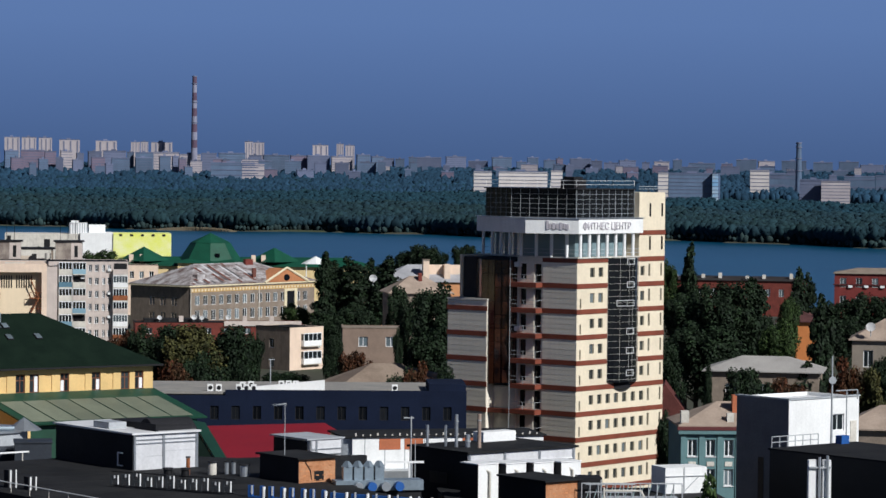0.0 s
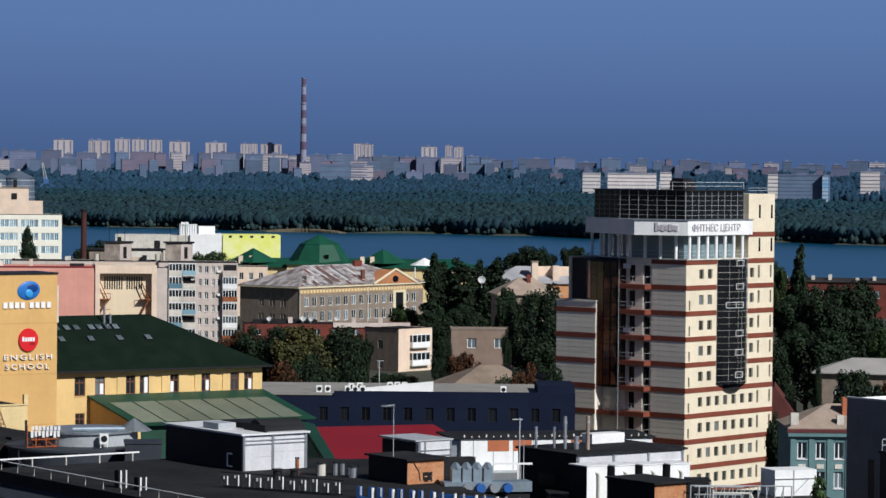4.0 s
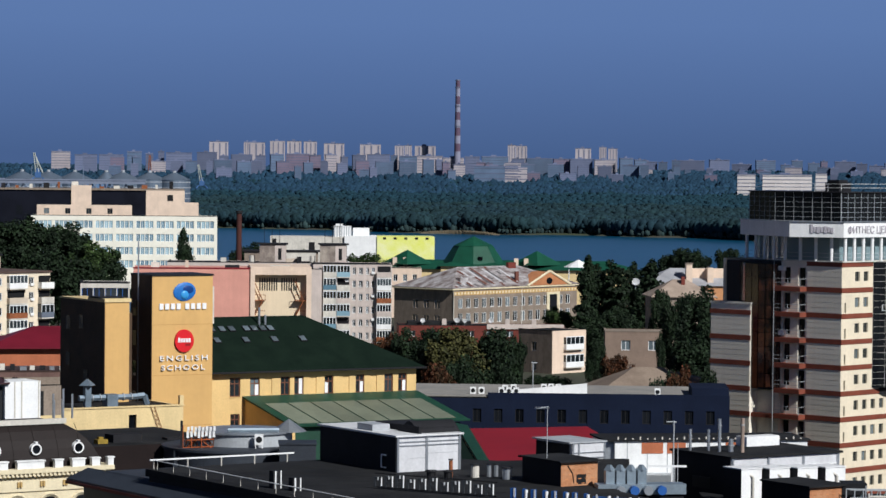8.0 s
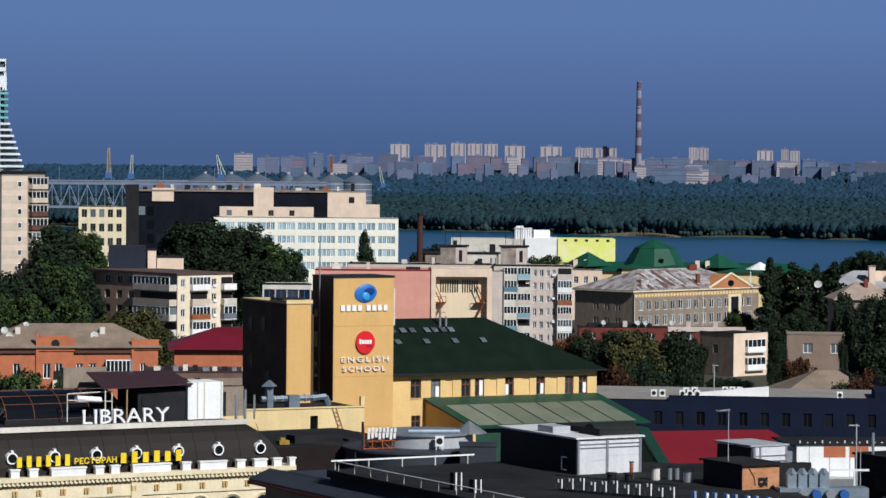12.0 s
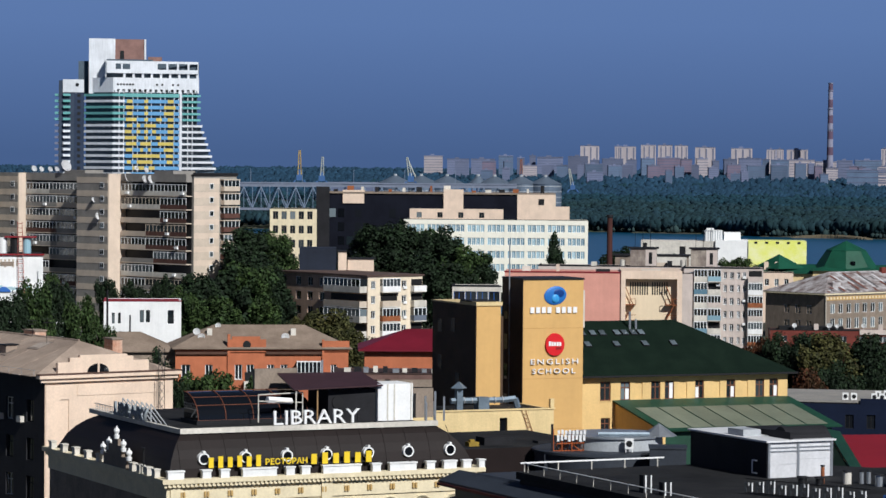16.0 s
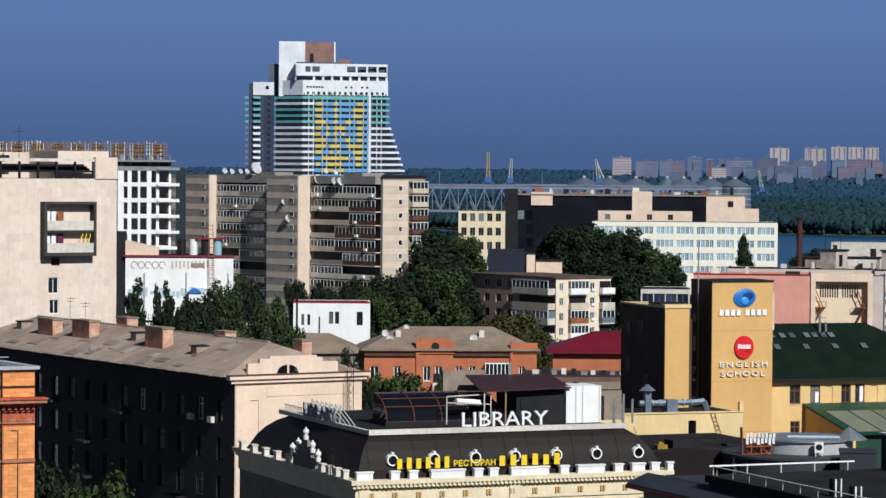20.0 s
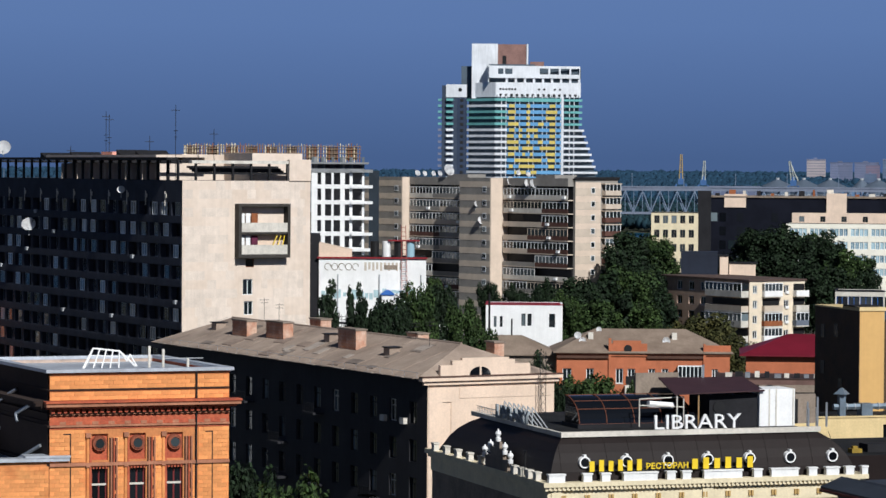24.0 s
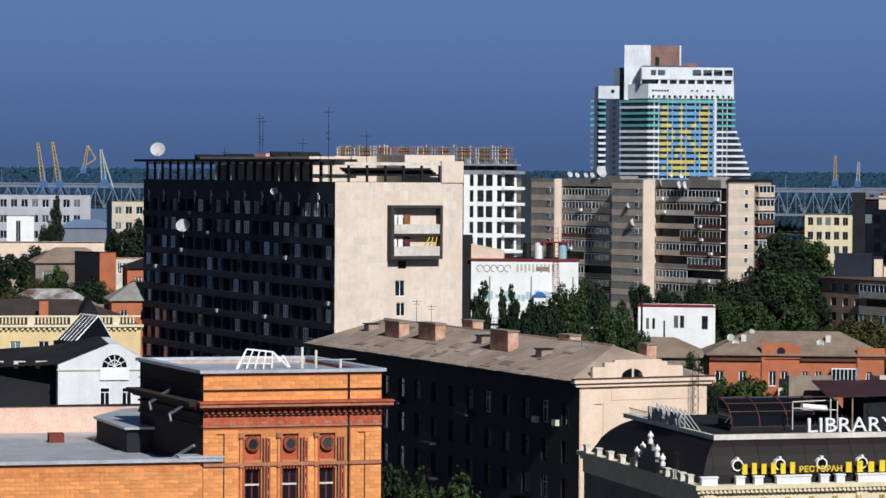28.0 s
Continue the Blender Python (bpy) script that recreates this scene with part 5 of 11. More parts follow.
    part("body", boxes((20.6, 6.5, 0, 23.7, 9.5, 3.0)), WHITE, kb)
    for x in (21.4, 22.0, 23.5):
        part("rib", boxes((x, 6.44, 0, x + 0.1, 6.5, 3.0)), OFFWHITE, kb)
    # dark wall colour stands for the shade beneath the awning
    part("side_cladding", boxes((16.4, 6.9, 0, 20.58, 11.0, 2.6)), DARK, kb)
    part("round_fan", cyl(bmesh.new(), 0, 0, 0, 0.1, 0.5, 0.5, 18), BLACK, kb, m=pose(17.2, 6.9, 1.6, 90, 0, 0))
    part("awning", poly(bmesh.new(), [(13.0, 6.0, 2.7), (20.9, 6.2, 2.85), (22.0, 13, 3.45), (14.5, 13, 3.5), (13.0, 6.0, 2.8), (20.9, 6.2, 2.95), (22.0, 13, 3.55), (14.5, 13, 3.6)], [(3, 2, 1, 0), (4, 5, 6, 7), (0, 1, 5, 4), (1, 2, 6, 5), (2, 3, 7, 6), (3, 0, 4, 7)]), mat("dark_awning_sheet", (0.050, 0.022, 0.026), 0.6, 0.25, 0.6), kb, "dark maroon sheet awning")
    part("awning_post", rods(0.07, ((15.2, 6.3, 0), (15.2, 6.3, 2.8))), mat("timber_post", (0.40, 0.25, 0.12), 0.8, 0.2, 1.0), kb)
    part("awning_post", rods(0.06, ((13.3, 6.2, 0), (13.3, 6.2, 2.7))), OFFWHITE, kb)
    part("grey_wall", boxes((13.0, 14.2, 0, 16.8, 14.5, 3.9)), STONE, kb)
    part("white_hood", rods(0.28, ((11.0, 6.6, 2.0), (13.2, 6.9, 1.8))), WHITE, kb)
    part("canopy_frame", rods(0.05, ((10.2, 6.5, 0.2), (10.2, 6.5, 2.4)), ((10.2, 6.5, 2.4), (14.0, 6.5, 2.5)), ((14.0, 6.5, 2.5), (14.0, 6.5, 0.2)), ((10.2, 6.5, 1.9), (14.0, 6.5, 1.7))), OFFWHITE, kb)
    for k in range(5):
        part("flue", cyl(bmesh.new(), 24.3 + k * 0.4, 5.2 + (k % 2), 0, 1.5 + 0.45 * (k % 3), 0.09, 0.09, 8), STEEL, kb)
    part("chimney_post", cyl(bmesh.new(), 18.4, 12.8, 0, 4.6, 0.1, 0.1, 8), STEEL, kb)
    part("low_wall", boxes((23.8, 8.5, 0, 26.5, 8.8, 2.4)), STONE, kb)
    part("dark_door", boxes((24.2, 8.44, 0, 24.9, 8.498, 2.0)), BLACK, kb)
    # dark link roof towards the annex
    lk = thing("link_roof", -67.8, 214.5, 0, 38, "low dark flat roof linking two buildings", "roof")
    part("wall", boxes((26.2, 3.0, -1, 40.0, 22, 18.8)), BROWNROOF, lk)
    part("slope", poly(bmesh.new(), [(26.0, 2.0, 18.2), (40, 2.0, 18.2), (40, 6, 21.0), (27.0, 6, 21.0), (26.0, 2.0, 17.9), (40, 2.0, 17.9), (40, 6, 18.8), (27.0, 6, 18.8)], [(0, 1, 2, 3), (4, 7, 6, 5), (0, 4, 5, 1), (3, 2, 6, 7), (0, 3, 7, 4), (1, 5, 6, 2)]), BROWNROOF, lk)
    part("upper_roof", boxes((27.0, 6.0, 20.6, 41, 20, 21.05)), TAR, lk)
    part("hatch", boxes((31.0, 8.0, 21.05, 33.6, 9.6, 21.7), (36.0, 8.0, 21.05, 38.0, 9.0, 21.25)), DARK, lk)
    part("yellow_machine", boxes((29.4, 7.6, 21.05, 30.3, 8.4, 21.4), (29.6, 7.8, 21.4, 30.0, 8.2, 21.6)), mat("dusty_yellow", (0.30, 0.20, 0.03), 0.7, 0.3, 1.0), lk)


# ---- the long brown-roofed house ----
def build_long_house():
    ob = thing("long_house", -89.0, 246.4, 0, 48, "long old house, shaded front coloured dark, with a weathered brown roof", "house")
    W, L, e = 13.0, 60.0, 25.2
    blind = [(1.5, 2.4, 15.0, 23.3)]
    facade(ob, "R", 0, W, -1, e, blind, PEACH, deep=0.12)
    part("niche_back", boxes((1.5, 0.1, 15.0, 2.4, 0.2, 23.3)), PEACH, ob)
    part("pilaster", boxes((0.05, -0.08, 0, 1.0, -0.002, e - 0.6)), PEACH, ob)
    part("frieze_panel", boxes((3.2, -0.05, 23.6, 12.6, -0.002, 24.6)), PEACH, ob)
    for s in (6.5, 9.6):
        part("wall_panel", boxes((s, -0.06, 17, s + 2.4, -0.051, 23.0)), PEACH, ob)
    holes = []
    for r in range(6):
        z = 22.2 - r * 3.4
        for k in range(15):
            holes.append((2.0 + k * 3.9, 3.4 + k * 3.9, z - 1.0, z + 1.0))
    # long front coloured near black to stand for its shade
    dark = mat("shaded_brown_render", (0.030, 0.030, 0.035), 0.9, 0.3, 0.3, streak=0.3)
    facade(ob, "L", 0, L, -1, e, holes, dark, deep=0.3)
    rng = random.Random(4)
    for h in holes:
        window(ob, "L", h, OFFWHITE if rng.random() < 0.12 else DARK, deep=0.2, cols=2, bars=(0.7,), fw=0.09)
    for k in range(16):
        y, r = 1.6 + rng.randrange(15) * 3.9, rng.randrange(6)
        z = 20.9 - r * 3.4
        if k < 9:
            bal = part("balcony", boxes((-1.1, y - 0.2, z - 0.25, -0.01, y + 2.2, z - 0.05)), dark, ob)
            part("rail", rods(0.03, ((-1.05, y - 0.15, z + 0.85), (-1.05, y + 2.1, z + 0.85)), *[((-1.05, y - 0.15 + j * 0.375, z - 0.05), (-1.05, y - 0.15 + j * 0.375, z + 0.85)) for j in range(7)]), BLACK, bal)
        else:
            part("air_conditioner", boxes((-0.4, y + 2.2, z + 0.2, -0.02, y + 3.0, z + 0.75)), OFFWHITE, ob)
    part("rear_wall", boxes((0.4, L - 0.3, -1, W, L, e)), STONE, ob)
    part("side_wall", boxes((W - 0.3, 0.13, -1, W, L - 0.3, e)), STONE, ob)
    part("interior", boxes((0.6, 0.5, -1, W - 0.4, L - 0.4, e - 0.2)), BLACK, ob)
    part("cornice", boxes((-0.8, -0.55, e, W + 0.6, 0.0, e + 0.3), (-0.5, -0.3, e - 0.35, W + 0.35, -0.002, e)), PEACH, ob, "moulded cornice")
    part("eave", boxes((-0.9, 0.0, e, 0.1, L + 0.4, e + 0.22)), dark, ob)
    rid = 28.1
    # roof: two slopes and a hipped near end
    bm = poly(bmesh.new(), [(-1.0, 0.1, e + 0.24), (W + 0.6, 0.1, e + 0.24), (W + 0.6, L + 0.6, e + 0.24), (-1.0, L + 0.6, e + 0.24), (6.4, 5.5, rid), (6.4, L - 4, rid)],
              [(0, 1, 4), (1, 2, 5, 4), (2, 3, 5), (3, 0, 4, 5), (3, 2, 1, 0)])
    part("roof", bm, ASBESTOS, ob, "weathered grey brown slate roof")
    up = (rid - e - 0.24) / 7.4
    for k in range(14):
        y = 1.0 + k * 4.3
        a = min(1.0, max(0.0, (y - 0.1) / 5.4))
        part("sheet_joint", rods(0.02, ((-0.95, y, e + 0.27), (-0.95 + 7.2 * a, y, e + 0.29 + 7.2 * a * up))), ASBESTOS, ob)
    part("gutter_rail", rods(0.018, ((-0.8, 0.3, e + 0.75), (-0.8, L, e + 0.75)), *[((-0.8, 0.5 + k * 2.4, e + 0.3), (-0.8, 0.5 + k * 2.4, e + 0.75)) for k in range(25)]), DULL_STEEL, ob)
    part("ridge", rods(0.12, ((6.4, 5.5, rid), (6.4, L - 4, rid))), ASBESTOS, ob)
    # slipped, patched and replaced sheets on the long slope
    patch = (mat("old_felt_patch", (0.23, 0.185, 0.155), 0.95, 0.35, 0.6), mat("pale_slate_patch", (0.40, 0.335, 0.285), 0.9, 0.3, 0.6), mat("brown_slate_patch", (0.30, 0.225, 0.18), 0.9, 0.35, 0.6))
    prng = random.Random(21)
    for k in range(26):
        y, x = 5.5 + prng.uniform(0, L - 12), prng.uniform(-0.9, 5.2)
        dx, dy = prng.uniform(0.5, 1.4), prng.uniform(0.6, 2.6)
        p = [(x, y, e + 0.27 + (x + 1) * up), (x + dx, y, e + 0.27 + (x + 1 + dx) * up), (x + dx, y + dy, e + 0.27 + (x + 1 + dx) * up), (x, y + dy, e + 0.27 + (x + 1) * up)]
        part("roof_patch", poly(bmesh.new(), [(a, b, c + prng.uniform(0.02, 0.06)) for a, b, c in p] + [(a, b, c - 0.02) for a, b, c in p], [(0, 1, 2), (0, 2, 3), (7, 6, 5, 4), (0, 4, 5, 1), (1, 5, 6, 2), (2, 6, 7, 3), (3, 7, 4, 0)]), patch[k % 3], ob)
    for k in range(30):
        y = 0.6 + k * 2.0
        part("eave_sheet", boxes((-1.12 - prng.uniform(0, 0.15), y, e + 0.2, -0.7, y + prng.uniform(1.2, 1.9), e + 0.26)), patch[k % 3], ob)
    part("verge_strip", boxes((-0.82, -0.57, e + 0.3, W + 0.62, 0.05, e + 0.42)), mat("brown_verge", (0.10, 0.055, 0.042), 0.8, 0.3, 0.6), ob, "rusty brown strip over the cornice")
    # stepped parapet over the end wall
    part("attic_wall", boxes((1.4, 0.2, e + 0.3, 10.6, 0.6, e + 1.35), (2.6, 0.2, e + 1.35, 9.0, 0.6, e + 1.75), (3.6, 0.2, e + 1.75, 8.4, 0.6, e + 1.95)), PEACH, ob)
    part("attic_window", cyl(bmesh.new(), 0, 0, 0, 0.1, 0.85, 0.85, 24), DARK_GLASS, ob, m=pose(5.4, 0.19, e + 0.45, 90, 0, 0) @ Matrix.Diagonal((1.25, 0.85, 1, 1)))
    part("attic_mullion", boxes((5.3, 0.05, e + 0.4, 5.5, 0.09, e + 1.3)), PEACH, ob)
    # brick stacks
    k = 0
    for x, y, w, d, h in ((2.6, 44.0, 1.1, 3.6, 1.9), (2.9, 36.0, 1.1, 4.0, 2.0), (2.7, 19.5, 1.1, 3.8, 2.2), (9.0, 40, 1.2, 2.5, 1.7), (9.6, 5.0, 1.0, 1.6, 1.5), (8.8, 18.5, 1.2, 2.2, 1.3)):
        z = e + 0.3 + min(x + 1, 13.8 - x) * up - 0.4
        st = part("chimney", boxes((x, y, z, x + w, y + d, z + h)), mat("old_brick_stack", (0.44, 0.20, 0.125), 0.9, 0.35, 0.8, second=(0.60, 0.42, 0.32), streak=0.2), ob, "old brick chimney stack")
        part("cap", boxes((x - 0.1, y - 0.1, z + h, x + w + 0.1, y + d + 0.1, z + h + 0.15)), STONE, st)
        brickm = mesh_of("brick", boxes((0, 0, 0, 0.03, 0.24, 0.07)))
        brickm.materials.append(BRICK)
        for r in range(int((h - 0.5) / 0.3)):
            for c in range(int(d / 0.5)):
                part("brick", brickm, None, st, m=pose(x - 0.02, y + 0.1 + c * 0.5 + 0.25 * (r % 2), z + 0.5 + r * 0.3))
        k += 1
    for x, y in ((3.6, 27), (2.4, 12.0), (3.2, 53)):
        z = e + 0.24 + (x + 1) * up
        part("dormer_hatch", boxes((x, y, z - 0.3, x + 1.1, y + 1.2, z + 0.75)), ASBESTOS, ob)
        part("hatch_roof", boxes((x - 0.15, y - 0.1, z + 0.75, x + 1.3, y + 1.3, z + 0.85)), BLACK, ob)
    for x, y, h in ((4.8, 41, 2.2), (6.4, 30, 1.5), (6.2, 14, 1.6), (5.0, 9, 2.0), (6.4, 48, 2.4)):
        part("antenna", rods(0.025, ((x, y, rid - 0.8), (x, y, rid + h)), ((x - 0.5, y, rid + h - 0.2), (x + 0.5, y, rid + h - 0.2)), ((x - 0.4, y, rid + h - 0.5), (x + 0.4, y, rid + h - 0.5))), BLACK, ob)
    # lattice mast at the end wall
    ms = thing("lattice_mast", -89.0, 246.4, 0, 48, "thin lattice mast on the end wall", "mast")
    bm = bmesh.new()
    q = [(11.0, -0.9), (11.6, -0.9), (11.3, -0.4)]
    for x, y in q:
        rod(bm, (x, y, 15), (x, y, 27.5), 0.035, 4)
    for k in range(18):
        z = 15 + k * 0.7
        for i in range(3):
            rod(bm, (*q[i], z), (*q[(i + 1) % 3], z + 0.7), 0.02, 4)
    part("lattice", bm, BLACK, ms)


def dish(x, y, z, r, az, parent=None, tilt=25, name="satellite_dish", label="white satellite dish on a short pole"):
    """A dish that faces the bearing az, with its arm and foot."""
    ob = thing(name, x, y, z, az, label, "satellite dish", "satellite dishes")
    bm = bmesh.new()
    n, m = 5, 16
    prev = None
    for i in range(n + 1):
        t = i / n
        ring = [bm.verts.new((r * t * math.cos(a), r * 0.28 * t * t, r * t * math.sin(a))) for a in [math.tau * k / m for k in range(m)]] if i else [bm.verts.new((0, 0, 0))]
        if prev is not None:
            for k in range(m):
                if len(prev) == 1:
                    bm.faces.new((prev[0], ring[k], ring[(k + 1) % m]))
                else:
                    bm.faces.new((prev[k], ring[k], ring[(k + 1) % m], prev[(k + 1) % m]))
        prev = ring
    bmesh.ops.solidify(bm, geom=bm.faces[:], thickness=0.03)
    bmesh.ops.transform(bm, matrix=Matrix.Translation((0, -0.1, r + 0.35)) @ Matrix.Rotation(radians(180 - tilt), 4, "X"), verts=bm.verts)
    part("reflector", bm, LETTER, ob)
    part("foot", rods(0.06, ((0, 0.1, -0.3), (0, 0.1, r + 0.35)), ((0, 0.1, r * 0.6), (0, -r * 1.1, r * 0.9))), DULL_STEEL, ob)
    return ob


# ---- the dark slab block ----
def build_slab_block():
    ob = thing("slab_block", -177.0, 386.4, 0, 48, "long concrete slab block with a pale end wall", "apartment block")
    W, L, top = 20.3, 81.0, 42.1
    # panel colour with the long front's shade put in
    dark = mat("shaded_grey_panel", (0.040, 0.046, 0.066), 0.85, 0.3, 0.4, streak=0.2)
    wins = [(9.5, 11.1, 25.6, 27.9), (9.7, 11.15, 22.7, 24.7), (9.95, 11.3, 29.6, 30.8)]
    facade(ob, "R", 0, W, -1, top, wins, CONCRETE, deep=0.25, label="weathered pale concrete end wall")
    for w in wins[:2]:
        window(ob, "R", w, WHITE, cols=2, fw=0.1)
    window(ob, "R", wins[2], ORANGE_RUST, DARK_GLASS, cols=1)
    facing = mat("facing_slab", (0.72, 0.615, 0.525), 0.85, 0.16, 0.5, streak=0.16, bump=0.1, per=0.055)
    prng = random.Random(31)
    for r in range(17):
        z = top - 1.3 * (r + 1)
        x = prng.uniform(0.1, 0.6)
        while x < W - 1.2:
            w = prng.choice((0.95, 1.4, 1.9, 2.4))
            clear = x + w < 7.9 or x > 16.6 or (z > 39.0 and x + w < 20) or (z + 1.3 < 30.6 and (x + w < 9.2 or x > 11.6))
            if clear and x + w < W - 0.05 and prng.random() < 0.62:
                part("facing_slab", boxes((x, -0.012, z + 0.01, x + w - 0.02, -0.002, z + 1.29)), facing, ob)
            x += w
    # framed double balcony on the end wall
    fr = part("balcony_frame", boxes((8.2, -1.5, 31.0, 8.65, -0.01, 38.8), (16.0, -1.5, 31.0, 16.4, -0.01, 38.8), (8.65, -1.5, 38.4, 16.0, -0.01, 38.8), (8.65, -1.5, 31.0, 16.0, -0.01, 31.5), (8.65, -1.3, 34.4, 16.0, -0.01, 34.7)), mat("dark_stained_frame", (0.05, 0.045, 0.04), 0.8, 0.3, 0.6), ob, "dark framed double balcony")
    for z in (31.5, 34.7):
        part("parapet", boxes((8.7, -1.45, z, 15.95, -1.25, z + 1.35)), OFFWHITE, fr)
        part("back_wall", boxes((8.7, -0.03, z + 0.1, 15.95, -0.012, z + 2.9)), PEACH if z < 33 else CONCRETE, fr)
        for k, (a, b, m) in enumerate(((8.8, 9.5, WHITE), (9.7, 10.4, WHITE), (10.6, 11.6, ORANGE_RUST if z > 33 else mat("plum_cloth", (0.12, 0.02, 0.05), 0.8, 0.3, 1.0)))):
            part("hung_cloth", boxes((a, -0.6, z + 1.0, b, -0.5, z + 2.7)), m, fr)
    for k in range(3):
        part("awning_pole", rods(0.07, ((13.6 + k * 0.8, -1.4, 32.7), (14.4 + k * 0.6, -1.2, 34.2))), GOLD, fr)
    # long front: floors of loggias, coloured near black for shade
    holes = []
    n = 20
    for r in range(12):
        z = 37.2 - r * 3.05
        for k in range(n):
            holes.append((0.7 + k * 4.03, 3.9 + k * 4.03, z - 0.15, z + 1.75))
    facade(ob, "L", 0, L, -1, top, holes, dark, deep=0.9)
    rng = random.Random(9)
    for h in holes:
        k = rng.random()
        s0, s1, z0, z1 = h
        if k < 0.62:
            a = rng.uniform(0, 1.2)
            window(ob, "L", (s0 + a, s0 + a + 1.9, z0, z1), WHITE if k < 0.16 else DULL_STEEL, CURTAIN if k < 0.16 else None, deep=0.08 if k < 0.16 else 0.7 if k < 0.4 else 0.2, cols=2 if k < 0.16 else 3, fw=0.14 if k < 0.16 else 0.08)
        elif k < 0.72:
            part("air_conditioner", boxes((-0.35, s0 + 1, z0 - 0.5, -0.01, s0 + 1.8, z0 + 0.05)), DULL_STEEL, ob)
    for r in range(12):
        z = 36.9 - r * 3.05
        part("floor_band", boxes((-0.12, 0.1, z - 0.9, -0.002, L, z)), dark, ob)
    part("loggia_back", boxes((0.92, 0.3, -1, 1.2, L - 0.3, top - 1)), DARK, ob)
    # light bracket fins under the roof
    fin = mesh_of("fin", boxes((-0.4, 0, 0, -0.28, 0.10, 2.1), (-0.42, -0.42, 1.15, -0.3, 0.0, 1.3), (-0.42, -0.42, 1.6, -0.3, 0.0, 1.75), (-0.42, -0.52, 1.15, -0.3, -0.42, 1.75)))
    fin.materials.append(OFFWHITE)
    for k in range(11):
        part("fin", fin, None, ob, m=pose(0, 5.5 + k * 7.2, 38.4))
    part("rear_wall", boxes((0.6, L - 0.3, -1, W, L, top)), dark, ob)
    part("side_wall", boxes((W - 0.3, 0.26, -1, W, L - 0.3, top)), CONCRETE, ob)
    part("interior", boxes((1.3, 0.6, -1, W - 0.4, L - 0.4, top - 0.4)), BLACK, ob)
    part("roof", boxes((0.3, 0.3, top - 0.4, W - 0.3, L - 0.3, top - 0.05)), TAR, ob)
    # roof pergola
    part("pergola_edge", boxes((-1.2, 3.0, 45.0, 0.6, L + 1.5, 45.4)), DARK, ob)
    part("pergola_edge", boxes((1.5, 0.1, 44.55, 18.6, 1.2, 45.0)), OFFWHITE, ob)
    for k in range(22):
        part("pergola_post", boxes((0.1, 2.0 + k * 3.7, top, 0.4, 2.4 + k * 3.7, 45.0)), DARK, ob)
        part("pergola_beam", boxes((0.6, 2.0 + k * 3.7, 44.6, 9.0, 2.3 + k * 3.7, 44.95)), DARK, ob)
    for k in range(6):
        part("pergola_post", boxes((2.2 + k * 2.9, 0.5, top, 2.5 + k * 2.9, 0.8, 44.55)), DARK, ob)
    for k in range(4):
        part("pergola_tie", boxes((2.3, 0.9 + k * 0.9, 43.0 + 0.3 * k, 16.8, 1.1 + k * 0.9, 43.3 + 0.3 * k)), DARK, ob)
    for r in ((12.8, 4.0, top, W + 0.6, 14, 46.1), (6.0, 14.1, top, 14, 30, 45.9), (5.0, 44, top, 12, 56, 45.7)):
        part("lift_house", boxes(r), CONCRETE, ob)
    part("penthouse_eave", boxes((1.4, 13.0, 45.45, 9.6, 58, 45.8)), CONCRETE, ob, "thin concrete roof slab over the open roof storey")
    part("end_pier", boxes((16.8, -0.2, top, W, 0.6, 45.2)), CONCRETE, ob)
    for k in range(3):
        part("roof_shed", boxes((3.5, 32 + k * 6, top, 9, 35 + k * 6, 44.6 + (k % 2) * 0.3)), CONCRETE, ob)
    for k in range(7):
        part("cross_wall", boxes((1.6, 12 + k * 6.6, top, 8.6, 12.25 + k * 6.6, 44.5)), CONCRETE, ob)
    for y, h in ((20.0, 1.5), (27.5, 1.6), (47.0, 1.3), (60.0, 1.2)):
        part("roof_wedge", poly(bmesh.new(), [(2.5, y, 45.0), (7.5, y, 45.0), (7.5, y + 3.6, 45.0), (2.5, y + 3.6, 45.0), (2.5, y + 3.6, 45.0 + h), (7.5, y + 3.6, 45.0 + h)], [(3, 2, 1, 0), (0, 1, 5, 4), (1, 2, 5), (2, 3, 4, 5), (3, 0, 4)]), DARK, ob, "dark sloping roof hatch")
    part("pink_hut", boxes((3.0, 34.0, 44.6, 7.0, 38.5, 46.3)), PINK, ob)
    for x, y, h in ((5.0, 41.5, 8.5), (5.0, 40.2, 8.0), (5, 24, 4.5), (3, 9.5, 9.0), (6, 2.5, 5.5), (8, 12.5, 3.5), (4, 54, 3.2)):
        part("antenna", rods(0.045, ((x, y, top), (x, y, top + h + 2)), ((x - 0.7, y, top + h + 1.2), (x + 0.7, y, top + h + 1.2)), ((x, y - 0.8, top + h * 0.8), (x, y + 0.8, top + h * 0.8)), ((x, y - 0.6, top + h * 0.7), (x, y + 0.6, top + h * 0.7))), BLACK, ob)


build_library()
build_long_house()
build_slab_block()
# dishes on the slab block's long front and roof
SLAB = Matrix.Translation((-177, 386.4, 0)) @ Matrix.Rotation(radians(48), 4, "Z")
for u, v, z, r in ((-0.5, 72.6, 45.3, 1.25), (-0.5, 60.7, 33.1, 1.15), (-0.5, 21.8, 39.6, 0.6)):
    p = SLAB @ Vector((u, v, z))
    dish(p.x, p.y, p.z, r, 20)


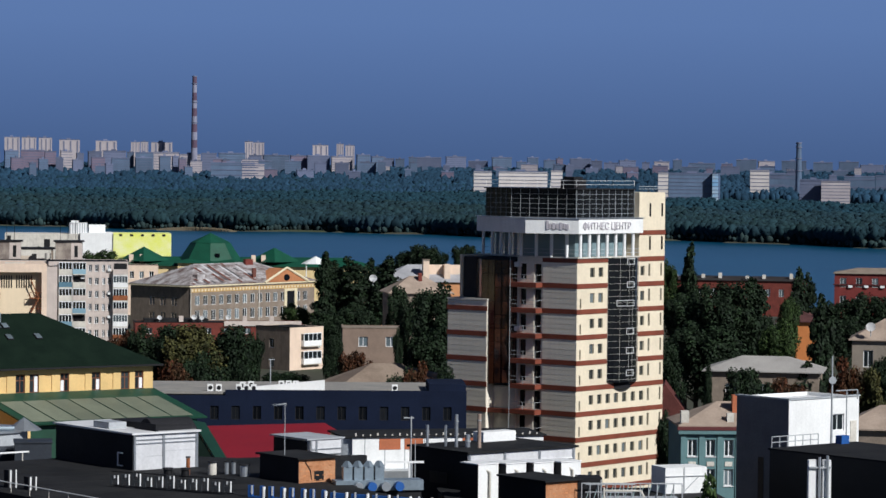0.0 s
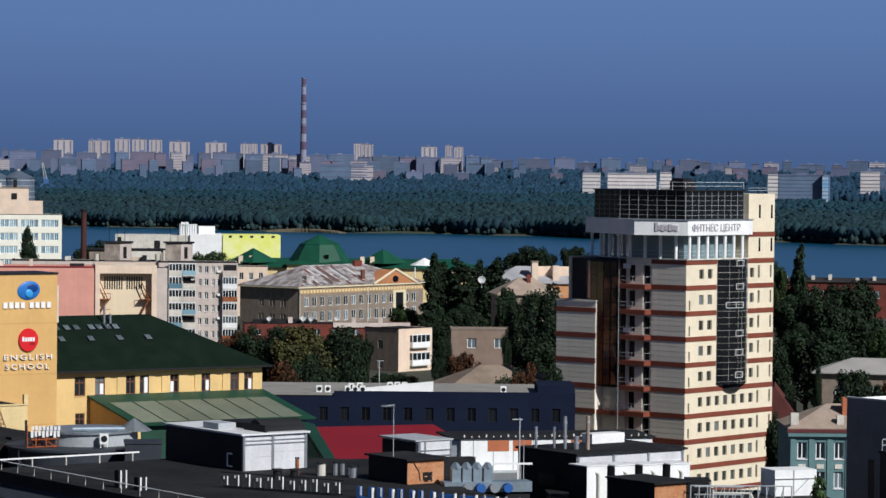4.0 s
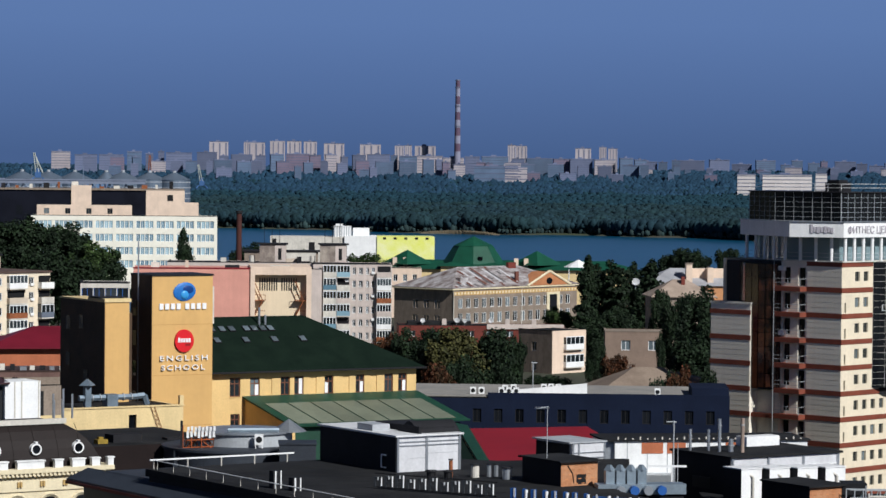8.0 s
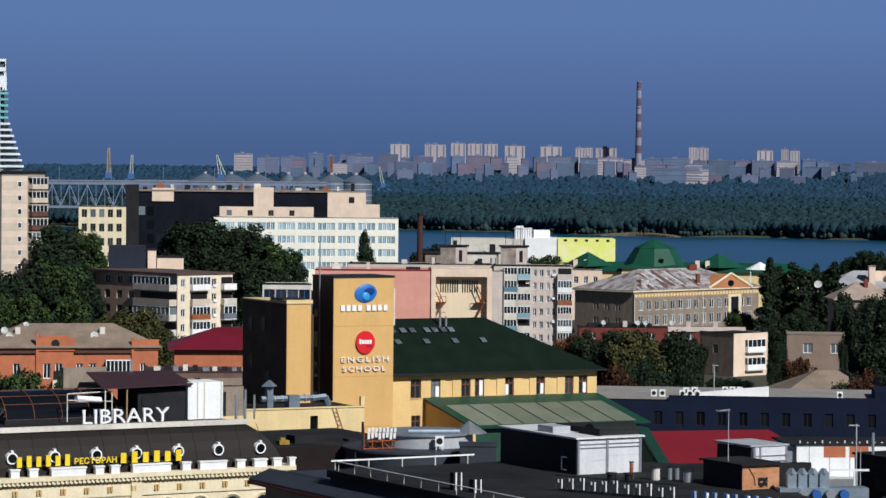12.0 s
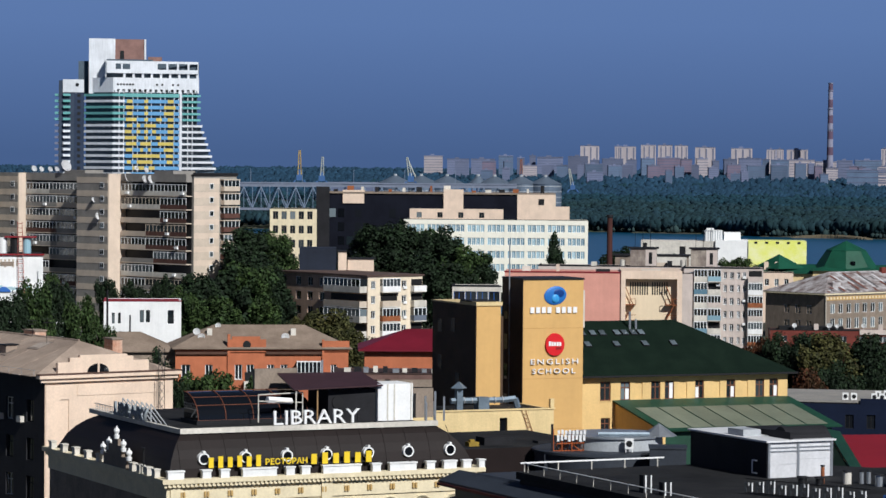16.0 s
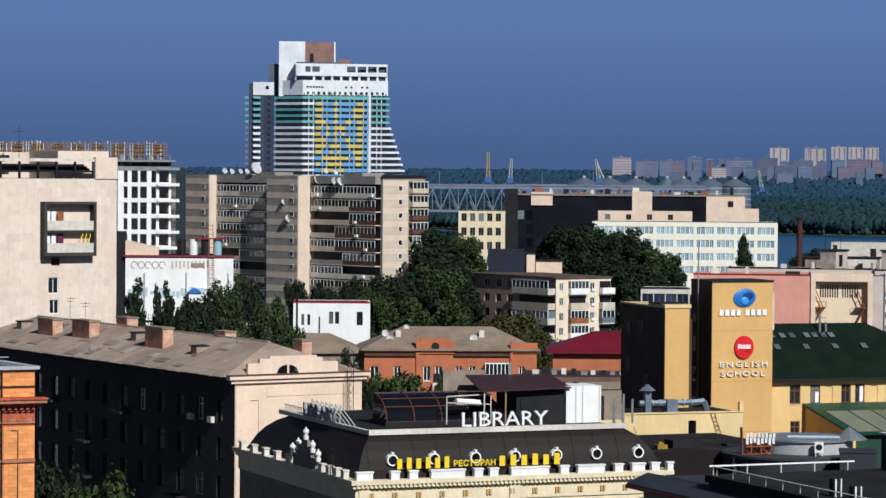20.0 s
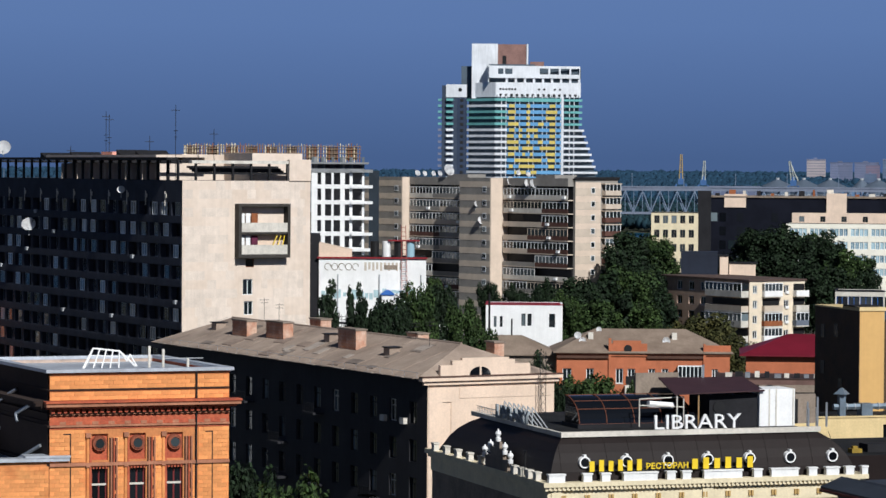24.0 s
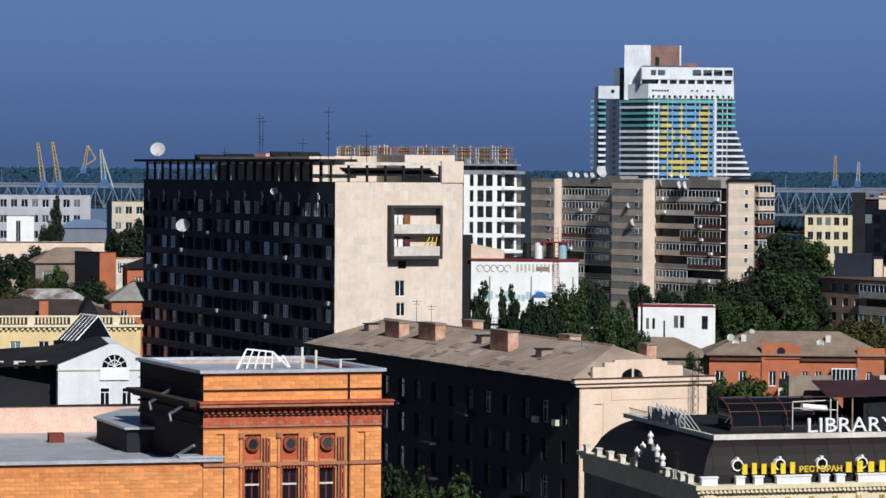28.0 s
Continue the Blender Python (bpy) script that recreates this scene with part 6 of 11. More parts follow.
# ---- the unfinished riverside hotel ----
def build_hotel():
    x0, y0 = -478.0, 1421.5
    ob = thing("riverside_hotel", x0, y0, 0, 18.6, "tall unfinished white hotel with balconies and a painted mural", "hotel")
    base = -14.0
    white = mat("hotel_white", (0.74, 0.76, 0.79), 0.8, 0.22, 0.08, streak=0.25, bump=0)
    core = mat("hotel_shell", (0.085, 0.115, 0.145), 0.9, 0.3, 0.1, bump=0)
    teal = mat("green_netting", (0.15, 0.41, 0.40), 0.8, 0.25, 0.1, bump=0)
    blue = mat("mural_blue", (0.13, 0.33, 0.56), 0.8, 0.15, 0.2, bump=0)
    yell = mat("mural_yellow", (0.62, 0.49, 0.13), 0.8, 0.2, 0.2, bump=0)
    brick = mat("raw_brick", (0.30, 0.17, 0.145), 0.9, 0.35, 0.15, bump=0)
    plan = [(-13.6, 12.4), (0, 0.7), (42.4, 7.6), (42.4, 26), (-13.6, 26)]
    part("core", prism(bmesh.new(), plan, base, 80.6), core, ob)
    yellow = {1: ((6.9, 9.8), (15.7, 17.6), (27.4, 30.4)), 2: ((6.4, 10.3), (15.7, 17.6), (25.5, 31.4)), 3: ((6.9, 9.8), (15.7, 17.6), (25.5, 30.4)), 4: ((6.4, 11.8), (15.7, 17.6), (21.6, 24.5), (27.4, 30.4)),
              5: ((6.9, 9.8), (11.8, 13.7), (15.7, 21.6), (27.4, 30.4)), 6: ((5.9, 9.3), (11.8, 13.7), (15.7, 17.6), (19.6, 21.6), (27.4, 30.4)), 7: ((5.9, 11.8), (15.7, 17.6), (21.6, 24.0), (27.4, 30.4)),
              8: ((6.4, 11.8), (13.7, 19.1), (22.5, 30.4)), 9: ((6.4, 9.8), (13.7, 15.2), (17.6, 19.1), (25.5, 30.4)), 10: ((9.8, 23.5), (26.5, 30.4)), 11: ((7.0, 9.0), (12.0, 20.0), (27, 30)), 12: ((9.8, 15.7), (18, 21))}
    slope = 7.0 / 43.5
    up = Vector((0, 0, 1))

    def strip(name, xa, xb, z0, z1, material, out):
        ya, yb = xa * slope, xb * slope
        return part(name, poly(bmesh.new(), [(xa, ya - out, z0), (xb, yb - out, z0), (xb, yb + 1.0, z0), (xa, ya + 1.0, z0), (xa, ya - out, z1), (xb, yb - out, z1), (xb, yb + 1.0, z1), (xa, ya + 1.0, z1)],
                               [(3, 2, 1, 0), (4, 5, 6, 7), (0, 1, 5, 4), (1, 2, 6, 5), (2, 3, 7, 6), (3, 0, 4, 7)]), material, ob)

    for k in range(30):
        z = 78.6 - k * 3.05
        if z < base + 3:
            break
        tone = teal if k in (0, 2, 3, 4) else white
        strip("balcony", -0.3, 5.8, z, z + 1.25, tone, 1.3)
        strip("balcony", 5.8, 33.3, z - 0.3, z + 1.45, teal if k == 0 else (blue if k < 14 else white), 1.3)
        over = 0.0 if k < 5 else (k - 4) * 1.0
        strip("balcony", 34.7, 44.0 + over, z, z + 1.1, teal if k < 5 else white, 1.3)
        if k >= 5:
            part("terrace", boxes((42.4, 8, z - 1.9, 43.2 + over, 24, z + 0.1)), core, ob)
        # the wing that turns away
        a, b = Vector((-14.4, 12.6, 0)), Vector((-0.4, -0.6, 0))
        n = Vector((-0.68, -0.73, 0)) * 1.3
        part("balcony", poly(bmesh.new(), [a + n * 0.6 + up * z, b + n * 0.2 + up * z, b - n + up * z, a - n + up * z, a + n * 0.6 + up * (z + 1.25), b + n * 0.2 + up * (z + 1.25), b - n + up * (z + 1.25), a - n + up * (z + 1.25)],
                             [(3, 2, 1, 0), (4, 5, 6, 7), (0, 1, 5, 4), (1, 2, 6, 5), (2, 3, 7, 6), (3, 0, 4, 7)]), tone, ob)
        for xa, xb in yellow.get(k, ()):
            strip("mural_piece", xa, xb, z - 0.26, z + 1.41, yell, 1.36)
        if z > 30:
            for tone2, odd in ((white, 0), (core, 1)):
                rows = [(0.6 + j * 2.3, (0.6 + j * 2.3) * slope - 0.9, z + 1.25, 0.95 + j * 2.3, (0.6 + j * 2.3) * slope + 0.8, z + 3.05) for j in range(19) if (j % 3 == 0) == bool(odd)]
                part("cross_walls", boxes(*rows), tone2, ob)["kind"] = "stuff"
    part("party_wall", boxes((33.4, 4.0, base, 34.6, 9.0, 80.6)), white, ob)
    # white storeys above
    part("upper_wall", poly(bmesh.new(), [(-12, 10.5, 80.6), (0, -0.4, 80.6), (43.2, 6.6, 80.6), (43.2, 24, 80.6), (-12, 24, 80.6), (-12, 10.5, 88.0), (0, -0.4, 88.0), (43.2, 6.6, 88.0), (43.2, 24, 88.0), (-12, 24, 88.0)],
                            [(0, 1, 6, 5), (1, 2, 7, 6), (2, 3, 8, 7), (3, 4, 9, 8), (4, 0, 5, 9), (5, 6, 7, 8, 9), (4, 3, 2, 1, 0)]), white, ob)
    for k in range(15):
        x = 2.0 + k * 2.7
        part("window", boxes((x, x * slope - 0.5, 80.9, x + 1.3, x * slope, 82.2)), BLACK, ob)
    for x in (2.4, 3.9, 5.4, 6.9, 8.4, 9.9, 22, 24.6, 30, 32.6):
        part("porthole", cyl(bmesh.new(), 0, 0, 0, 0.2, 0.55, 0.55, 10), BLACK, ob, m=pose(x, x * slope - 0.42, 84.6, 90, 0, 10))
    part("lower_recess", poly(bmesh.new(), [(-3, 2.6, 88), (43, 8.2, 88), (43, 24, 88), (-3, 24, 88), (-3, 2.6, 90.2), (43, 8.2, 90.2), (43, 24, 90.2), (-3, 24, 90.2)], [(3, 2, 1, 0), (4, 5, 6, 7), (0, 1, 5, 4), (1, 2, 6, 5), (2, 3, 7, 6), (3, 0, 4, 7)]), core, ob)
    for k in range(9):
        x = 5 + k * 4.6
        part("pier", boxes((x, x * slope + 0.3, 88, x + 1.2, x * slope + 1.4, 90.2)), white, ob)
    holes = [(1.2, 4.0, 92.2, 95.0), (4.8, 8.6, 92.2, 95.0), (22.5, 27.0, 92.2, 95.2), (28.0, 32.4, 92.2, 95.2), (33.4, 37.8, 92.2, 95.2), (38.8, 43.0, 92.2, 95.2)]
    part("crown", boxes((-3.5, 8, 90.2, 20, 24, 97.4), (20, 8, 90.2, 43.2, 24, 96.0)), core, ob)
    fw = facade(ob, "R", -3.4, 43.4, 90.2, 96.4, holes, white, deep=0.8, name="crown_front")
    fw.matrix_basis = pose(0, -0.35, 0, 0, 0, math.degrees(math.atan(slope)))
    part("crown_side", boxes((-3.9, 0, 88, -3.4, 20, 97)), white, ob)
    # lift tower, half white and half bare brick
    part("lift_tower", boxes((-12.2, 9, 80, 1.0, 22, 107.8)), white, ob)
    part("lift_tower_brick", boxes((1.02, 10, 96, 16.2, 22, 107.6)), brick, ob)
    part("open_frame", boxes((3.4, 9.8, 97.5, 5.4, 9.99, 101.8)), BLACK, ob)
    part("white_pier", boxes((15.6, 9.5, 97, 16.5, 12, 107.7)), white, ob)
    part("roof_hut", boxes((17.5, 10, 96, 24.5, 18, 98.8)), brick, ob)
    part("stair_tower_core", boxes((-17.5, 14, 80, -12.3, 24, 96.5)), core, ob)
    # the lower wing beside it
    # wing coloured navy for the shade it stands in
    part("wing_core", boxes((-27.2, 9.0, base, -14.6, 26, 86.5)), mat("wing_shade_navy", (0.045, 0.062, 0.095), 0.9, 0.25, 0.1, bump=0), ob)
    part("wing_front", boxes((-25.2, 8.6, 80.5, -14.6, 8.99, 87.0)), white, ob)
    # main tower's shadow on the wing, painted as a dark blue strip
    part("wing_stripe", boxes((-19.4, 8.7, base, -14.6, 8.98, 80.5)), mat("wing_shadow_blue", (0.03, 0.045, 0.08), 0.9, 0.2, 0.1, bump=0), ob)
    for k in range(30):
        z = 78.6 - k * 3.05
        if z < base + 3:
            break
        part("wing_balcony", boxes((-25.0, 7.4, z, -21.4, 9.0, z + 1.2)), teal if k < 5 else white, ob)
        part("side_balcony", boxes((-29.2, 9.5, z, -27.2, 20, z + 1.2)), FAR_GREY if k > 4 else teal, ob)
        part("window", boxes((-17.9, 8.5, z - 0.3, -16.3, 8.71, z + 1.1)), BLACK, ob)
    part("round_window", cyl(bmesh.new(), 0, 0, 0, 0.2, 0.9, 0.9, 16), BLACK, ob, m=pose(-18, 8.6, 84.3, 90, 0, 0))


# ---- the striped nine-storey block ----
def build_striped():
    ob = thing("striped_apartment_block", -177.2, 578.5, 0, 58, "nine storey block with striped stair bays and glazed balconies", "apartment block")
    L, W, top = 67.0, 11.6, 42.2
    st = 2.78
    pale = mat("pale_side_panel", (0.66, 0.535, 0.43), 0.85, 0.12, 0.4, streak=0.08)
    part("body", boxes((0.0, 0.0, 5, W, L, top - 0.3)), GREYSTRIPE, ob)
    part("roof", boxes((-0.2, -0.2, top - 0.3, W + 0.2, L + 0.2, top)), TAR, ob)
    rng = random.Random(12)
    # projecting bays: (from, to, depth)
    for y0, y1, dep in ((21.6, 32.0, 4.6), (53.4, 67.0, 3.4)):
        part("bay_side", boxes((-dep, y0 - 0.02, 5, 0, y0 + 0.3, top)), pale, ob, "pale bay side wall")
        part("bay_body", boxes((-dep, y0 + 0.3, 5, 0, y1, top)), GREYSTRIPE, ob)
        for r in range(13):
            z = top - 2.0 - r * st
            part("tan_panel", boxes((-dep - 0.04, y0 + 0.31, z, -dep - 0.002, y1, z + 1.25)), TAN, ob)
            if r < 12:
                w = part("window", boxes((-dep - 0.08, y0 + 1.4, z - 1.0, -dep - 0.041, y0 + 2.7, z + 0.2)), LETTER, ob)
                part("pane", boxes((-dep - 0.1, y0 + 1.55, z - 0.85, -dep - 0.081, y0 + 2.0, z + 0.05), (-dep - 0.1, y0 + 2.1, z - 0.85, -dep - 0.081, y0 + 2.55, z + 0.05)), GLASS, w)
    # balcony stacks on the long front
    for y0, y1 in ((0.6, 21.3), (32.3, 53.2)):
        for r in range(12):
            z = top - 3.6 - r * st
            part("balcony_slab", boxes((-1.5, y0, z - 0.95, -0.01, y1, z - 0.75)), TAN, ob)
            cuts = [y0, y0 + (y1 - y0) * rng.choice((0.4, 0.5, 0.62)), y1]
            for a, b in zip(cuts[:-1], cuts[1:]):
                tone = rng.choice((TAN, GREYSTRIPE, OFFWHITE, TAN, mat("rust_panel", (0.12, 0.055, 0.042), 0.8, 0.3, 0.6)))
                bal = part("balcony", boxes((-1.5, a + 0.05, z - 0.75, -1.42, b - 0.05, z + 0.15)), tone, ob)
                kind = rng.random()
                if kind < 0.72:
                    n = max(3, int((b - a) / 1.1))
                    part("window_glass", boxes((-1.46, a + 0.08, z + 0.16, -1.44, b - 0.08, z + 1.45)), GLASS, bal)
                    white = rng.random() < 0.75
                    bars = [(-1.5, a + 0.06 + (b - a - 0.2) * j / n, z + 0.15, -1.4, a + 0.16 + (b - a - 0.2) * j / n, z + 1.45) for j in range(n + 1)]
                    part("window_frame", boxes(*bars, (-1.5, a + 0.05, z + 1.45, -1.4, b - 0.05, z + 1.58)), LETTER if white else TAN, bal)
                else:
                    # black plate for the shade inside an open balcony
                    part("recess", boxes((-0.3, a + 0.1, z + 0.2, -0.02, b - 0.1, z + 1.7)), BLACK, bal)
                if rng.random() < 0.5:
                    yy = rng.uniform(a + 0.5, b - 1.5)
                    part("air_conditioner", boxes((-1.95, yy, z - 0.55, -1.52, yy + 0.85, z + 0.0)), WHITE, bal)
        # dark sheet behind the balconies stands for their shade
        part("dark_back", boxes((-0.05, y0, 8, -0.005, y1, top - 1.2)), DARK, ob)
        part("top_panel", boxes((-1.5, y0, top - 1.6, -0.01, y1, top + 0.05)), GREYSTRIPE, ob)
    # end wall, stripes coloured lighter than the long front's for its light
    for r in range(13):
        z = top - 2.0 - r * st
        part("tan_panel", boxes((0.0, -0.05, z, 6.9, -0.002, z + 1.25)), pale, ob)
        part("pale_panel", boxes((0.0, -0.04, z - 1.5, 6.9, -0.003, z - 0.02)), TAN, ob)
        w = part("window", boxes((4.2, -0.1, z - 1.0, 5.3, -0.051, z + 0.2)), LETTER, ob)
        part("pane", boxes((4.32, -0.12, z - 0.88, 5.18, -0.101, z + 0.08)), GLASS, w)
        bal = part("balcony", boxes((7.2, -1.2, z - 1.4, 11.5, -0.01, z - 0.4)), rng.choice((TAN, LETTER, mat("rust_panel", (0.12, 0.055, 0.042)), OFFWHITE)), ob)
        part("window_glass", boxes((7.3, -1.1, z - 0.4, 11.4, -1.06, z + 0.8)), GLASS, bal)
        part("window_frame", boxes(*[(7.25 + j * 1.02, -1.18, z - 0.4, 7.35 + j * 1.02, -1.02, z + 0.85) for j in range(5)]), LETTER, bal)
        part("floor_slab", boxes((7.0, -1.25, z + 0.85, 11.6, -0.01, z + 1.05)), TAN, bal)
    part("roof_hut", boxes((3, 10, top, 9, 16, top + 0.7)), GREYSTRIPE, ob)
    part("roof_hut", boxes((4, 40, top, 9, 47, top + 0.7)), GREYSTRIPE, ob)
    part("roof_edge", boxes((-0.2, -0.3, top, W + 0.2, 0.1, top + 0.35)), DARK, ob)
    X = Matrix.Translation((-177.2, 578.5, 0)) @ Matrix.Rotation(radians(58), 4, "Z")
    for x, y, z, r in ((-1.0, 40.5, top, 1.3), (-0.6, 44, top, 0.6), (0, 47, top, 0.6), (-0.4, 49.5, top, 0.6), (-0.5, 52, top, 0.7), (-0.8, 19.8, top - 2.2, 1.2), (-0.5, 17.8, top + 0.3, 0.6), (-1.7, 13.4, top - 2.3, 0.95), (-1.7, 11.6, top - 2.3, 0.95), (-0.5, 14.6, top, 0.6),
                       (-4.75, 26.4, top - 6.3, 0.6), (-4.75, 24.9, top - 10.0, 0.85)):
        p = X @ Vector((x, y, z - 0.2))
        dish(p.x, p.y, p.z, r, 58)


# ---- the concrete frame under construction ----
def build_frame():
    ob = thing("unfinished_block", -241.1, 592.9, 0, 21.5, "white concrete frame of an unfinished block with open storeys", "building")
    a, b, st = 11.4, 14.0, 3.4
    z0, levels = 6.0, 12
    col = mesh_of("column", boxes((0, 0, 0, 0.5, 0.5, st - 0.9)))
    col.materials.append(WHITE)
    bare = mat("bare_concrete", (0.26, 0.27, 0.28), 0.9, 0.3, 0.5)
    raw_col = col.copy()
    raw_col.materials.clear()
    raw_col.materials.append(mat("grey_green_concrete", (0.13, 0.15, 0.16), 0.9, 0.3, 0.6))
    part("lower_core", boxes((0.4, 3.5, z0, a - 0.5, b, 45)), mat("bare_core", (0.14, 0.14, 0.15), 0.9, 0.3, 0.4), ob)
    for r in range(levels):
        z = z0 - 0.4 + r * st
        if z > 44.5:
            break
        raw = z + st > 44.0
        part("slab", boxes((0, 0, z, a, b, z + 0.9)), WHITE if not raw else bare, ob)
        part("landing", boxes((8.6, -0.9, z + 0.1, a + 1.8, 0, z + 0.75)), WHITE if not raw else bare, ob)
        for x in (0.0, 2.1, 4.3, 6.2, 8.2, 10.9):
            part("column", raw_col if raw else col, None, ob, m=pose(x, 0.0, z + 0.9))
        for x, w in ((0.5, 0.8), (2.6, 0.35), (6.7, 0.5), (8.7, 0.15)):
            part("infill", boxes((x, 0.1, z + 0.9, x + w, 0.35, z + st)), WHITE if not raw else bare, ob)
        for y in (4.5, 9, 13.5):
            part("column", col, None, ob, m=pose(0.0, y, z + 0.9))
    part("top_slab", boxes((-0.8, -1.2, 44.9, a + 0.9, b + 1, 45.3)), bare, ob)
    part("screen", boxes((a + 1.0, 2.0, 20, a + 3.2, 2.3, 43.5)), mat("dark_screen", (0.018, 0.028, 0.040), 0.8, 0.3, 0.5), ob)
    # props and formwork of the next storey
    form = thing("formwork", -241.1, 592.9, 45.3, 21.5, "rusty steel props and timber formwork on the top storey", "scaffold")
    rng = random.Random(3)
    for k in range(64):
        x = -27.5 + k * 0.60
        for y in (0.5, 4.0):
            h = 3.6 + rng.uniform(-0.3, 0.5)
            part("prop", boxes((x, y, 0 if x > -1 else -1.5, x + 0.16, y + 0.16, h)), (ORANGE_RUST, mat("grey_prop", (0.25, 0.20, 0.16), 0.8, 0.3, 1.0), SAND)[rng.randrange(3)], form)
    for z in (0.9, 1.8, 2.7, 3.3):
        for k in range(6):
            part("ledger", boxes((-27.5 + k * 6.4, 0.3, z, -21.3 + k * 6.4, 0.48, z + 0.14)), mat("old_timber", (0.24, 0.165, 0.11), 0.9, 0.3, 1.0), form)
    part("deck", boxes((-28, 0, -1.7, 0, 8, -1.5)), RAW, form)
    part("deck_wall", boxes((-28, 1, -8, -0.5, 8, -1.7)), RAW, form)
    for k in range(9):
        part("panel", boxes((-27 + k * 4.3, 0.6, 0.4, -24.6 + k * 4.3, 0.7, 3.2)), mat("formwork_brown", (0.15, 0.098, 0.07), 0.9, 0.4, 1.0), form)


# ---- the orange face-brick palace ----
def brick_field(parent, rects, w=0.6, h=0.25, joint=0.012, limit=300, material=None):
    """Courses of face bricks over rectangles (s0, s1, z0, z1) of the front; the first are objects, the rest one joined part."""
    material = material or GLAZED
    me = mesh_of("brick", boxes((joint / 2, -0.03, joint / 2, w - joint / 2, 0.01, h - joint / 2)))
    me.materials.append(material)
    count = 0
    rest = bmesh.new()
    rng = random.Random(7)
    for s0, s1, z0, z1 in rects:
        for r in range(int(round((z1 - z0) / h))):
            s = s0 - (w / 2 if r % 2 else 0)
            while s < s1 - 0.02:
                a, b = max(s, s0), min(s + w, s1)
                z = z0 + r * h
                dep = rng.uniform(0.0, 0.012)
                if abs(b - a - w) < 1e-3 and count < limit:
                    part("brick", me, None, parent, m=pose(a, -dep, z))
                    count += 1
                else:
                    box(rest, a + joint / 2, -0.03 - dep, z + joint / 2, b - joint / 2, 0.01, z + h - joint / 2)
                s += w
    ob = part("bricks", rest, material, parent)
    ob["kind"] = "stuff"


def rake(bm, k=0.12):
    """Lean a side outwards, shaped to fit the camera's view."""
    for v in bm.verts:
        v.co.x -= k * max(0.0, v.co.y)
    return bm


def build_palace():
    ob = thing("brick_palace", -82.1, 160.2, 0.24, 39, "ornate orange face brick building with red terracotta mouldings", "building")
    A, B = 11.2, 12.6
    terra = mat("terracotta_trim", (0.50, 0.12, 0.055), 0.8, 0.35, 0.9, second=(0.36, 0.075, 0.04), streak=0.25)
    pale = mat("weathered_ledge", (0.44, 0.19, 0.11), 0.85, 0.3, 0.8, streak=0.2)
    back = mat("brick_mortar", (0.56, 0.215, 0.08), 0.9, 0.25, 1.0)
    # near black brick colour that stands for shade
    dark = mat("shaded_brick", (0.035, 0.022, 0.018), 0.95, 0.3, 0.5)
    bays = ((2.6, 3.6), (4.95, 5.95), (7.28, 8.28))
    wins = [(a, b, 21.6, 25.55) for a, b in bays]
    ocul = [(a + 0.0, b + 0.0, 25.95, 27.55) for a, b in bays]
    facade(ob, "R", 0, A, -1, 31.3, wins + ocul, back, deep=0.35)
    for s0, s1, z0, z1 in wins:
        w = window(ob, "R", (s0, s1, z0, z1), mat("red_window_frame", (0.16, 0.018, 0.018), 0.6, 0.2, 1.0), DARK_GLASS, deep=0.28, cols=2, bars=(0.72,), fw=0.1)
        part("transom", boxes((0.05, -0.04, (z1 - z0) * 0.72 - 0.06, s1 - s0 - 0.05, 0.02, (z1 - z0) * 0.72 + 0.06)), OFFWHITE, w)
        part("curtain", boxes((0.1, 0.1, 0.1, s1 - s0 - 0.1, 0.14, (z1 - z0) * 0.68)), mat("red_curtain", (0.20, 0.01, 0.02), 0.8, 0.3, 2.0), w)
        lint = part("lintel", boxes((s0 - 0.05, -0.06, z1, s1 + 0.05, 0.0, z1 + 0.22)), terra, ob)
        for k in range(5):
            part("tooth", boxes((s0 + 0.05 + k * 0.2, -0.1, z1 - 0.12, s0 + 0.15 + k * 0.2, -0.002, z1)), terra, lint)
    for s0, s1, z0, z1 in ocul:
        c = (s0 + s1) / 2
        part("panel", boxes((s0, 0.2, z0, s1, 0.3, z1)), terra, ob)
        rim = part("round_window", cyl(bmesh.new(), 0, 0, 0, 0.28, 0.5, 0.44, 24), mat("dark_terracotta", (0.27, 0.075, 0.04), 0.8, 0.3, 1.0), ob, "round terracotta window surround", m=pose(c, 0.2, 26.95, 90, 0, 0))
        part("pane", cyl(bmesh.new(), 0, 0, 0.28, 0.3, 0.28, 0.28, 20), GLASS, rim)
        part("inner_rim", cyl(bmesh.new(), 0, 0, 0.2, 0.34, 0.36, 0.33, 24, False), pale, rim)
    part("frieze_strip", boxes((0.02, -0.03, 27.86, A - 0.02, -0.004, 27.99)), terra, ob)
    for k in range(22):
        part("frieze_tile", boxes((0.12 + k * 0.5, -0.075, 28.14, 0.50 + k * 0.5, -0.051, 28.33)), pale if k % 2 else terra, ob)
    # clustered colonnettes beside each bay, with dark strips painted in for the shadows between them
    for a, b in bays:
        for k in range(3):
            part("colonnette", cyl(bmesh.new(), b + 0.20 + k * 0.17, -0.10, 20, 27.3, 0.055, 0.055, 8), terra if k % 2 else pale, ob)
            part("colonnette_gap", boxes((b + 0.09 + k * 0.17, -0.036, 20, b + 0.14 + k * 0.17, -0.012, 27.3)), dark, ob)
        part("jamb", boxes((a - 0.14, -0.06, 20, a - 0.02, -0.005, 27.3)), terra, ob)
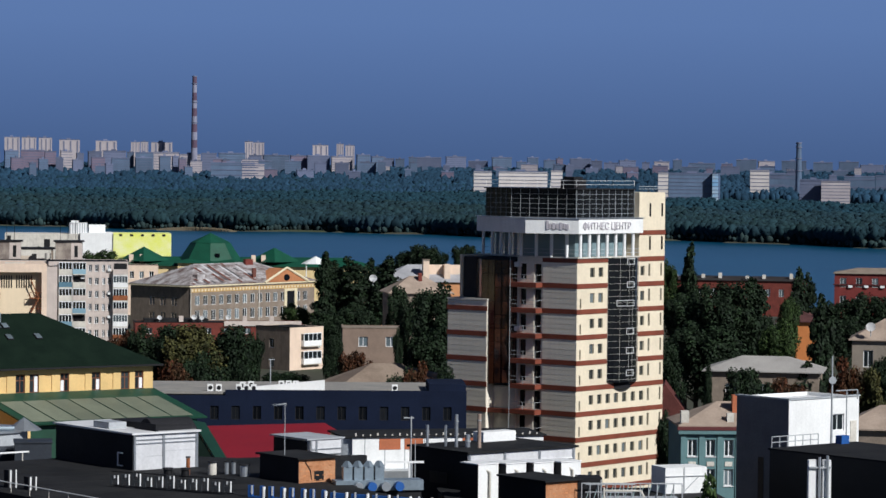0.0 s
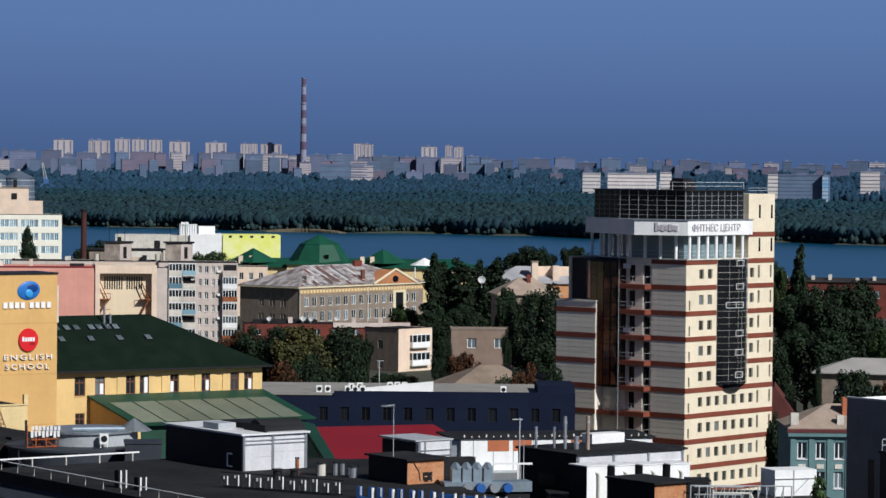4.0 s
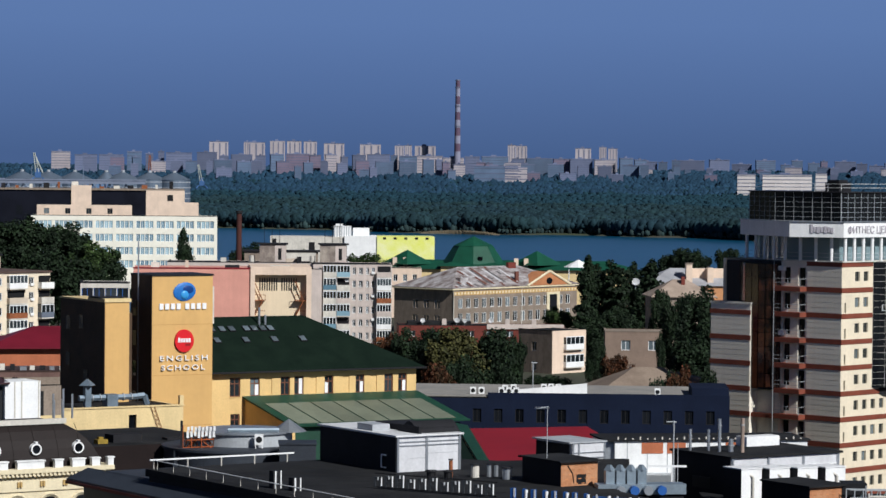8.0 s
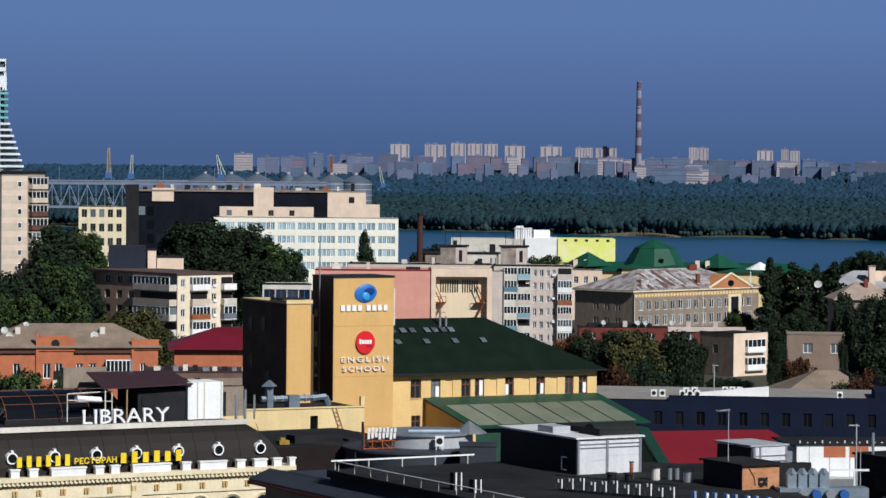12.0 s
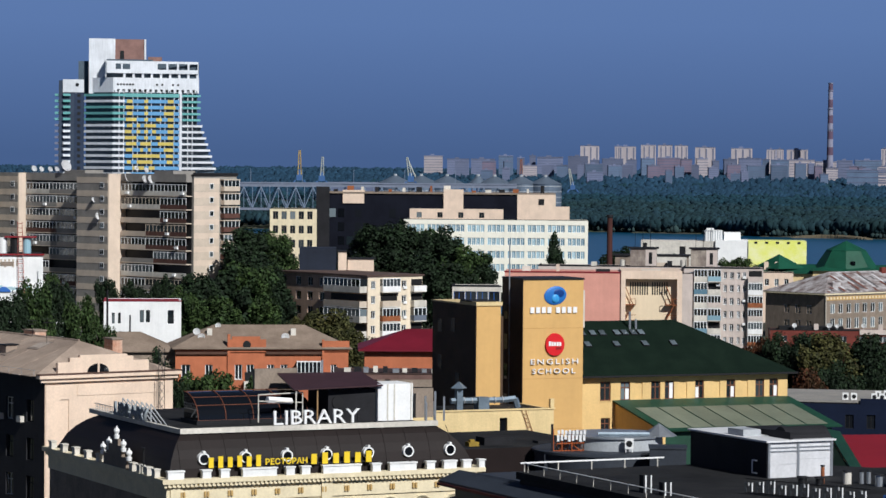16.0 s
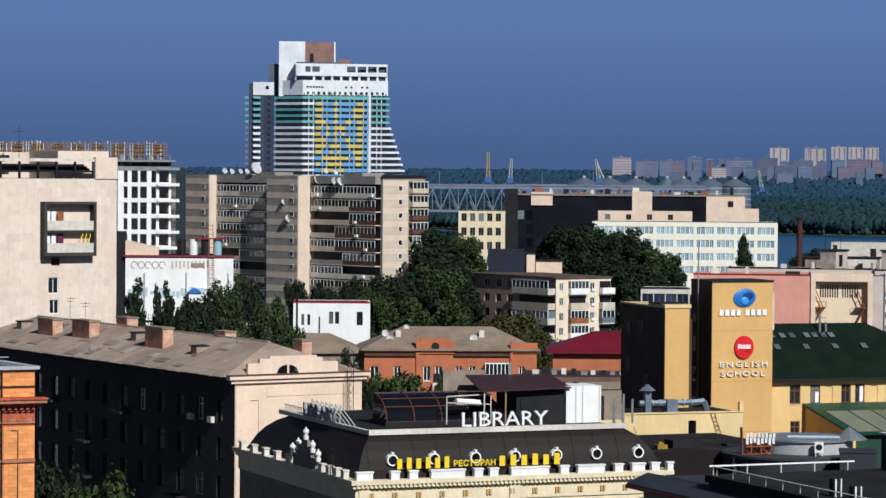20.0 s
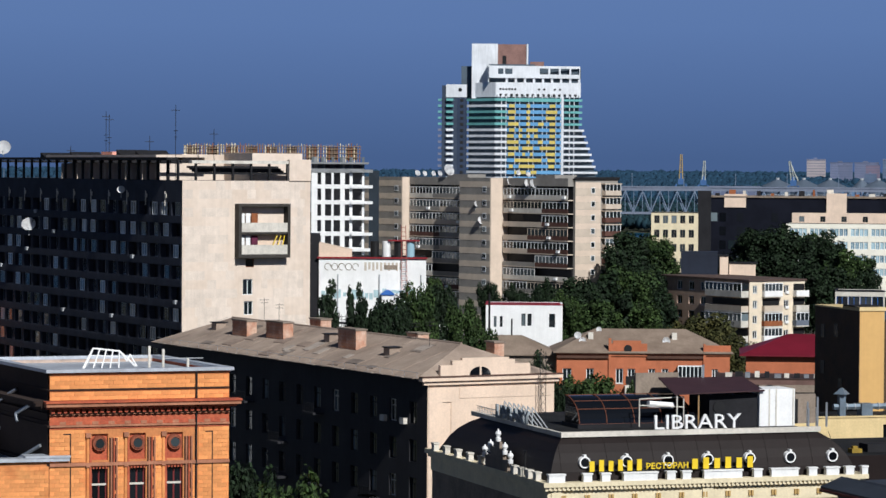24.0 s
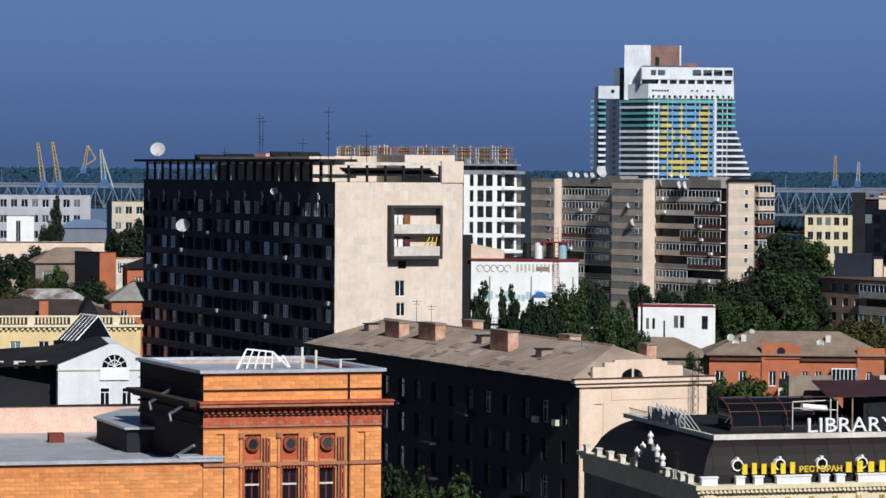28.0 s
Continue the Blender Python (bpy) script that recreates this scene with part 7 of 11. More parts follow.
    # half columns between the bays
    for s in (2.35, 4.7, 7.05):
        for o in (0.0,):
            shaft = part("pilaster", cyl(bmesh.new(), s + o, -0.05, 20, 27.35, 0.1, 0.1, 8), terra if o else GLAZED, ob)
            part("capital", boxes((s + o - 0.15, -0.25, 27.35, s + o + 0.15, 0.0, 27.62), (s + o - 0.13, -0.22, 25.55, s + o + 0.13, 0.0, 25.75)), pale, shaft)
    # mouldings, one above the other
    for s0, s1, z0, z1, out, m in ((0.0, A, 25.62, 25.82, 0.16, pale), (0.0, A, 28.0, 28.12, 0.14, pale), (0.0, A, 28.12, 28.35, 0.05, terra), (0.0, A, 28.72, 28.85, 0.16, pale),
                                   (-0.25, A + 0.35, 29.12, 29.28, 0.5, terra), (-0.35, A + 0.55, 29.28, 29.5, 0.85, pale), (-0.4, A + 0.6, 29.5, 29.6, 0.95, terra), (0.0, A, 30.2, 30.28, 0.08, dark), (-0.05, A + 0.05, 31.2, 31.3, 0.1, pale)):
        part("moulding", boxes((s0, -out, z0, s1, -0.005, z1)), m, ob)
        if s0 <= 0:
            # side mouldings take the shade colour too
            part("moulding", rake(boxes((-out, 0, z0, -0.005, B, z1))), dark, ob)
    part("frieze", boxes((0.02, -0.035, 28.35, A - 0.02, -0.004, 28.72)), terra, ob)
    d1 = mesh_of("dentil", boxes((0, -0.4, 0, 0.2, 0, 0.24)))
    d1.materials.append(terra)
    for k in range(30):
        part("dentil", d1, None, ob, m=pose(0.05 + k * 0.375, -0.006, 28.87))
    # break in the front
    part("down_pipe", rods(0.06, ((9.1, -0.12, 14), (9.1, -0.12, 28.9)), ((9.1, -0.12, 28.9), (9.1, -0.9, 29.5)), ((9.1, -0.15, 29.6), (9.1, -0.15, 31.4))), BLACK, ob)
    for s in (1.25, 10.1):
        part("wall_panel", boxes((s, -0.05, 22, s + 0.07, -0.004, 27.6), (s - 0.4, -0.05, 27.53, s, -0.004, 27.6)), BLACK, ob)
    brick_field(ob, [(0.02, A - 0.02, 30.3, 31.1), (0.02, A - 0.02, 29.62, 30.02), (0.02, 2.2, 21.6, 25.6), (0.02, 2.2, 25.84, 27.84), (9.25, A - 0.02, 25.84, 27.84), (9.25, A - 0.02, 21.6, 25.6),
                     (3.98, 4.6, 21.6, 25.6), (6.36, 6.95, 21.6, 25.6), (8.6, 9.05, 21.6, 25.6), (3.98, 4.6, 25.84, 27.3), (6.36, 6.95, 25.84, 27.3)])
    # long side, coloured near black for its shade, and roof
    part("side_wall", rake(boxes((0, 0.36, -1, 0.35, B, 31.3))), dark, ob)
    part("far_wall", rake(boxes((A - 0.35, 0.36, -1, A, B, 31.3))), terra, ob)
    part("rear_wall", rake(boxes((0.35, B - 0.35, -1, A - 0.35, B, 31.3))), mat("pale_inner_render", (0.58, 0.44, 0.36), 0.9, 0.25, 0.5), ob)
    part("interior", rake(boxes((0.5, 0.7, -1, A - 0.5, B - 0.5, 30.2))), BLACK, ob)
    lead = mat("grey_roof_sheet", (0.50, 0.53, 0.58), 0.5, 0.25, 0.4, metal=0.3, streak=0.1)
    part("coping", rake(boxes((-0.25, -0.25, 31.3, A + 0.25, 0.45, 31.5), (-0.25, 0.45, 31.3, 0.4, B + 0.2, 31.5), (A - 0.4, 0.45, 31.3, A + 0.25, B, 31.5), (0.4, B - 0.4, 31.3, A - 0.4, B, 31.5))), lead, ob)
    part("roof", rake(boxes((0.4, 0.45, 30.9, A - 0.4, B - 0.4, 31.1))), lead, ob)
    for z in (29.0, 28.6, 25.9):
        y = {29.0: 7.6, 28.6: 3.6, 25.9: 3.0}[z]
        part("spout", rake(rods(0.11, ((-0.9, y, z), (-0.1, y - 1.6, z + 0.9)), ((-0.9, y, z), (-0.9, y - 0.3, z - 0.45)))), STEEL, ob)
    # open white truss of a roof lantern: two leaning ladders of bars on a ridge
    lan = part("roof_lantern", rods(0.06, ((3.4, 6.2, 31.1), (4.3, 7.2, 32.3)), ((4.3, 7.2, 32.3), (6.0, 7.2, 32.1)), ((6.0, 7.2, 32.1), (6.9, 6.7, 31.15))), WHITE, ob, "white framed roof lantern")
    for k in range(5):
        part("lantern_bar", rods(0.05, ((3.5 + k * 0.55, 6.2, 31.1), (4.3 + k * 0.42, 7.2, 32.3 - k * 0.05))), WHITE, lan)
        part("lantern_strut", rods(0.035, ((4.3 + k * 0.42, 7.2, 32.3 - k * 0.05), (4.1 + k * 0.5, 8.1, 31.1))), WHITE, lan)
    for f in (0.3, 0.65):
        part("lantern_rail", rods(0.035, ((3.4 + 0.9 * f, 6.2 + f, 31.1 + 1.2 * f), (5.75 + 0.2 * f, 6.2 + f, 31.1 + 1.05 * f))), WHITE, lan)
    part("lantern_brace", rods(0.05, ((6.0, 7.2, 32.1), (6.35, 6.7, 31.5)), ((6.35, 6.7, 31.5), (6.6, 6.9, 31.9)), ((6.6, 6.9, 31.9), (7.0, 6.7, 31.15))), WHITE, lan)
    for x, h in ((7.5, 1.4), (8.4, 1.2), (10.0, 0.6)):
        part("vent_pipe", cyl(bmesh.new(), x, 5.5, 31.1, 31.1 + h, 0.09, 0.09, 8), OFFWHITE, ob)
    part("roof_rail", rods(0.03, ((8.4, 5.5, 31.7), (11, 5.5, 31.7))), DULL_STEEL, ob)
    # lower wing with its roofs
    wg = thing("palace_wing", -82.1, 160.2, 0.5, 37, "lower orange brick wing with a grey sheet roof", "building")
    part("wall", boxes((-16, 0.0, -1, -0.01, 0.4, 25.7)), back, wg)
    brick_field(wg, [(-15.9, -0.05, 21.9, 25.5)], limit=290)
    part("coping", boxes((-16, -0.25, 25.7, 1.2, 0.7, 25.92), (-1.5, -0.3, 25.92, 1.25, 1.2, 26.05)), lead, wg)
    part("roof", boxes((-16, 0.7, 25.2, 0.0, 24.9, 25.35)), lead, wg)
    part("upper_roof", prism(bmesh.new(), [(-4.0, 18.0), (-3.2, 9.8), (-0.02, 9.8), (-0.02, 24.9), (-1.6, 23.4)], 25.35, 26.85), DARK, wg)
    part("upper_roof_sheet", prism(bmesh.new(), [(-4.2, 18.1), (-3.4, 9.5), (-0.02, 9.5), (-0.02, 24.95), (-1.6, 23.6)], 26.85, 27.0), lead, wg)
    part("side_parapet", boxes((-16, 25, -1, -0.02, 25.4, 27.15)), mat("pale_pink_brick", (0.62, 0.36, 0.27), 0.9, 0.25, 0.5, second=(0.72, 0.52, 0.42), fine=8), wg)
    part("parapet_coping", boxes((-16, 24.9, 27.15, -0.02, 25.5, 27.22)), DARK, wg)
    part("chimney", boxes((-7.2, 17.5, 25.3, -6.2, 18.5, 25.95)), REDBRICK, wg)
    part("roof_body", boxes((-16, 0.7, -1, 0, 24.9, 25.2)), DARK, wg)


build_hotel()
build_striped()
build_frame()
build_palace()


# ---- the middle ground ----
def roof_clutter(parent, rows, z):
    for k, (x, y, w, d, h) in enumerate(rows):
        part("roof_box", boxes((x, y, z, x + w, y + d, z + h)), (OFFWHITE, TAN, DARK)[k % 3], parent)


def house(name, label, x, y, turn, a, b, z0, top, wall, rwin=(), lwin=(), frame_m=None, roof=None, roof_kind="flat", peak=3.0, category="building", sill=None, cols=2, lwall=None, eave=0.5, inset=None, base_wall=True, glass=None):
    """A plain building: two fronts with windows, hidden walls, a flat or hipped roof."""
    ob = thing(name, x, y, z0, turn, label, category)
    h = top - z0
    rw = [(p, q, u - z0, v - z0) for p, q, u, v in rwin]
    lw = [(p, q, u - z0, v - z0) for p, q, u, v in lwin]
    facade(ob, "R", 0, a, 0, h, rw, wall, deep=0.22)
    facade(ob, "L", 0, b, 0, h, lw, lwall or wall, deep=0.22)
    for w in rw:
        window(ob, "R", w, frame_m or LETTER, glass, deep=0.14, cols=cols, fw=0.09, sill=sill)
    for w in lw:
        window(ob, "L", w, frame_m or LETTER, glass, deep=0.14, cols=cols, fw=0.09)
    part("rear_wall", boxes((0.24, b - 0.3, 0, a, b, h)), wall, ob)
    part("side_wall", boxes((a - 0.3, 0.24, 0, a, b - 0.3, h)), wall, ob)
    # black core in place of unlit rooms
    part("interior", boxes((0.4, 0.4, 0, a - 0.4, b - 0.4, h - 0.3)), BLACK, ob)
    if roof_kind == "flat":
        part("roof", boxes((0.2, 0.2, h - 0.3, a - 0.2, b - 0.2, h - 0.05)), roof or TAR, ob)
        part("coping", boxes((-0.08, -0.08, h, a + 0.08, 0.25, h + 0.12), (-0.08, 0.25, h, 0.25, b, h + 0.12)), roof or TAR, ob)
    else:
        e = eave
        part("roof", hip(bmesh.new(), -e, -e, a + e, b + e, h, h + peak, (min(a, b) / 2 if inset is None else inset), 0.15, "x" if a >= b else "y"), roof or ASBESTOS, ob)
    return ob


def balcony(ob, face, s0, s1, z, out=1.1, tone=None, glazed=True, h=1.0, mull=5):
    """A balcony on either front, with its parapet and, if closed, its glazing."""
    tone = tone or OFFWHITE

    def bx(a, o0, z0, b, o1, z1):
        return (a, -o1, z0, b, -o0, z1) if face == "R" else (-o1, a, z0, -o0, b, z1)

    bal = part("balcony", boxes(bx(s0, 0.01, z - 0.18, s1, out, z)), OFFWHITE, ob)
    part("parapet", boxes(bx(s0, out - 0.08, z, s1, out, z + h), bx(s0, 0.01, z, s0 + 0.08, out - 0.08, z + h), bx(s1 - 0.08, 0.01, z, s1, out - 0.08, z + h)), tone, bal)
    if glazed:
        part("window_glass", boxes(bx(s0 + 0.05, out - 0.06, z + h, s1 - 0.05, out - 0.03, z + 2.3), bx(s0 + 0.02, 0.01, z + h, s0 + 0.05, out - 0.06, z + 2.3)), GLASS, bal)
        bars = [bx(s0 + (s1 - s0 - 0.1) * j / mull, out - 0.1, z + h, s0 + (s1 - s0 - 0.1) * j / mull + 0.1, out + 0.01, z + 2.3) for j in range(mull + 1)]
        part("window_frame", boxes(*bars, bx(s0, out - 0.1, z + 2.3, s1, out + 0.02, z + 2.45)), LETTER, bal)
    else:
        # unglazed: a flat black plate imitates the shaded depth
        part("recess", boxes(bx(s0 + 0.15, 0.0, z + h, s1 - 0.15, 0.03, z + 2.2)), BLACK, bal)
    return bal


def recede(ob, k):
    """Moves a thing away from the viewpoint, grown to suit the larger distance."""
    eye = Vector((0, 0, EYE))
    ob.matrix_basis = Matrix.Translation(eye) @ Matrix.Scale(k, 4) @ Matrix.Translation(-eye) @ ob.matrix_basis
    return ob


def build_middle():
    rng = random.Random(21)
    # salmon hall with a framed recess and fire stairs
    ob = thing("salmon_hall", -99.4, 510.4, 6, 10, "salmon pink hall with a deep cream framed recess", "building")
    part("wall", boxes((0, 0, 0, 20.4, 16, 19.8)), PINK, ob)
    part("coping", boxes((-0.1, -0.1, 19.8, 20.4, 0.5, 20.0)), REDROOF, ob)
    part("portal", boxes((20.4, -0.3, 0, 21.2, 16, 20.2), (30.2, -0.3, 0, 31.1, 16, 20.2), (21.2, -0.3, 18.8, 30.2, 16, 20.2)), PEACH, ob)
    part("recess_wall", boxes((21.2, 1.2, 0, 30.2, 1.6, 18.8)), mat("cream_recess", (0.74, 0.60, 0.42), 0.8, 0.1, 0.3, streak=0.08), ob)
    for k in range(15):
        s = 22.0 + k * 0.42 + (0.5 if k > 7 else 0)
        part("slit_opening", boxes((s, 1.15, 16.0, s + 0.2, 1.19, 18.2)), BLACK, ob)
    for s, side in ((21.6, 1), (28.8, -1)):
        st = part("fire_stair", boxes((s - 0.6, -0.2, 14.2, s + 1.4, 1.15, 14.35), (s - 0.6, -0.2, 11.4, s + 1.4, 1.15, 11.55)), ORANGE_RUST, ob, "rusty steel fire stair")
        part("flight", rods(0.09, ((s - 0.5, -0.1, 17.6), (s + 0.9, -0.1, 14.4)), ((s - 0.5, 0.7, 17.6), (s + 0.9, 0.7, 14.4)), ((s + 0.9, -0.1, 14.2), (s - 0.5, -0.1, 11.5)), ((s + 0.9, 0.7, 14.2), (s - 0.5, 0.7, 11.5))), ORANGE_RUST, st)
        part("rail", rods(0.05, ((s - 0.6, -0.2, 15.3), (s + 1.4, -0.2, 15.3)), ((s - 0.6, -0.2, 14.3), (s - 0.6, -0.2, 15.3)), ((s + 1.4, -0.2, 14.3), (s + 1.4, -0.2, 15.3)), ((s + 0.4, -0.2, 14.3), (s + 0.4, -0.2, 15.3)), ((s - 0.6, -0.2, 12.5), (s + 1.4, -0.2, 12.5))), ORANGE_RUST, st)
    part("roof", boxes((0.5, 0.5, 19.6, 30.5, 15.8, 19.75)), TAR, ob)
    roof_clutter(ob, ((3, 3, 1.5, 1.5, 1.0), (9, 4, 0.6, 0.6, 1.3), (16, 2, 2.5, 1.5, 0.6), (24, 4, 3.5, 2, 0.5)), 19.8)
    # panel block beside it
    top, st = 23.8, 2.67
    ob = house("panel_block", "five storey pinkish panel block with patched balconies", -80.3, 604.7, 7.5, 16.2, 12, 6, top, PINKGREY,
               [w for r in range(6) for w in ((1.1, 1.6, top - 2.3 - r * st, top - 0.7 - r * st), (8.1, 8.8, top - 2.1 - r * st, top - 0.7 - r * st), (9.4, 10.2, top - 2.1 - r * st, top - 0.7 - r * st), (10.9, 11.5, top - 2.1 - r * st, top - 0.7 - r * st), (12.0, 12.7, top - 2.1 - r * st, top - 0.7 - r * st))],
               sill=OFFWHITE, cols=2, category="apartment block")
    for r in range(6):
        z = top - 6 - 2.6 - r * st
        balcony(ob, "R", 2.1, 4.8, z, tone=(OFFWHITE, PALE_GLASS, OFFWHITE)[r % 3], mull=4)
        balcony(ob, "R", 4.9, 7.6, z, tone=(PALE_GLASS, OFFWHITE, PINKGREY)[r % 3], glazed=r % 3 != 1, mull=4)
        balcony(ob, "R", 13.1, 16.1, z, tone=(PINKGREY, WHITE, ORANGE_RUST)[r % 3], glazed=r != 0, mull=5)
    for k in range(9):
        part("air_conditioner", boxes((1.2 + (k % 3) * 5.4, -0.4, 3 + k * 1.6, 1.9 + (k % 3) * 5.4, -0.01, 3.5 + k * 1.6)), WHITE, ob)
    ob2 = house("panel_block_wing", "flat roofed panel block wing with stair huts", -112, 612, 8, 31, 12, 6, 23.6, PINKGREY, category="apartment block")
    sooty = mat("dark_hut_render", (0.20, 0.16, 0.14), 0.9, 0.35, 0.4, second=(0.42, 0.36, 0.30), streak=0.3)
    for x in (19.2, 31.9):
        part("stair_hut", boxes((x, 1, 17.6, x + 5.6, 6, 21.4)), sooty, ob2, "dark blotched roof stair hut")
        part("hut_roof", boxes((x - 0.4, 0.7, 21.4, x + 6.0, 6.3, 21.65)), DARK, ob2)
        part("hut_face", boxes((x + 3.2, 0.95, 17.8, x + 5.5, 0.998, 21.2)), PINKGREY, ob2)
        part("hut_door", boxes((x + 3.9, 0.91, 18.2, x + 4.6, 0.949, 20.6)), BLACK, ob2)
        part("roof_tank", cyl(bmesh.new(), x - 1.6, 3, 17.6, 19.0, 0.6, 0.6, 10), OFFWHITE, ob2)
        for k in range(3):
            part("antenna", rods(0.05, ((x + 1 + k * 1.6, 3, 21.6), (x + 1 + k * 1.6, 3, 25 + k * 0.8))), BLACK, ob2)
    roof_clutter(ob2, ((11, 3, 1.2, 1, 0.9), (24, 3, 3, 1, 0.8), (27, 2, 1, 1, 1.2)), 17.6)
    house("peach_house", "small peach house behind the old stone house", -81, 760, 6, 8.2, 8, 4, 17.8, PEACH, grid(0.9, 2.5, 3, 1.1, 14.4, 3, 1, 1.8), category="house")
    # stucco house with the pediment
    rw = grid(1.2, 2.05, 15, 1.15, 11.0, 100, 1, 2.2, skip={(0, 12)}) + grid(1.2, 2.05, 15, 1.15, 7.4, 100, 1, 2.4, skip={(0, 12)})
    ob = house("pediment_house", "old two storey stone house with a patched metal roof", -58.3, 687.5, 55, 33.0, 30.5, 5, 15.6, STONE,
               rw, [(a + o, a + o + 1.25, z, z + 2.0) for a in (7.0, 12.6, 18.2) for o in (0.0, 1.4) for z in (10.8, 7.2)], roof=PATCHED, roof_kind="hip", peak=4.6, inset=9, cols=2, category="house", lwall=STONE)
    ob.scale = (1.43, 0.6, 1.0)
    part("cornice", boxes((-0.5, -0.5, 10.3, 33.4, 0.0, 10.65), (-0.5, 0.0, 10.3, 0.0, 30.8, 10.65)), SAND, ob)
    part("frieze", boxes((0, -0.06, 9.0, 33, -0.005, 9.9)), mat("ochre_frieze", (0.50, 0.31, 0.12), 0.8, 0.2, 0.5), ob)
    for k in range(40):
        part("frieze_block", boxes((0.3 + k * 0.82, -0.12, 9.2, 0.68 + k * 0.82, -0.061, 9.75)), SAND, ob)
    ped = part("pediment", poly(bmesh.new(), [(19.4, -0.55, 10.65), (30.6, -0.55, 10.65), (25.0, -0.55, 13.9), (19.4, 8, 10.65), (30.6, 8, 10.65), (25.0, 8, 13.9)], [(0, 1, 2), (1, 4, 5, 2), (2, 5, 3, 0), (5, 4, 3)]), mat("orange_stucco", (0.46, 0.19, 0.085), 0.8, 0.25, 0.5), ob, "orange stucco pediment")
    part("raking_cornice", rods(0.28, ((19.1, -0.7, 10.7), (25.0, -0.7, 14.1)), ((25.0, -0.7, 14.1), (30.9, -0.7, 10.7))), SAND, ped)
    part("lunette", cyl(bmesh.new(), 0, 0, 0, 0.1, 0.8, 0.8, 16), DARK_GLASS, ped, m=pose(25.0, -0.56, 11.7, 90, 0, 0))
    part("portico", boxes((24.6, -0.3, 0, 25.3, -0.01, 8.4), (27.4, -0.3, 0, 28.1, -0.01, 8.4), (24.6, -0.32, 8.4, 28.1, -0.01, 9.0)), SAND, ob)
    part("doorway", boxes((25.3, -0.04, 2.4, 27.4, -0.012, 8.4)), DARK_GLASS, ob)
    part("chimney", boxes((17.8, 3.0, 11.3, 18.6, 3.8, 14.1)), mat("old_stack_brick", (0.16, 0.06, 0.045), 0.9, 0.3, 0.6), ob)
    part("chimney", boxes((21.0, 13.0, 13.5, 23.0, 14.2, 16.0)), REDBRICK, ob)
    # loose, rusted and repainted sheets on the front slope
    sheets = (mat("rusted_sheet", (0.17, 0.060, 0.042), 0.8, 0.4, 0.5), mat("bare_zinc_sheet", (0.58, 0.57, 0.58), 0.5, 0.25, 0.5), mat("sooty_sheet", (0.13, 0.12, 0.125), 0.8, 0.3, 0.5))
    for k in range(46):
        x = 0.6 + k * 0.69
        reach = min(1.0, (x + 0.5) / 9.0, (33.5 - x) / 9.0)
        if 19.0 < x < 31.5:
            continue
        lo, hi = sorted((rng.uniform(0, reach), rng.uniform(0, reach)))
        p = [(x + dx, -0.5 + 15.75 * f, 10.6 + 0.17 + 4.45 * f + 0.05) for f, dx in ((lo, 0.0), (lo, 0.6), (hi, 0.6), (hi, 0.0))]
        part("roof_sheet", poly(bmesh.new(), p + [(a, b, c - 0.03) for a, b, c in p], [(0, 1, 2, 3), (7, 6, 5, 4), (0, 4, 5, 1), (1, 5, 6, 2), (2, 6, 7, 3), (3, 7, 4, 0)]), sheets[k * 7 % 3], ob)
    for s in (0.0, 17.8):
        part("drain_pipe", rods(0.08, ((s, -0.2, 0), (s, -0.2, 10))), OFFWHITE, ob)
    part("roof_dormer", boxes((3.5, 3.5, 11.8, 5.5, 6, 13.0)), PATCHED, ob)
    # low sheds in front of it
    ob = house("brick_shed", "low brick shed with a flat tar roof", -62, 600, 9, 34, 8, 4, 11.7, REDBRICK, grid(2, 4, 8, 1.4, 9.4, 3, 1, 1.2), category="shed")
    for x, y, r in ((5, 2, 0.5), (12, 2, 0.55), (13.6, 2, 0.45), (19, 3, 0.5)):
        q = Matrix.Translation((-62, 600, 11.7)) @ Matrix.Rotation(radians(9), 4, "Z") @ Vector((x, y, 0))
        dish(q.x, q.y, q.z, r, 9)
    part("parapet", boxes((18.0, -0.3, 7.0, 33.8, 0.1, 8.0)), PINKGREY, ob)
    part("roof_step", boxes((2, 3, 7.6, 15, 7.5, 8.3)), TAR, ob)
    for x in (9.0, 22.0, 27.5):
        part("vent", boxes((x, 2.5, 7.5, x + 0.9, 3.3, 8.9)), PINKGREY, ob)
    # emerald roofs
    ob = thing("emerald_roofs", -97, 893, 0, 4.5, "long building under emerald green hipped roofs and domes", "building")
    part("wall", boxes((0, 0, 0, 76, 20, 13)), PALE_YELLOW, ob)
    part("roof", hip(bmesh.new(), -1, -1, 77, 21, 13, 15.6, 9), BRIGHTGREEN, ob)
    part("pavilion_wall", boxes((17.3, -2, 0, 36.2, 18, 14)), PALE_YELLOW, ob)
    part("pavilion_roof", hip(bmesh.new(), 16.5, -3, 37.0, 19, 14, 16.6, 9), BRIGHTGREEN, ob)
    part("dome_skirt", cyl(bmesh.new(), 27.1, 8, 14.6, 20.0, 9.6, 6.0, 8), BRIGHTGREEN, ob, "steep eight sided green dome skirt")
    part("dome_roof", cyl(bmesh.new(), 27.1, 8, 20.0, 22.9, 6.15, 0.1, 8), BRIGHTGREEN, ob, "faceted green dome top")
    part("dome_window", boxes((28.6, -0.45, 15.9, 29.9, 1.2, 16.9)), DARK_GLASS, ob)
    for x in (7.0, 46.5):
        part("corner_roof", cyl(bmesh.new(), x, 6, 14.4, 18.6, 8.0, 0.1, 4), BRIGHTGREEN, ob)
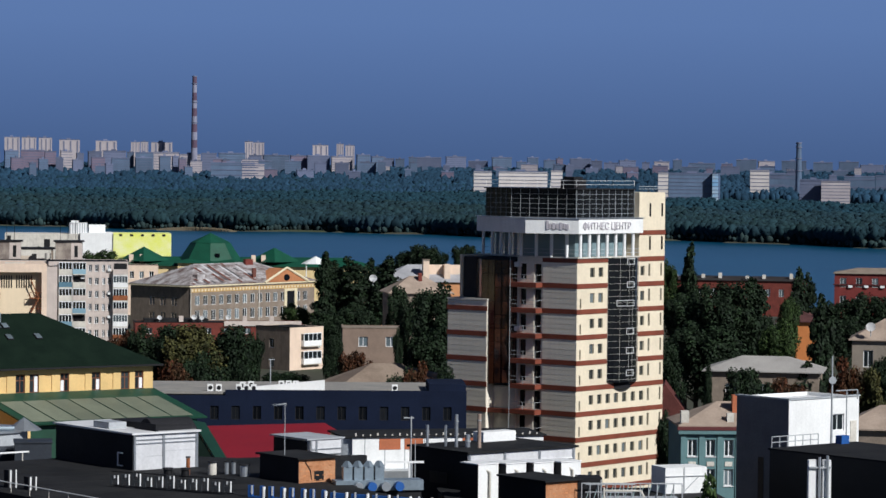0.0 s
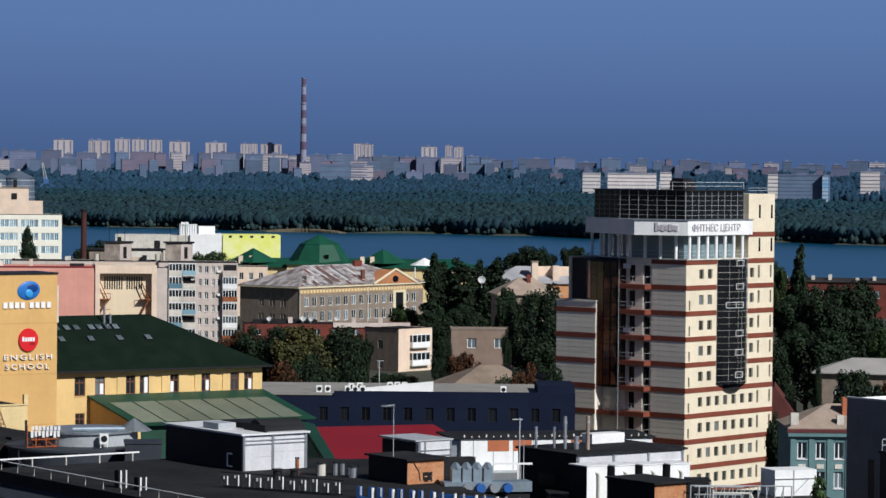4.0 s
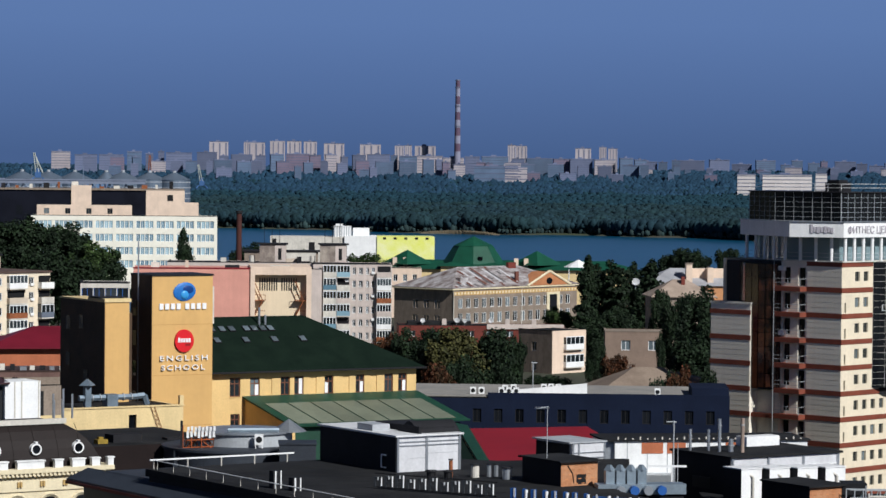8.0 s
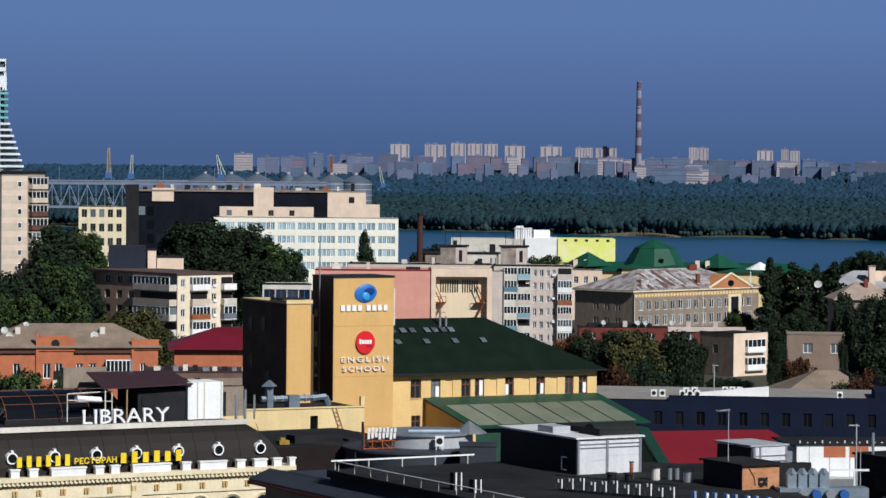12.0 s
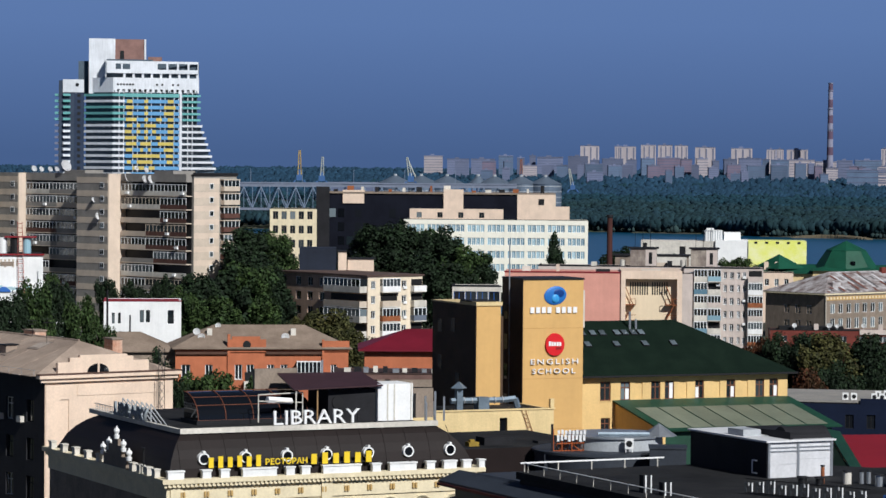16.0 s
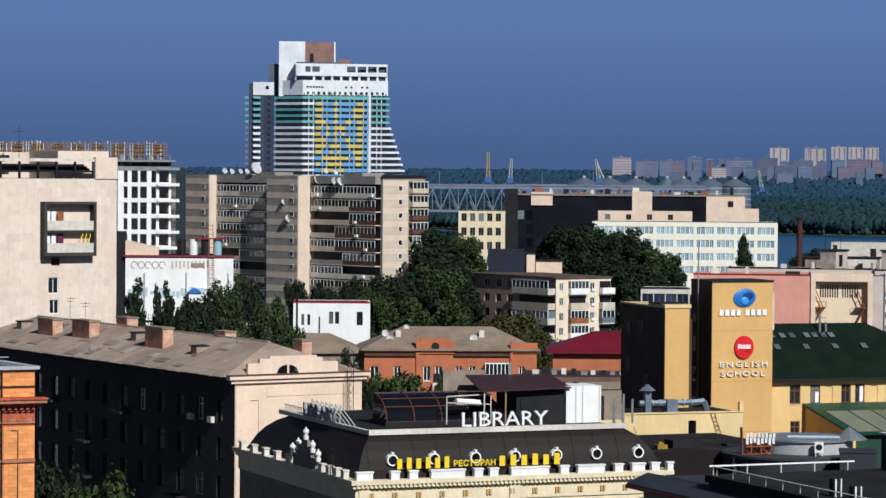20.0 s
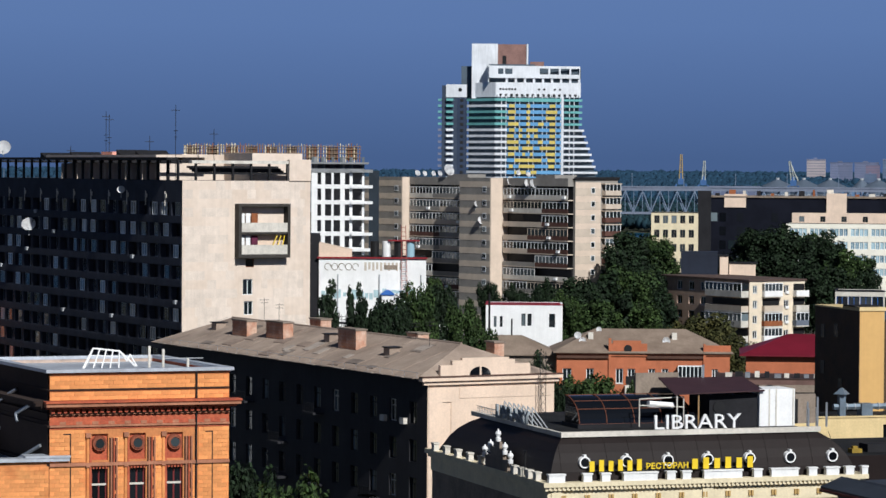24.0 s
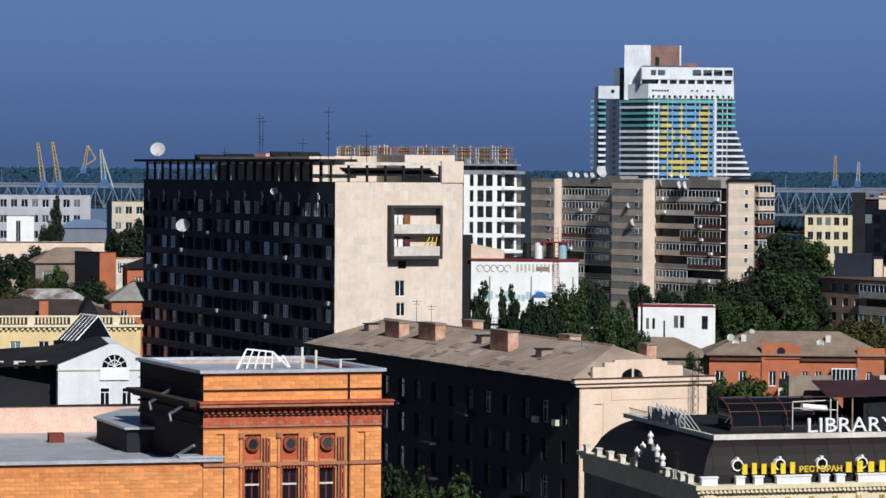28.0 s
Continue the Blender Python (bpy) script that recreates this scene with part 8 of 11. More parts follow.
    for x in (2.6, 5.8, 39.5, 42.5):
        part("chimney", boxes((x, 2, 14, x + 1.3, 3.4, 16.4)), PEACH, ob)
    tent = thing("white_tent", -37.5, 880, 4, 3, "white peaked tent roof", "tent")
    part("canopy", cyl(bmesh.new(), 0, 0, 10.6, 12.8, 4.4, 0.2, 8), WHITE, tent)
    part("post", rods(0.15, ((-2.8, -2.8, 0), (-2.8, -2.8, 10.7)), ((2.8, -2.8, 0), (2.8, -2.8, 10.7))), WHITE, tent)
    # white and lime building by the water
    lime = mat("lime_yellow_paint", (0.72, 0.75, 0.12), 0.7, 0.2, 0.15, second=(0.78, 0.78, 0.40), bump=0)
    ob = thing("lime_building", -146, 989, -8, 8.0, "white and lime yellow flat roofed building by the river", "building")
    # left part in a duller white that stands for shade
    part("grey_wall", boxes((0, 1, 0, 25, 18, 28.0)), OFFWHITE, ob)
    part("white_wall", boxes((25, 0, 0, 36, 18, 28.4)), WHITE, ob)
    part("lime_wall", boxes((36, -0.5, 0, 55.4, 18, 28.3)), lime, ob)
    for k in range(5):
        part("parapet_notch", boxes((38.0 + k * 3.6, -0.6, 27.4, 39.0 + k * 3.6, -0.51, 28.1)), BLACK, ob)
    part("window", boxes((13, 0.95, 23.6, 15, 0.99, 26.2)), BLACK, ob)
    part("roof_plant", boxes((21.5, 4, 28, 27.5, 12, 31.6), (28, 5, 28.4, 33.5, 12, 31.0), (22, 3.6, 31.6, 24.5, 6, 32.4)), WHITE, ob)
    for k in range(8):
        part("plant_post", boxes((21.6 + k * 0.8, 3.9, 28, 21.9 + k * 0.8, 3.99, 31.6)), DULL_STEEL, ob)
    # tall rusty flue
    x, y = spot(9.0, 780)
    fl = thing("factory_flue", x, y, 0, 9, "rusty brown steel factory flue", "chimney")
    part("shaft", cyl(bmesh.new(), 0, 0, 0, 31.5, 0.85, 0.7, 16), mat("flue_rust", (0.075, 0.026, 0.022), 0.9, 0.3, 0.4), fl)
    part("collar", cyl(bmesh.new(), 0, 0, 31.3, 32.0, 0.9, 0.9, 16), DARK, fl)
    # white office slab with ribbon windows
    tops = 29.2
    rw = []
    for r in range(4):
        for g in range(9):
            rw += [(1.0 + g * 5.75 + k * 1.25, 2.1 + g * 5.75 + k * 1.25, tops - 3.5 - r * 3.75, tops - 1.4 - r * 3.75) for k in range(4)]
    house("office_slab", "white three storey office slab with ribbon windows", -190.9, 828.3, 11, 52.8, 16, 8, tops, mat("office_white", (0.82, 0.79, 0.68), 0.7, 0.1, 0.2, streak=0.06), rw, cols=2, glass=PALE_GLASS, category="office")
    ob = thing("office_roof_storey", -190.9, 828.3, 26, 11, "set back peach roof storey with stair block", "building")
    facade(ob, "R", 1.5, 28.5, 0, 6.2, [(3.5 + k * 6.0, 5.0 + k * 6.0, 3.6, 5.2) for k in range(4)], PEACH, at=4)
    for k in range(4):
        window(ob, "R", (3.5 + k * 6.0, 5.0 + k * 6.0, 3.6, 5.2), STONE, at=4)
    part("body", boxes((1.5, 4.3, 0, 28.5, 12, 6.0)), PEACH, ob)
    part("stair_block", boxes((32.5, 3, 0, 43.5, 12, 10.4), (43.5, 3, 0, 47.5, 12, 7.0)), PEACH, ob)
    part("window", boxes((38.6, 2.9, 7.5, 40.2, 2.99, 9.2)), BLACK, ob)
    # dark institute behind
    ob = thing("dark_institute", -227, 871, 4, 11, "long dark glazed institute building with a cluttered roof", "building")
    part("wall", boxes((0, 0, 0, 71, 22, 32.0)), mat("smoked_facade", (0.010, 0.0115, 0.019), 0.8, 0.4, 0.15, spec=0.05), ob)
    for r in range(5):
        for k in range(12):
            if rng.random() < 0.55:
                part("window", boxes((3 + k * 2.6, -0.1, 8 + r * 4.2, 4.9 + k * 2.6, -0.01, 10.6 + r * 4.2)), DARK_GLASS if rng.random() < 0.75 else GLASS, ob)
    part("roof_line", boxes((-0.5, -0.5, 32.0, 71.5, 22, 32.5)), STONE, ob)
    part("roof_house", boxes((7, -0.4, 29, 13.5, 6, 33.0)), PEACH, ob)
    part("roof_house", boxes((37.6, -0.6, 27.5, 43.6, 6, 33.4)), PEACH, ob)
    for k in range(16):
        part("vent", boxes((4 + k * 4.2, 3, 32.4, 4.6 + k * 4.2 + rng.uniform(0, 1.6), 4, 33.0 + rng.uniform(0, 2.0))), (DARK, ORANGE_RUST, OFFWHITE)[k % 3], ob)
    part("link_wall", boxes((-1, -0.6, 0, 3, 0.0, 34.0)), DARK, ob)
    # left wall coloured dark as the unlit side
    house("cream_office", "cream four storey office with square windows", -241.5, 867, 13, 14.2, 18, 6, 31.2, SAND, grid(0.9, 2.6, 5, 1.6, 28.0, -4.3, 5, 2.4), frame_m=STONE, lwall=DARK, category="office")
    # brick and cream five-storey block
    top, st = 24.0, 2.72
    ob = house("five_storey_block", "five storey block with glazed balconies and air conditioners", -127.6, 524.7, 40, 11.3, 38, 4, top, mat("pale_cream_panel", (0.76, 0.65, 0.50), 0.85, 0.15, 0.4, streak=0.12),
               [w for r in range(7) for w in ((0.7, 1.6, top - 2.2 - r * st, top - 0.8 - r * st), (7.0, 8.0, top - 2.2 - r * st, top - 0.8 - r * st))],
               [(s, s + 2.3, top - 2.2 - r * st, top - 0.6 - r * st) for r in range(7) for s in (18.3, 23.3, 28.4, 35.0)], lwall=mat("brown_panel", (0.50, 0.35, 0.265), 0.85, 0.25, 0.5, streak=0.12), sill=OFFWHITE, category="apartment block")
    for r in range(7):
        z = top - 4 - 2.75 - r * st
        balcony(ob, "L", 0.3, 15.5, z, 1.5, (OFFWHITE, TAN, OFFWHITE)[r % 3], r % 2 == 0, mull=9)
        balcony(ob, "R", 2.5, 6.2, z, 1.2, (WHITE, TAN, ORANGE_RUST)[r % 3], r != 1, mull=5)
        balcony(ob, "R", 8.8, 11.4, z, 1.6, (WHITE, OFFWHITE, NAVY)[r % 3], r % 3 == 2, mull=3)
        part("air_conditioner", boxes((7.2, -0.4, z + 0.4, 7.9, -0.01, z + 0.9)), WHITE, ob)
    ob.matrix_basis = pose(-127.6, 524.7, 4, 0, 0, 50) @ Matrix.Diagonal((1.11, 0.745, 1, 1))
    part("cornice", boxes((-0.3, -0.3, 20.0, 11.6, 38.2, 20.3)), mat("brown_edge", (0.10, 0.065, 0.055), 0.9, 0.3, 0.6), ob)
    hut = thing("roof_hut", -146.2, 546.0, 21.2, 15, "dark roof hut with small peach huts beside it", "hut")
    part("dark_hut", boxes((0, 0, 0, 7.0, 6, 7.4)), mat("navy_hut_sheet", (0.014, 0.020, 0.036), 0.8, 0.3, 0.4), hut)
    part("hut", boxes((7.4, 0.4, 0, 9.0, 6, 6.6)), PEACH, hut)
    part("hut", boxes((9.2, 1, 0, 14.2, 6, 5.2)), PEACH, hut)
    part("slab", boxes((7.1, 0.2, 6.6, 9.1, 6.2, 6.8)), DARK, hut)
    part("slab", boxes((9.1, 0.8, 5.2, 14.6, 6.2, 5.4)), DARK, hut)
    # white-fronted small block
    ob = house("white_fronted_block", "small block with a cream end and white balconies", -28.6, 559.3, 50, 7.2, 14, 1, 13.2, PEACH, [(6.0, 6.6, 9.0, 11.0)], [(6.5, 8.5, 9.2, 11.0), (6.5, 8.5, 5.5, 7.3)], lwall=STONE, category="house")
    ob.scale = (1.31, 0.63, 1.0)
    for r in range(3):
        balcony(ob, "R", 2.4, 6.2, 8.6 - r * 3.4, 1.2, (WHITE, WHITE, OFFWHITE)[r], r < 2, mull=4)
    house("brown_block", "low brown block with a flat concrete roof", -16.0, 480, 3, 9.6, 9, 4, 17.6, mat("brown_stucco", (0.25, 0.18, 0.14), 0.9, 0.2, 0.5), [(2.6, 4.1, 14.6, 16.2), (7.0, 8.6, 14.6, 16.2)], roof=STONE, category="house")
    house("peach_villa", "peach villa with a grey hipped roof and white chimneys", -13.0, 638, 8, 22, 14, 6, 18.9, mat("orange_render", (0.55, 0.26, 0.12), 0.8, 0.2, 0.4), roof=mat("pale_grey_roof", (0.36, 0.36, 0.38), 0.7, 0.25, 0.2), roof_kind="hip", peak=3.6, category="house")
    v = thing("villa_chimneys", -4.0, 640, 18, 8, "cream rendered chimneys on a roof", "chimney")
    part("stack", boxes((0, 0, 0, 1.3, 2, 5.6)), PEACH, v)
    part("stack_cap", boxes((-0.15, -0.15, 5.6, 1.45, 2.1, 5.8)), STONE, v)
    part("stack", boxes((4.6, 0, 0, 5.9, 2, 4.8)), PEACH, v)
    part("wall", boxes((1.5, 2, 0, 8.5, 3, 4.6)), PEACH, v)
    hb = house("slate_roofed_house", "low house under a tan slate hipped roof", -9.6, 560, 10, 11.5, 10, 5, 19.8, STONE, roof=ASBESTOS, roof_kind="hip", peak=3.2, category="house", eave=0.6)
    part("chimney", boxes((5.8, 3.2, 16.5, 6.5, 4.0, 18.6)), REDBRICK, hb)
    dish(-13.0, 560, 21.5, 0.75, 5)
    # tan hipped roofs and the grey flat block
    recede(house("tan_house", "low house under a tan hipped slate roof", -10.4, 301, 12, 11.5, 10, 8, 20.9, STONE, roof=SLATE_BROWN, roof_kind="hip", peak=2.6, category="house", eave=0.7), 1.18)
    recede(house("tan_house_wing", "lower wing with a tan hipped roof", -9.2, 306, 3, 10.5, 9, 8, 21.4, STONE, roof=SLATE_BROWN, roof_kind="hip", peak=1.4, category="house", eave=0.7), 1.18)
    ob = recede(thing("blue_block", -28.5, 278.5, 6, 3, "long flat roofed block, front coloured navy for the shadow on it", "building"), 1.14)
    # front coloured dark navy in place of a cast shadow
    navy = mat("shadow_navy_front", (0.0085, 0.014, 0.034), 0.85, 0.25, 0.3, streak=0.12, spec=0.1)
    holes = [(6.8 + k * 2.0, 7.6 + k * 2.0, 13.9, 15.2) for k in range(12)]
    facade(ob, "R", 0, 31.0, 0, 16.2, holes + [(2.6, 3.6, 13.2, 14.6)], navy, deep=0.15)
    for h in holes + [(2.6, 3.6, 13.2, 14.6)]:
        window(ob, "R", h, BLACK, DARK_GLASS, deep=0.1, cols=2)
    part("roof", boxes((0.1, 0.2, 16.3, 31, 14, 16.5)), GREYROOF, ob)
    part("front_parapet", boxes((8.2, -0.01, 16.2, 31, 0.19, 16.72)), navy, ob)
    part("body", boxes((0.1, 0.3, 0, 31, 14, 16.28)), BLACK, ob)
    part("parapet_wall", poly(bmesh.new(), [(9.6, 2.0, 16.5), (17.6, 2.0, 16.5), (17.6, 2.0, 17.55), (9.6, 2.0, 16.75), (9.6, 2.3, 16.5), (17.6, 2.3, 16.5), (17.6, 2.3, 17.55), (9.6, 2.3, 16.75)], [(0, 1, 2, 3), (1, 5, 6, 2), (3, 2, 6, 7), (0, 3, 7, 4), (4, 7, 6, 5)]), WHITE, ob)
    part("navy_hut", boxes((27.5, 1, 16.1, 31, 8, 17.3)), navy, ob)
    for k in range(11):
        x, y = (6.5, 7.3, 9.2, 9.9, 10.6, 9.5, 10.3, 13.2, 13.9, 14.6, 24.0)[k], (1.2, 1.2, 1.0, 1.0, 1.0, 4.0, 5.0, 6.0, 6.2, 6, 2)[k]
        ac = part("air_conditioner", boxes((x, y, 16.5, x + 0.55, y + 0.35, 17.15)), WHITE, ob)
        part("fan", cyl(bmesh.new(), 0, 0, 0, 0.02, 0.2, 0.2, 12), BLACK, ac, m=pose(x + 0.28, y - 0.01, 16.82, 90, 0, 0))
    part("lamp_post", rods(0.05, ((12.4, 9, 16), (12.4, 9, 19)), ((12.2, 9, 19), (12.8, 9, 19))), DULL_STEEL, ob)
    # red brick dwelling, graffiti hall, small white house
    ob = house("red_brick_house", "orange red brick house with a stepped parapet", -119.4, 381.8, 20, 23.4, 12, 3, 19.3, BRICK_OR,
               [(0.8, 2.0, 15.3, 17.2), (8.0, 9.0, 15.2, 17.2), (9.6, 10.6, 15.0, 17.2), (12.4, 13.3, 15.4, 17.2), (14.2, 15.1, 15.4, 17.2), (21.0, 21.8, 15.4, 17.2), (4.0, 5.0, 15.4, 17.2)], roof=SLATE_BROWN, roof_kind="hip", peak=3.0, category="house", sill=OFFWHITE)
    part("parapet", boxes((7.2, -0.2, 15.9, 12.2, 0.3, 17.6), (7.6, -0.2, 17.6, 11.4, 0.3, 18.0), (7.0, -0.25, 13, 7.35, 0.3, 18.3)), BRICK_OR, ob)
    part("parapet", boxes((20.0, -0.2, 16.0, 23.5, 0.3, 17.4), (19.8, -0.25, 13, 20.1, 0.3, 17.6)), BRICK_OR, ob)
    part("round_niche", cyl(bmesh.new(), 0, 0, 0, 0.05, 0.55, 0.55, 16), BLACK, ob, m=pose(9.6, -0.2, 16.9, 90, 0, 0))
    part("cornice", boxes((0, -0.35, 15.6, 7.0, 0.0, 15.95), (12.2, -0.35, 15.6, 19.8, 0.0, 15.95)), mat("dark_brown_cornice", (0.10, 0.05, 0.035), 0.9, 0.3, 0.6), ob)
    balcony(ob, "R", 16.3, 19.6, 12.3, 1.1, OFFWHITE, True, 0.9, 6)
    balcony(ob, "R", 9.2, 11.2, 11.0, 1.0, OFFWHITE, False, 1.0, 3)
    q = Matrix.Translation((-119.4, 381.8, 0)) @ Matrix.Rotation(radians(20), 4, "Z")
    for x, y, z, r in ((3.6, 2.6, 19.9, 0.5), (3.0, 3.6, 20.6, 0.5), (15.0, 2.5, 19.9, 0.55), (6.0, 5.5, 21.4, 0.4)):
        p = q @ Vector((x, y, z))
        dish(p.x, p.y, p.z, r, 20)
    for x in (4.4, 15.8):
        part("chimney", boxes((x, 3.0, 16.5, x + 0.7, 3.8, 18.9)), OFFWHITE, ob)
    part("link_house_roof", hip(bmesh.new(), -13, 1, 0.5, 12, 15.8, 18.3, 5), SLATE_BROWN, ob)
    part("link_house_wall", boxes((-12.5, 1.5, 0, 0, 11.5, 15.8)), STONE, ob)
    part("brick_chimney", boxes((-12.6, 0.2, 12, -10.6, 1.4, 17.3)), BRICK_OR, ob)
    part("utility_pole", cyl(bmesh.new(), -9.0, 6, 16, 24, 0.16, 0.13, 8), DARK, ob)
    ob = thing("graffiti_hall", -175.9, 435.9, 3, 20.8, "white hall with graffiti, pipes and a blue sheltered vent", "building")
    part("wall", boxes((0, 0, 0, 17, 12, 26.7)), WHITE, ob)
    part("eave", boxes((-0.3, -0.3, 26.7, 17.2, 0.2, 26.95)), REDROOF, ob)
    part("roof", boxes((0, 0.2, 26.7, 17, 12, 26.9)), TAR, ob)
    # left part coloured dark as its shaded side
    part("side_cladding", boxes((-2.6, 0.5, 0, -0.02, 10, 30.5)), DARK, ob)
    part("upper_wall", poly(bmesh.new(), [(-1.2, 0.6, 26.95), (5.2, 0.6, 26.95), (5.2, 0.6, 28.0), (-1.2, 0.6, 29.4), (-1.2, 8, 26.95), (5.2, 8, 26.95), (5.2, 8, 28.0), (-1.2, 8, 29.4)], [(0, 1, 2, 3), (1, 5, 6, 2), (3, 2, 6, 7), (0, 3, 7, 4), (4, 7, 6, 5)]), PEACH, ob)
    for k, x in enumerate((1.4, 2.5, 3.6, 4.7, 5.8)):
        r = 0.55
        part("graffiti_ring", rods(0.06, *[((x + r * 0.9 * math.cos(a), -0.02, 25.4 + r * math.sin(a)), (x + r * 0.9 * math.cos(a + 0.7), -0.02, 25.4 + r * math.sin(a + 0.7))) for a in [0.7 * j for j in range(9 if k % 2 else 7)]]), mat("dark_graffiti", (0.20, 0.17, 0.12), 0.7, 0.2, 1.0), ob)
    for k in range(10):
        x = 7.2 + k * 0.62
        part("graffiti_mark", boxes((x, -0.03, 24.8 + 0.2 * (k % 2), x + 0.35, -0.005, 26.1)), mat("faded_graffiti", (0.55, 0.48, 0.40), 0.7, 0.2, 1.0), ob)
    for k in range(24):
        x = 0.4 + k * 0.69
        part("graffiti_splash", boxes((x, -0.02, 20.2 + rng.uniform(0, 0.5), x + rng.uniform(0.3, 0.9), -0.004, 21.0 + rng.uniform(0, 1.0))), mat("pale_blue_graffiti", (0.42, 0.58, 0.62), 0.7, 0.3, 1.0), ob)
    for x in (3.0, 9.6, 16.2):
        part("pipe", rods(0.1, ((x, -0.15, 16), (x, -0.15, 24.2))), DULL_STEEL, ob)
    part("blue_shelter", boxes((10.0, -1.8, 19.6, 13.0, -0.05, 21.2)), WHITE, ob)
    part("blue_roof", hip(bmesh.new(), 9.8, -2.0, 12.0, -0.02, 21.0, 21.8, 0.8), BLUE, ob)
    part("vent_panel", boxes((10.3, -0.06, 25.0, 12.4, -0.005, 25.7)), STONE, ob)
    lad = part("ladder_mast", rods(0.05, ((13.2, -0.5, 20), (13.0, -0.3, 32)), ((14.1, -0.5, 20), (13.7, -0.3, 32)), *[((13.2 - k * 0.01, -0.45, 20.5 + k * 0.7), (14.05 - k * 0.02, -0.45, 20.5 + k * 0.7)) for k in range(17)]), mat("red_lattice", (0.35, 0.10, 0.08), 0.8, 0.2, 1.0), ob)
    for k in range(4):
        part("roof_barrel", cyl(bmesh.new(), 8.8 + k * 1.9, 4, 26.9, 29.4, 0.7, 0.7, 12), (BLACK, WHITE, BLACK, PALE_GLASS)[k], ob)
    part("red_awning", boxes((11, 3, 29.4, 16, 6, 29.6)), REDROOF, ob)
    part("lower_wall", boxes((-3, -3, 0, 22, -0.3, 16.5)), WHITE, ob)
    part("lower_coping", boxes((-3.1, -3.1, 16.5, 22.1, -0.2, 16.7)), DARK, ob)
    ob = house("small_white_house", "small white rendered house with a red roof edge", -141.4, 416.7, 17.6, 11.4, 10, 3, 23.9, WHITE, [(1.2, 1.6, 20.6, 22.2), (2.1, 2.5, 20.6, 22.2), (5.3, 5.9, 20.8, 22.6), (6.2, 6.8, 20.8, 22.6), (9.4, 10.3, 20.6, 22.6)], frame_m=DARK, cols=1, roof=REDROOF, category="house")
    part("utility_pole", cyl(bmesh.new(), 3.9, -3, 8, 19.0, 0.14, 0.12, 8), DARK, ob)
    # maroon roofs by the stair tower
    house("maroon_house", "house under a maroon hipped sheet roof", -85.2, 349, 14, 16.5, 12, 2, 21.7, BRICK_OR, grid(1.5, 3.0, 5, 1.1, 17.8, 100, 1, 1.5), roof=MAROON, roof_kind="hip", peak=2.4, category="house", eave=0.8)
    ob = house("brown_annex", "low brown annex with a cluttered roof", -82.0, 322, 14, 17, 10, 2, 20.8, mat("brown_plaster", (0.17, 0.10, 0.085), 0.9, 0.3, 0.4), roof=mat("dark_brown_sheet", (0.06, 0.035, 0.03), 0.7, 0.3, 0.5), category="annex")
    for k in range(14):
        part("roof_junk", boxes((1 + k * 1.1, 2 + rng.uniform(0, 1), 18.8, 1.4 + k * 1.1 + rng.uniform(0, 0.5), 3.5, 19.0 + rng.uniform(0.1, 0.5))), (OFFWHITE, DARK, STEEL)[k % 3], ob)
    house("pale_annex", "worn plastered annex with dark doors", -78.5, 303, 20, 12, 8, 2, 20.6, STONE, [(5.0, 5.8, 17.5, 21.5), (6.6, 7.2, 18.0, 21.5)], frame_m=BLACK, glass=DARK_GLASS, cols=1, category="annex")
    house("blue_glazed_hall", "low hall with a blue framed glass front", -87.6, 411, 11, 6.9, 8, 2, 27.2, OFFWHITE, grid(0.2, 1.65, 4, 1.55, 24.3, 10, 1, 2.2), frame_m=BLUE, cols=2, category="hall")
    house("worn_block", "worn low block with a patched parapet", -94, 600, 9, 16, 10, 4, 22.8, PINKGREY, grid(2, 5, 3, 1.2, 18.6, 10, 1, 1.8), category="building")
    hb = thing("roof_plant_house", -90, 640, 8, 9, "worn roof plant house with vents", "plant house")
    part("wall", boxes((-10, 0, 0, 6, 5, 17.2)), STONE, hb)
    part("patched_wall", boxes((-1.5, -0.2, 12, 5.5, -0.01, 17.0)), OFFWHITE, hb)
    part("slab", boxes((-10.4, -0.4, 17.2, 6.4, 5.2, 17.5)), DARK, hb)
    part("vent", cyl(bmesh.new(), -3.5, 2, 17.5, 20.0, 0.5, 0.4, 10), BLACK, hb)

    # ---- right-hand side ----
    # white wall given a dull stone colour for the shadow on it
    house("low_white_house", "low white house under a pale sheet roof", 35.8, 398.4, 350, 15.0, 10, 0, 16.8, STONE, grid(2.5, 4.2, 3, 1.6, 13.8, 10, 1, 1.4), roof=mat("pale_sheet_roof", (0.36, 0.34, 0.32), 0.7, 0.2, 0.2), roof_kind="hip", peak=1.9, category="house", eave=0.6)
    ob = house("red_barracks", "long dark red brick building near the river", 66.0, 880, 352, 42, 12, 0, 11.0, REDBRICK, grid(2, 4, 10, 1.4, 6.4, 10, 1, 2.2), roof=mat("dark_tin", (0.035, 0.03, 0.03), 0.7, 0.3, 0.2), roof_kind="hip", peak=1.2, category="building")
    for k in range(6):
        part("roof_vent", boxes((3 + k * 6.5 + 1.5 * (k % 2), 2, 11.6, 4.0 + k * 6.5 + 1.5 * (k % 2), 3.4, 12.4 + 0.4 * (k % 3))), OFFWHITE, ob)
    ob = house("red_apartment_house", "dark red three storey house with white windows", 114.0, 860, 350, 26, 14, -2, 14.0, mat("deep_red_brick", (0.19, 0.034, 0.03), 0.85, 0.25, 0.4), grid(1.6, 4.6, 5, 1.8, 10.2, -5.2, 2, 2.6), roof=STONE, roof_kind="hip", peak=1.6, category="house", sill=OFFWHITE)
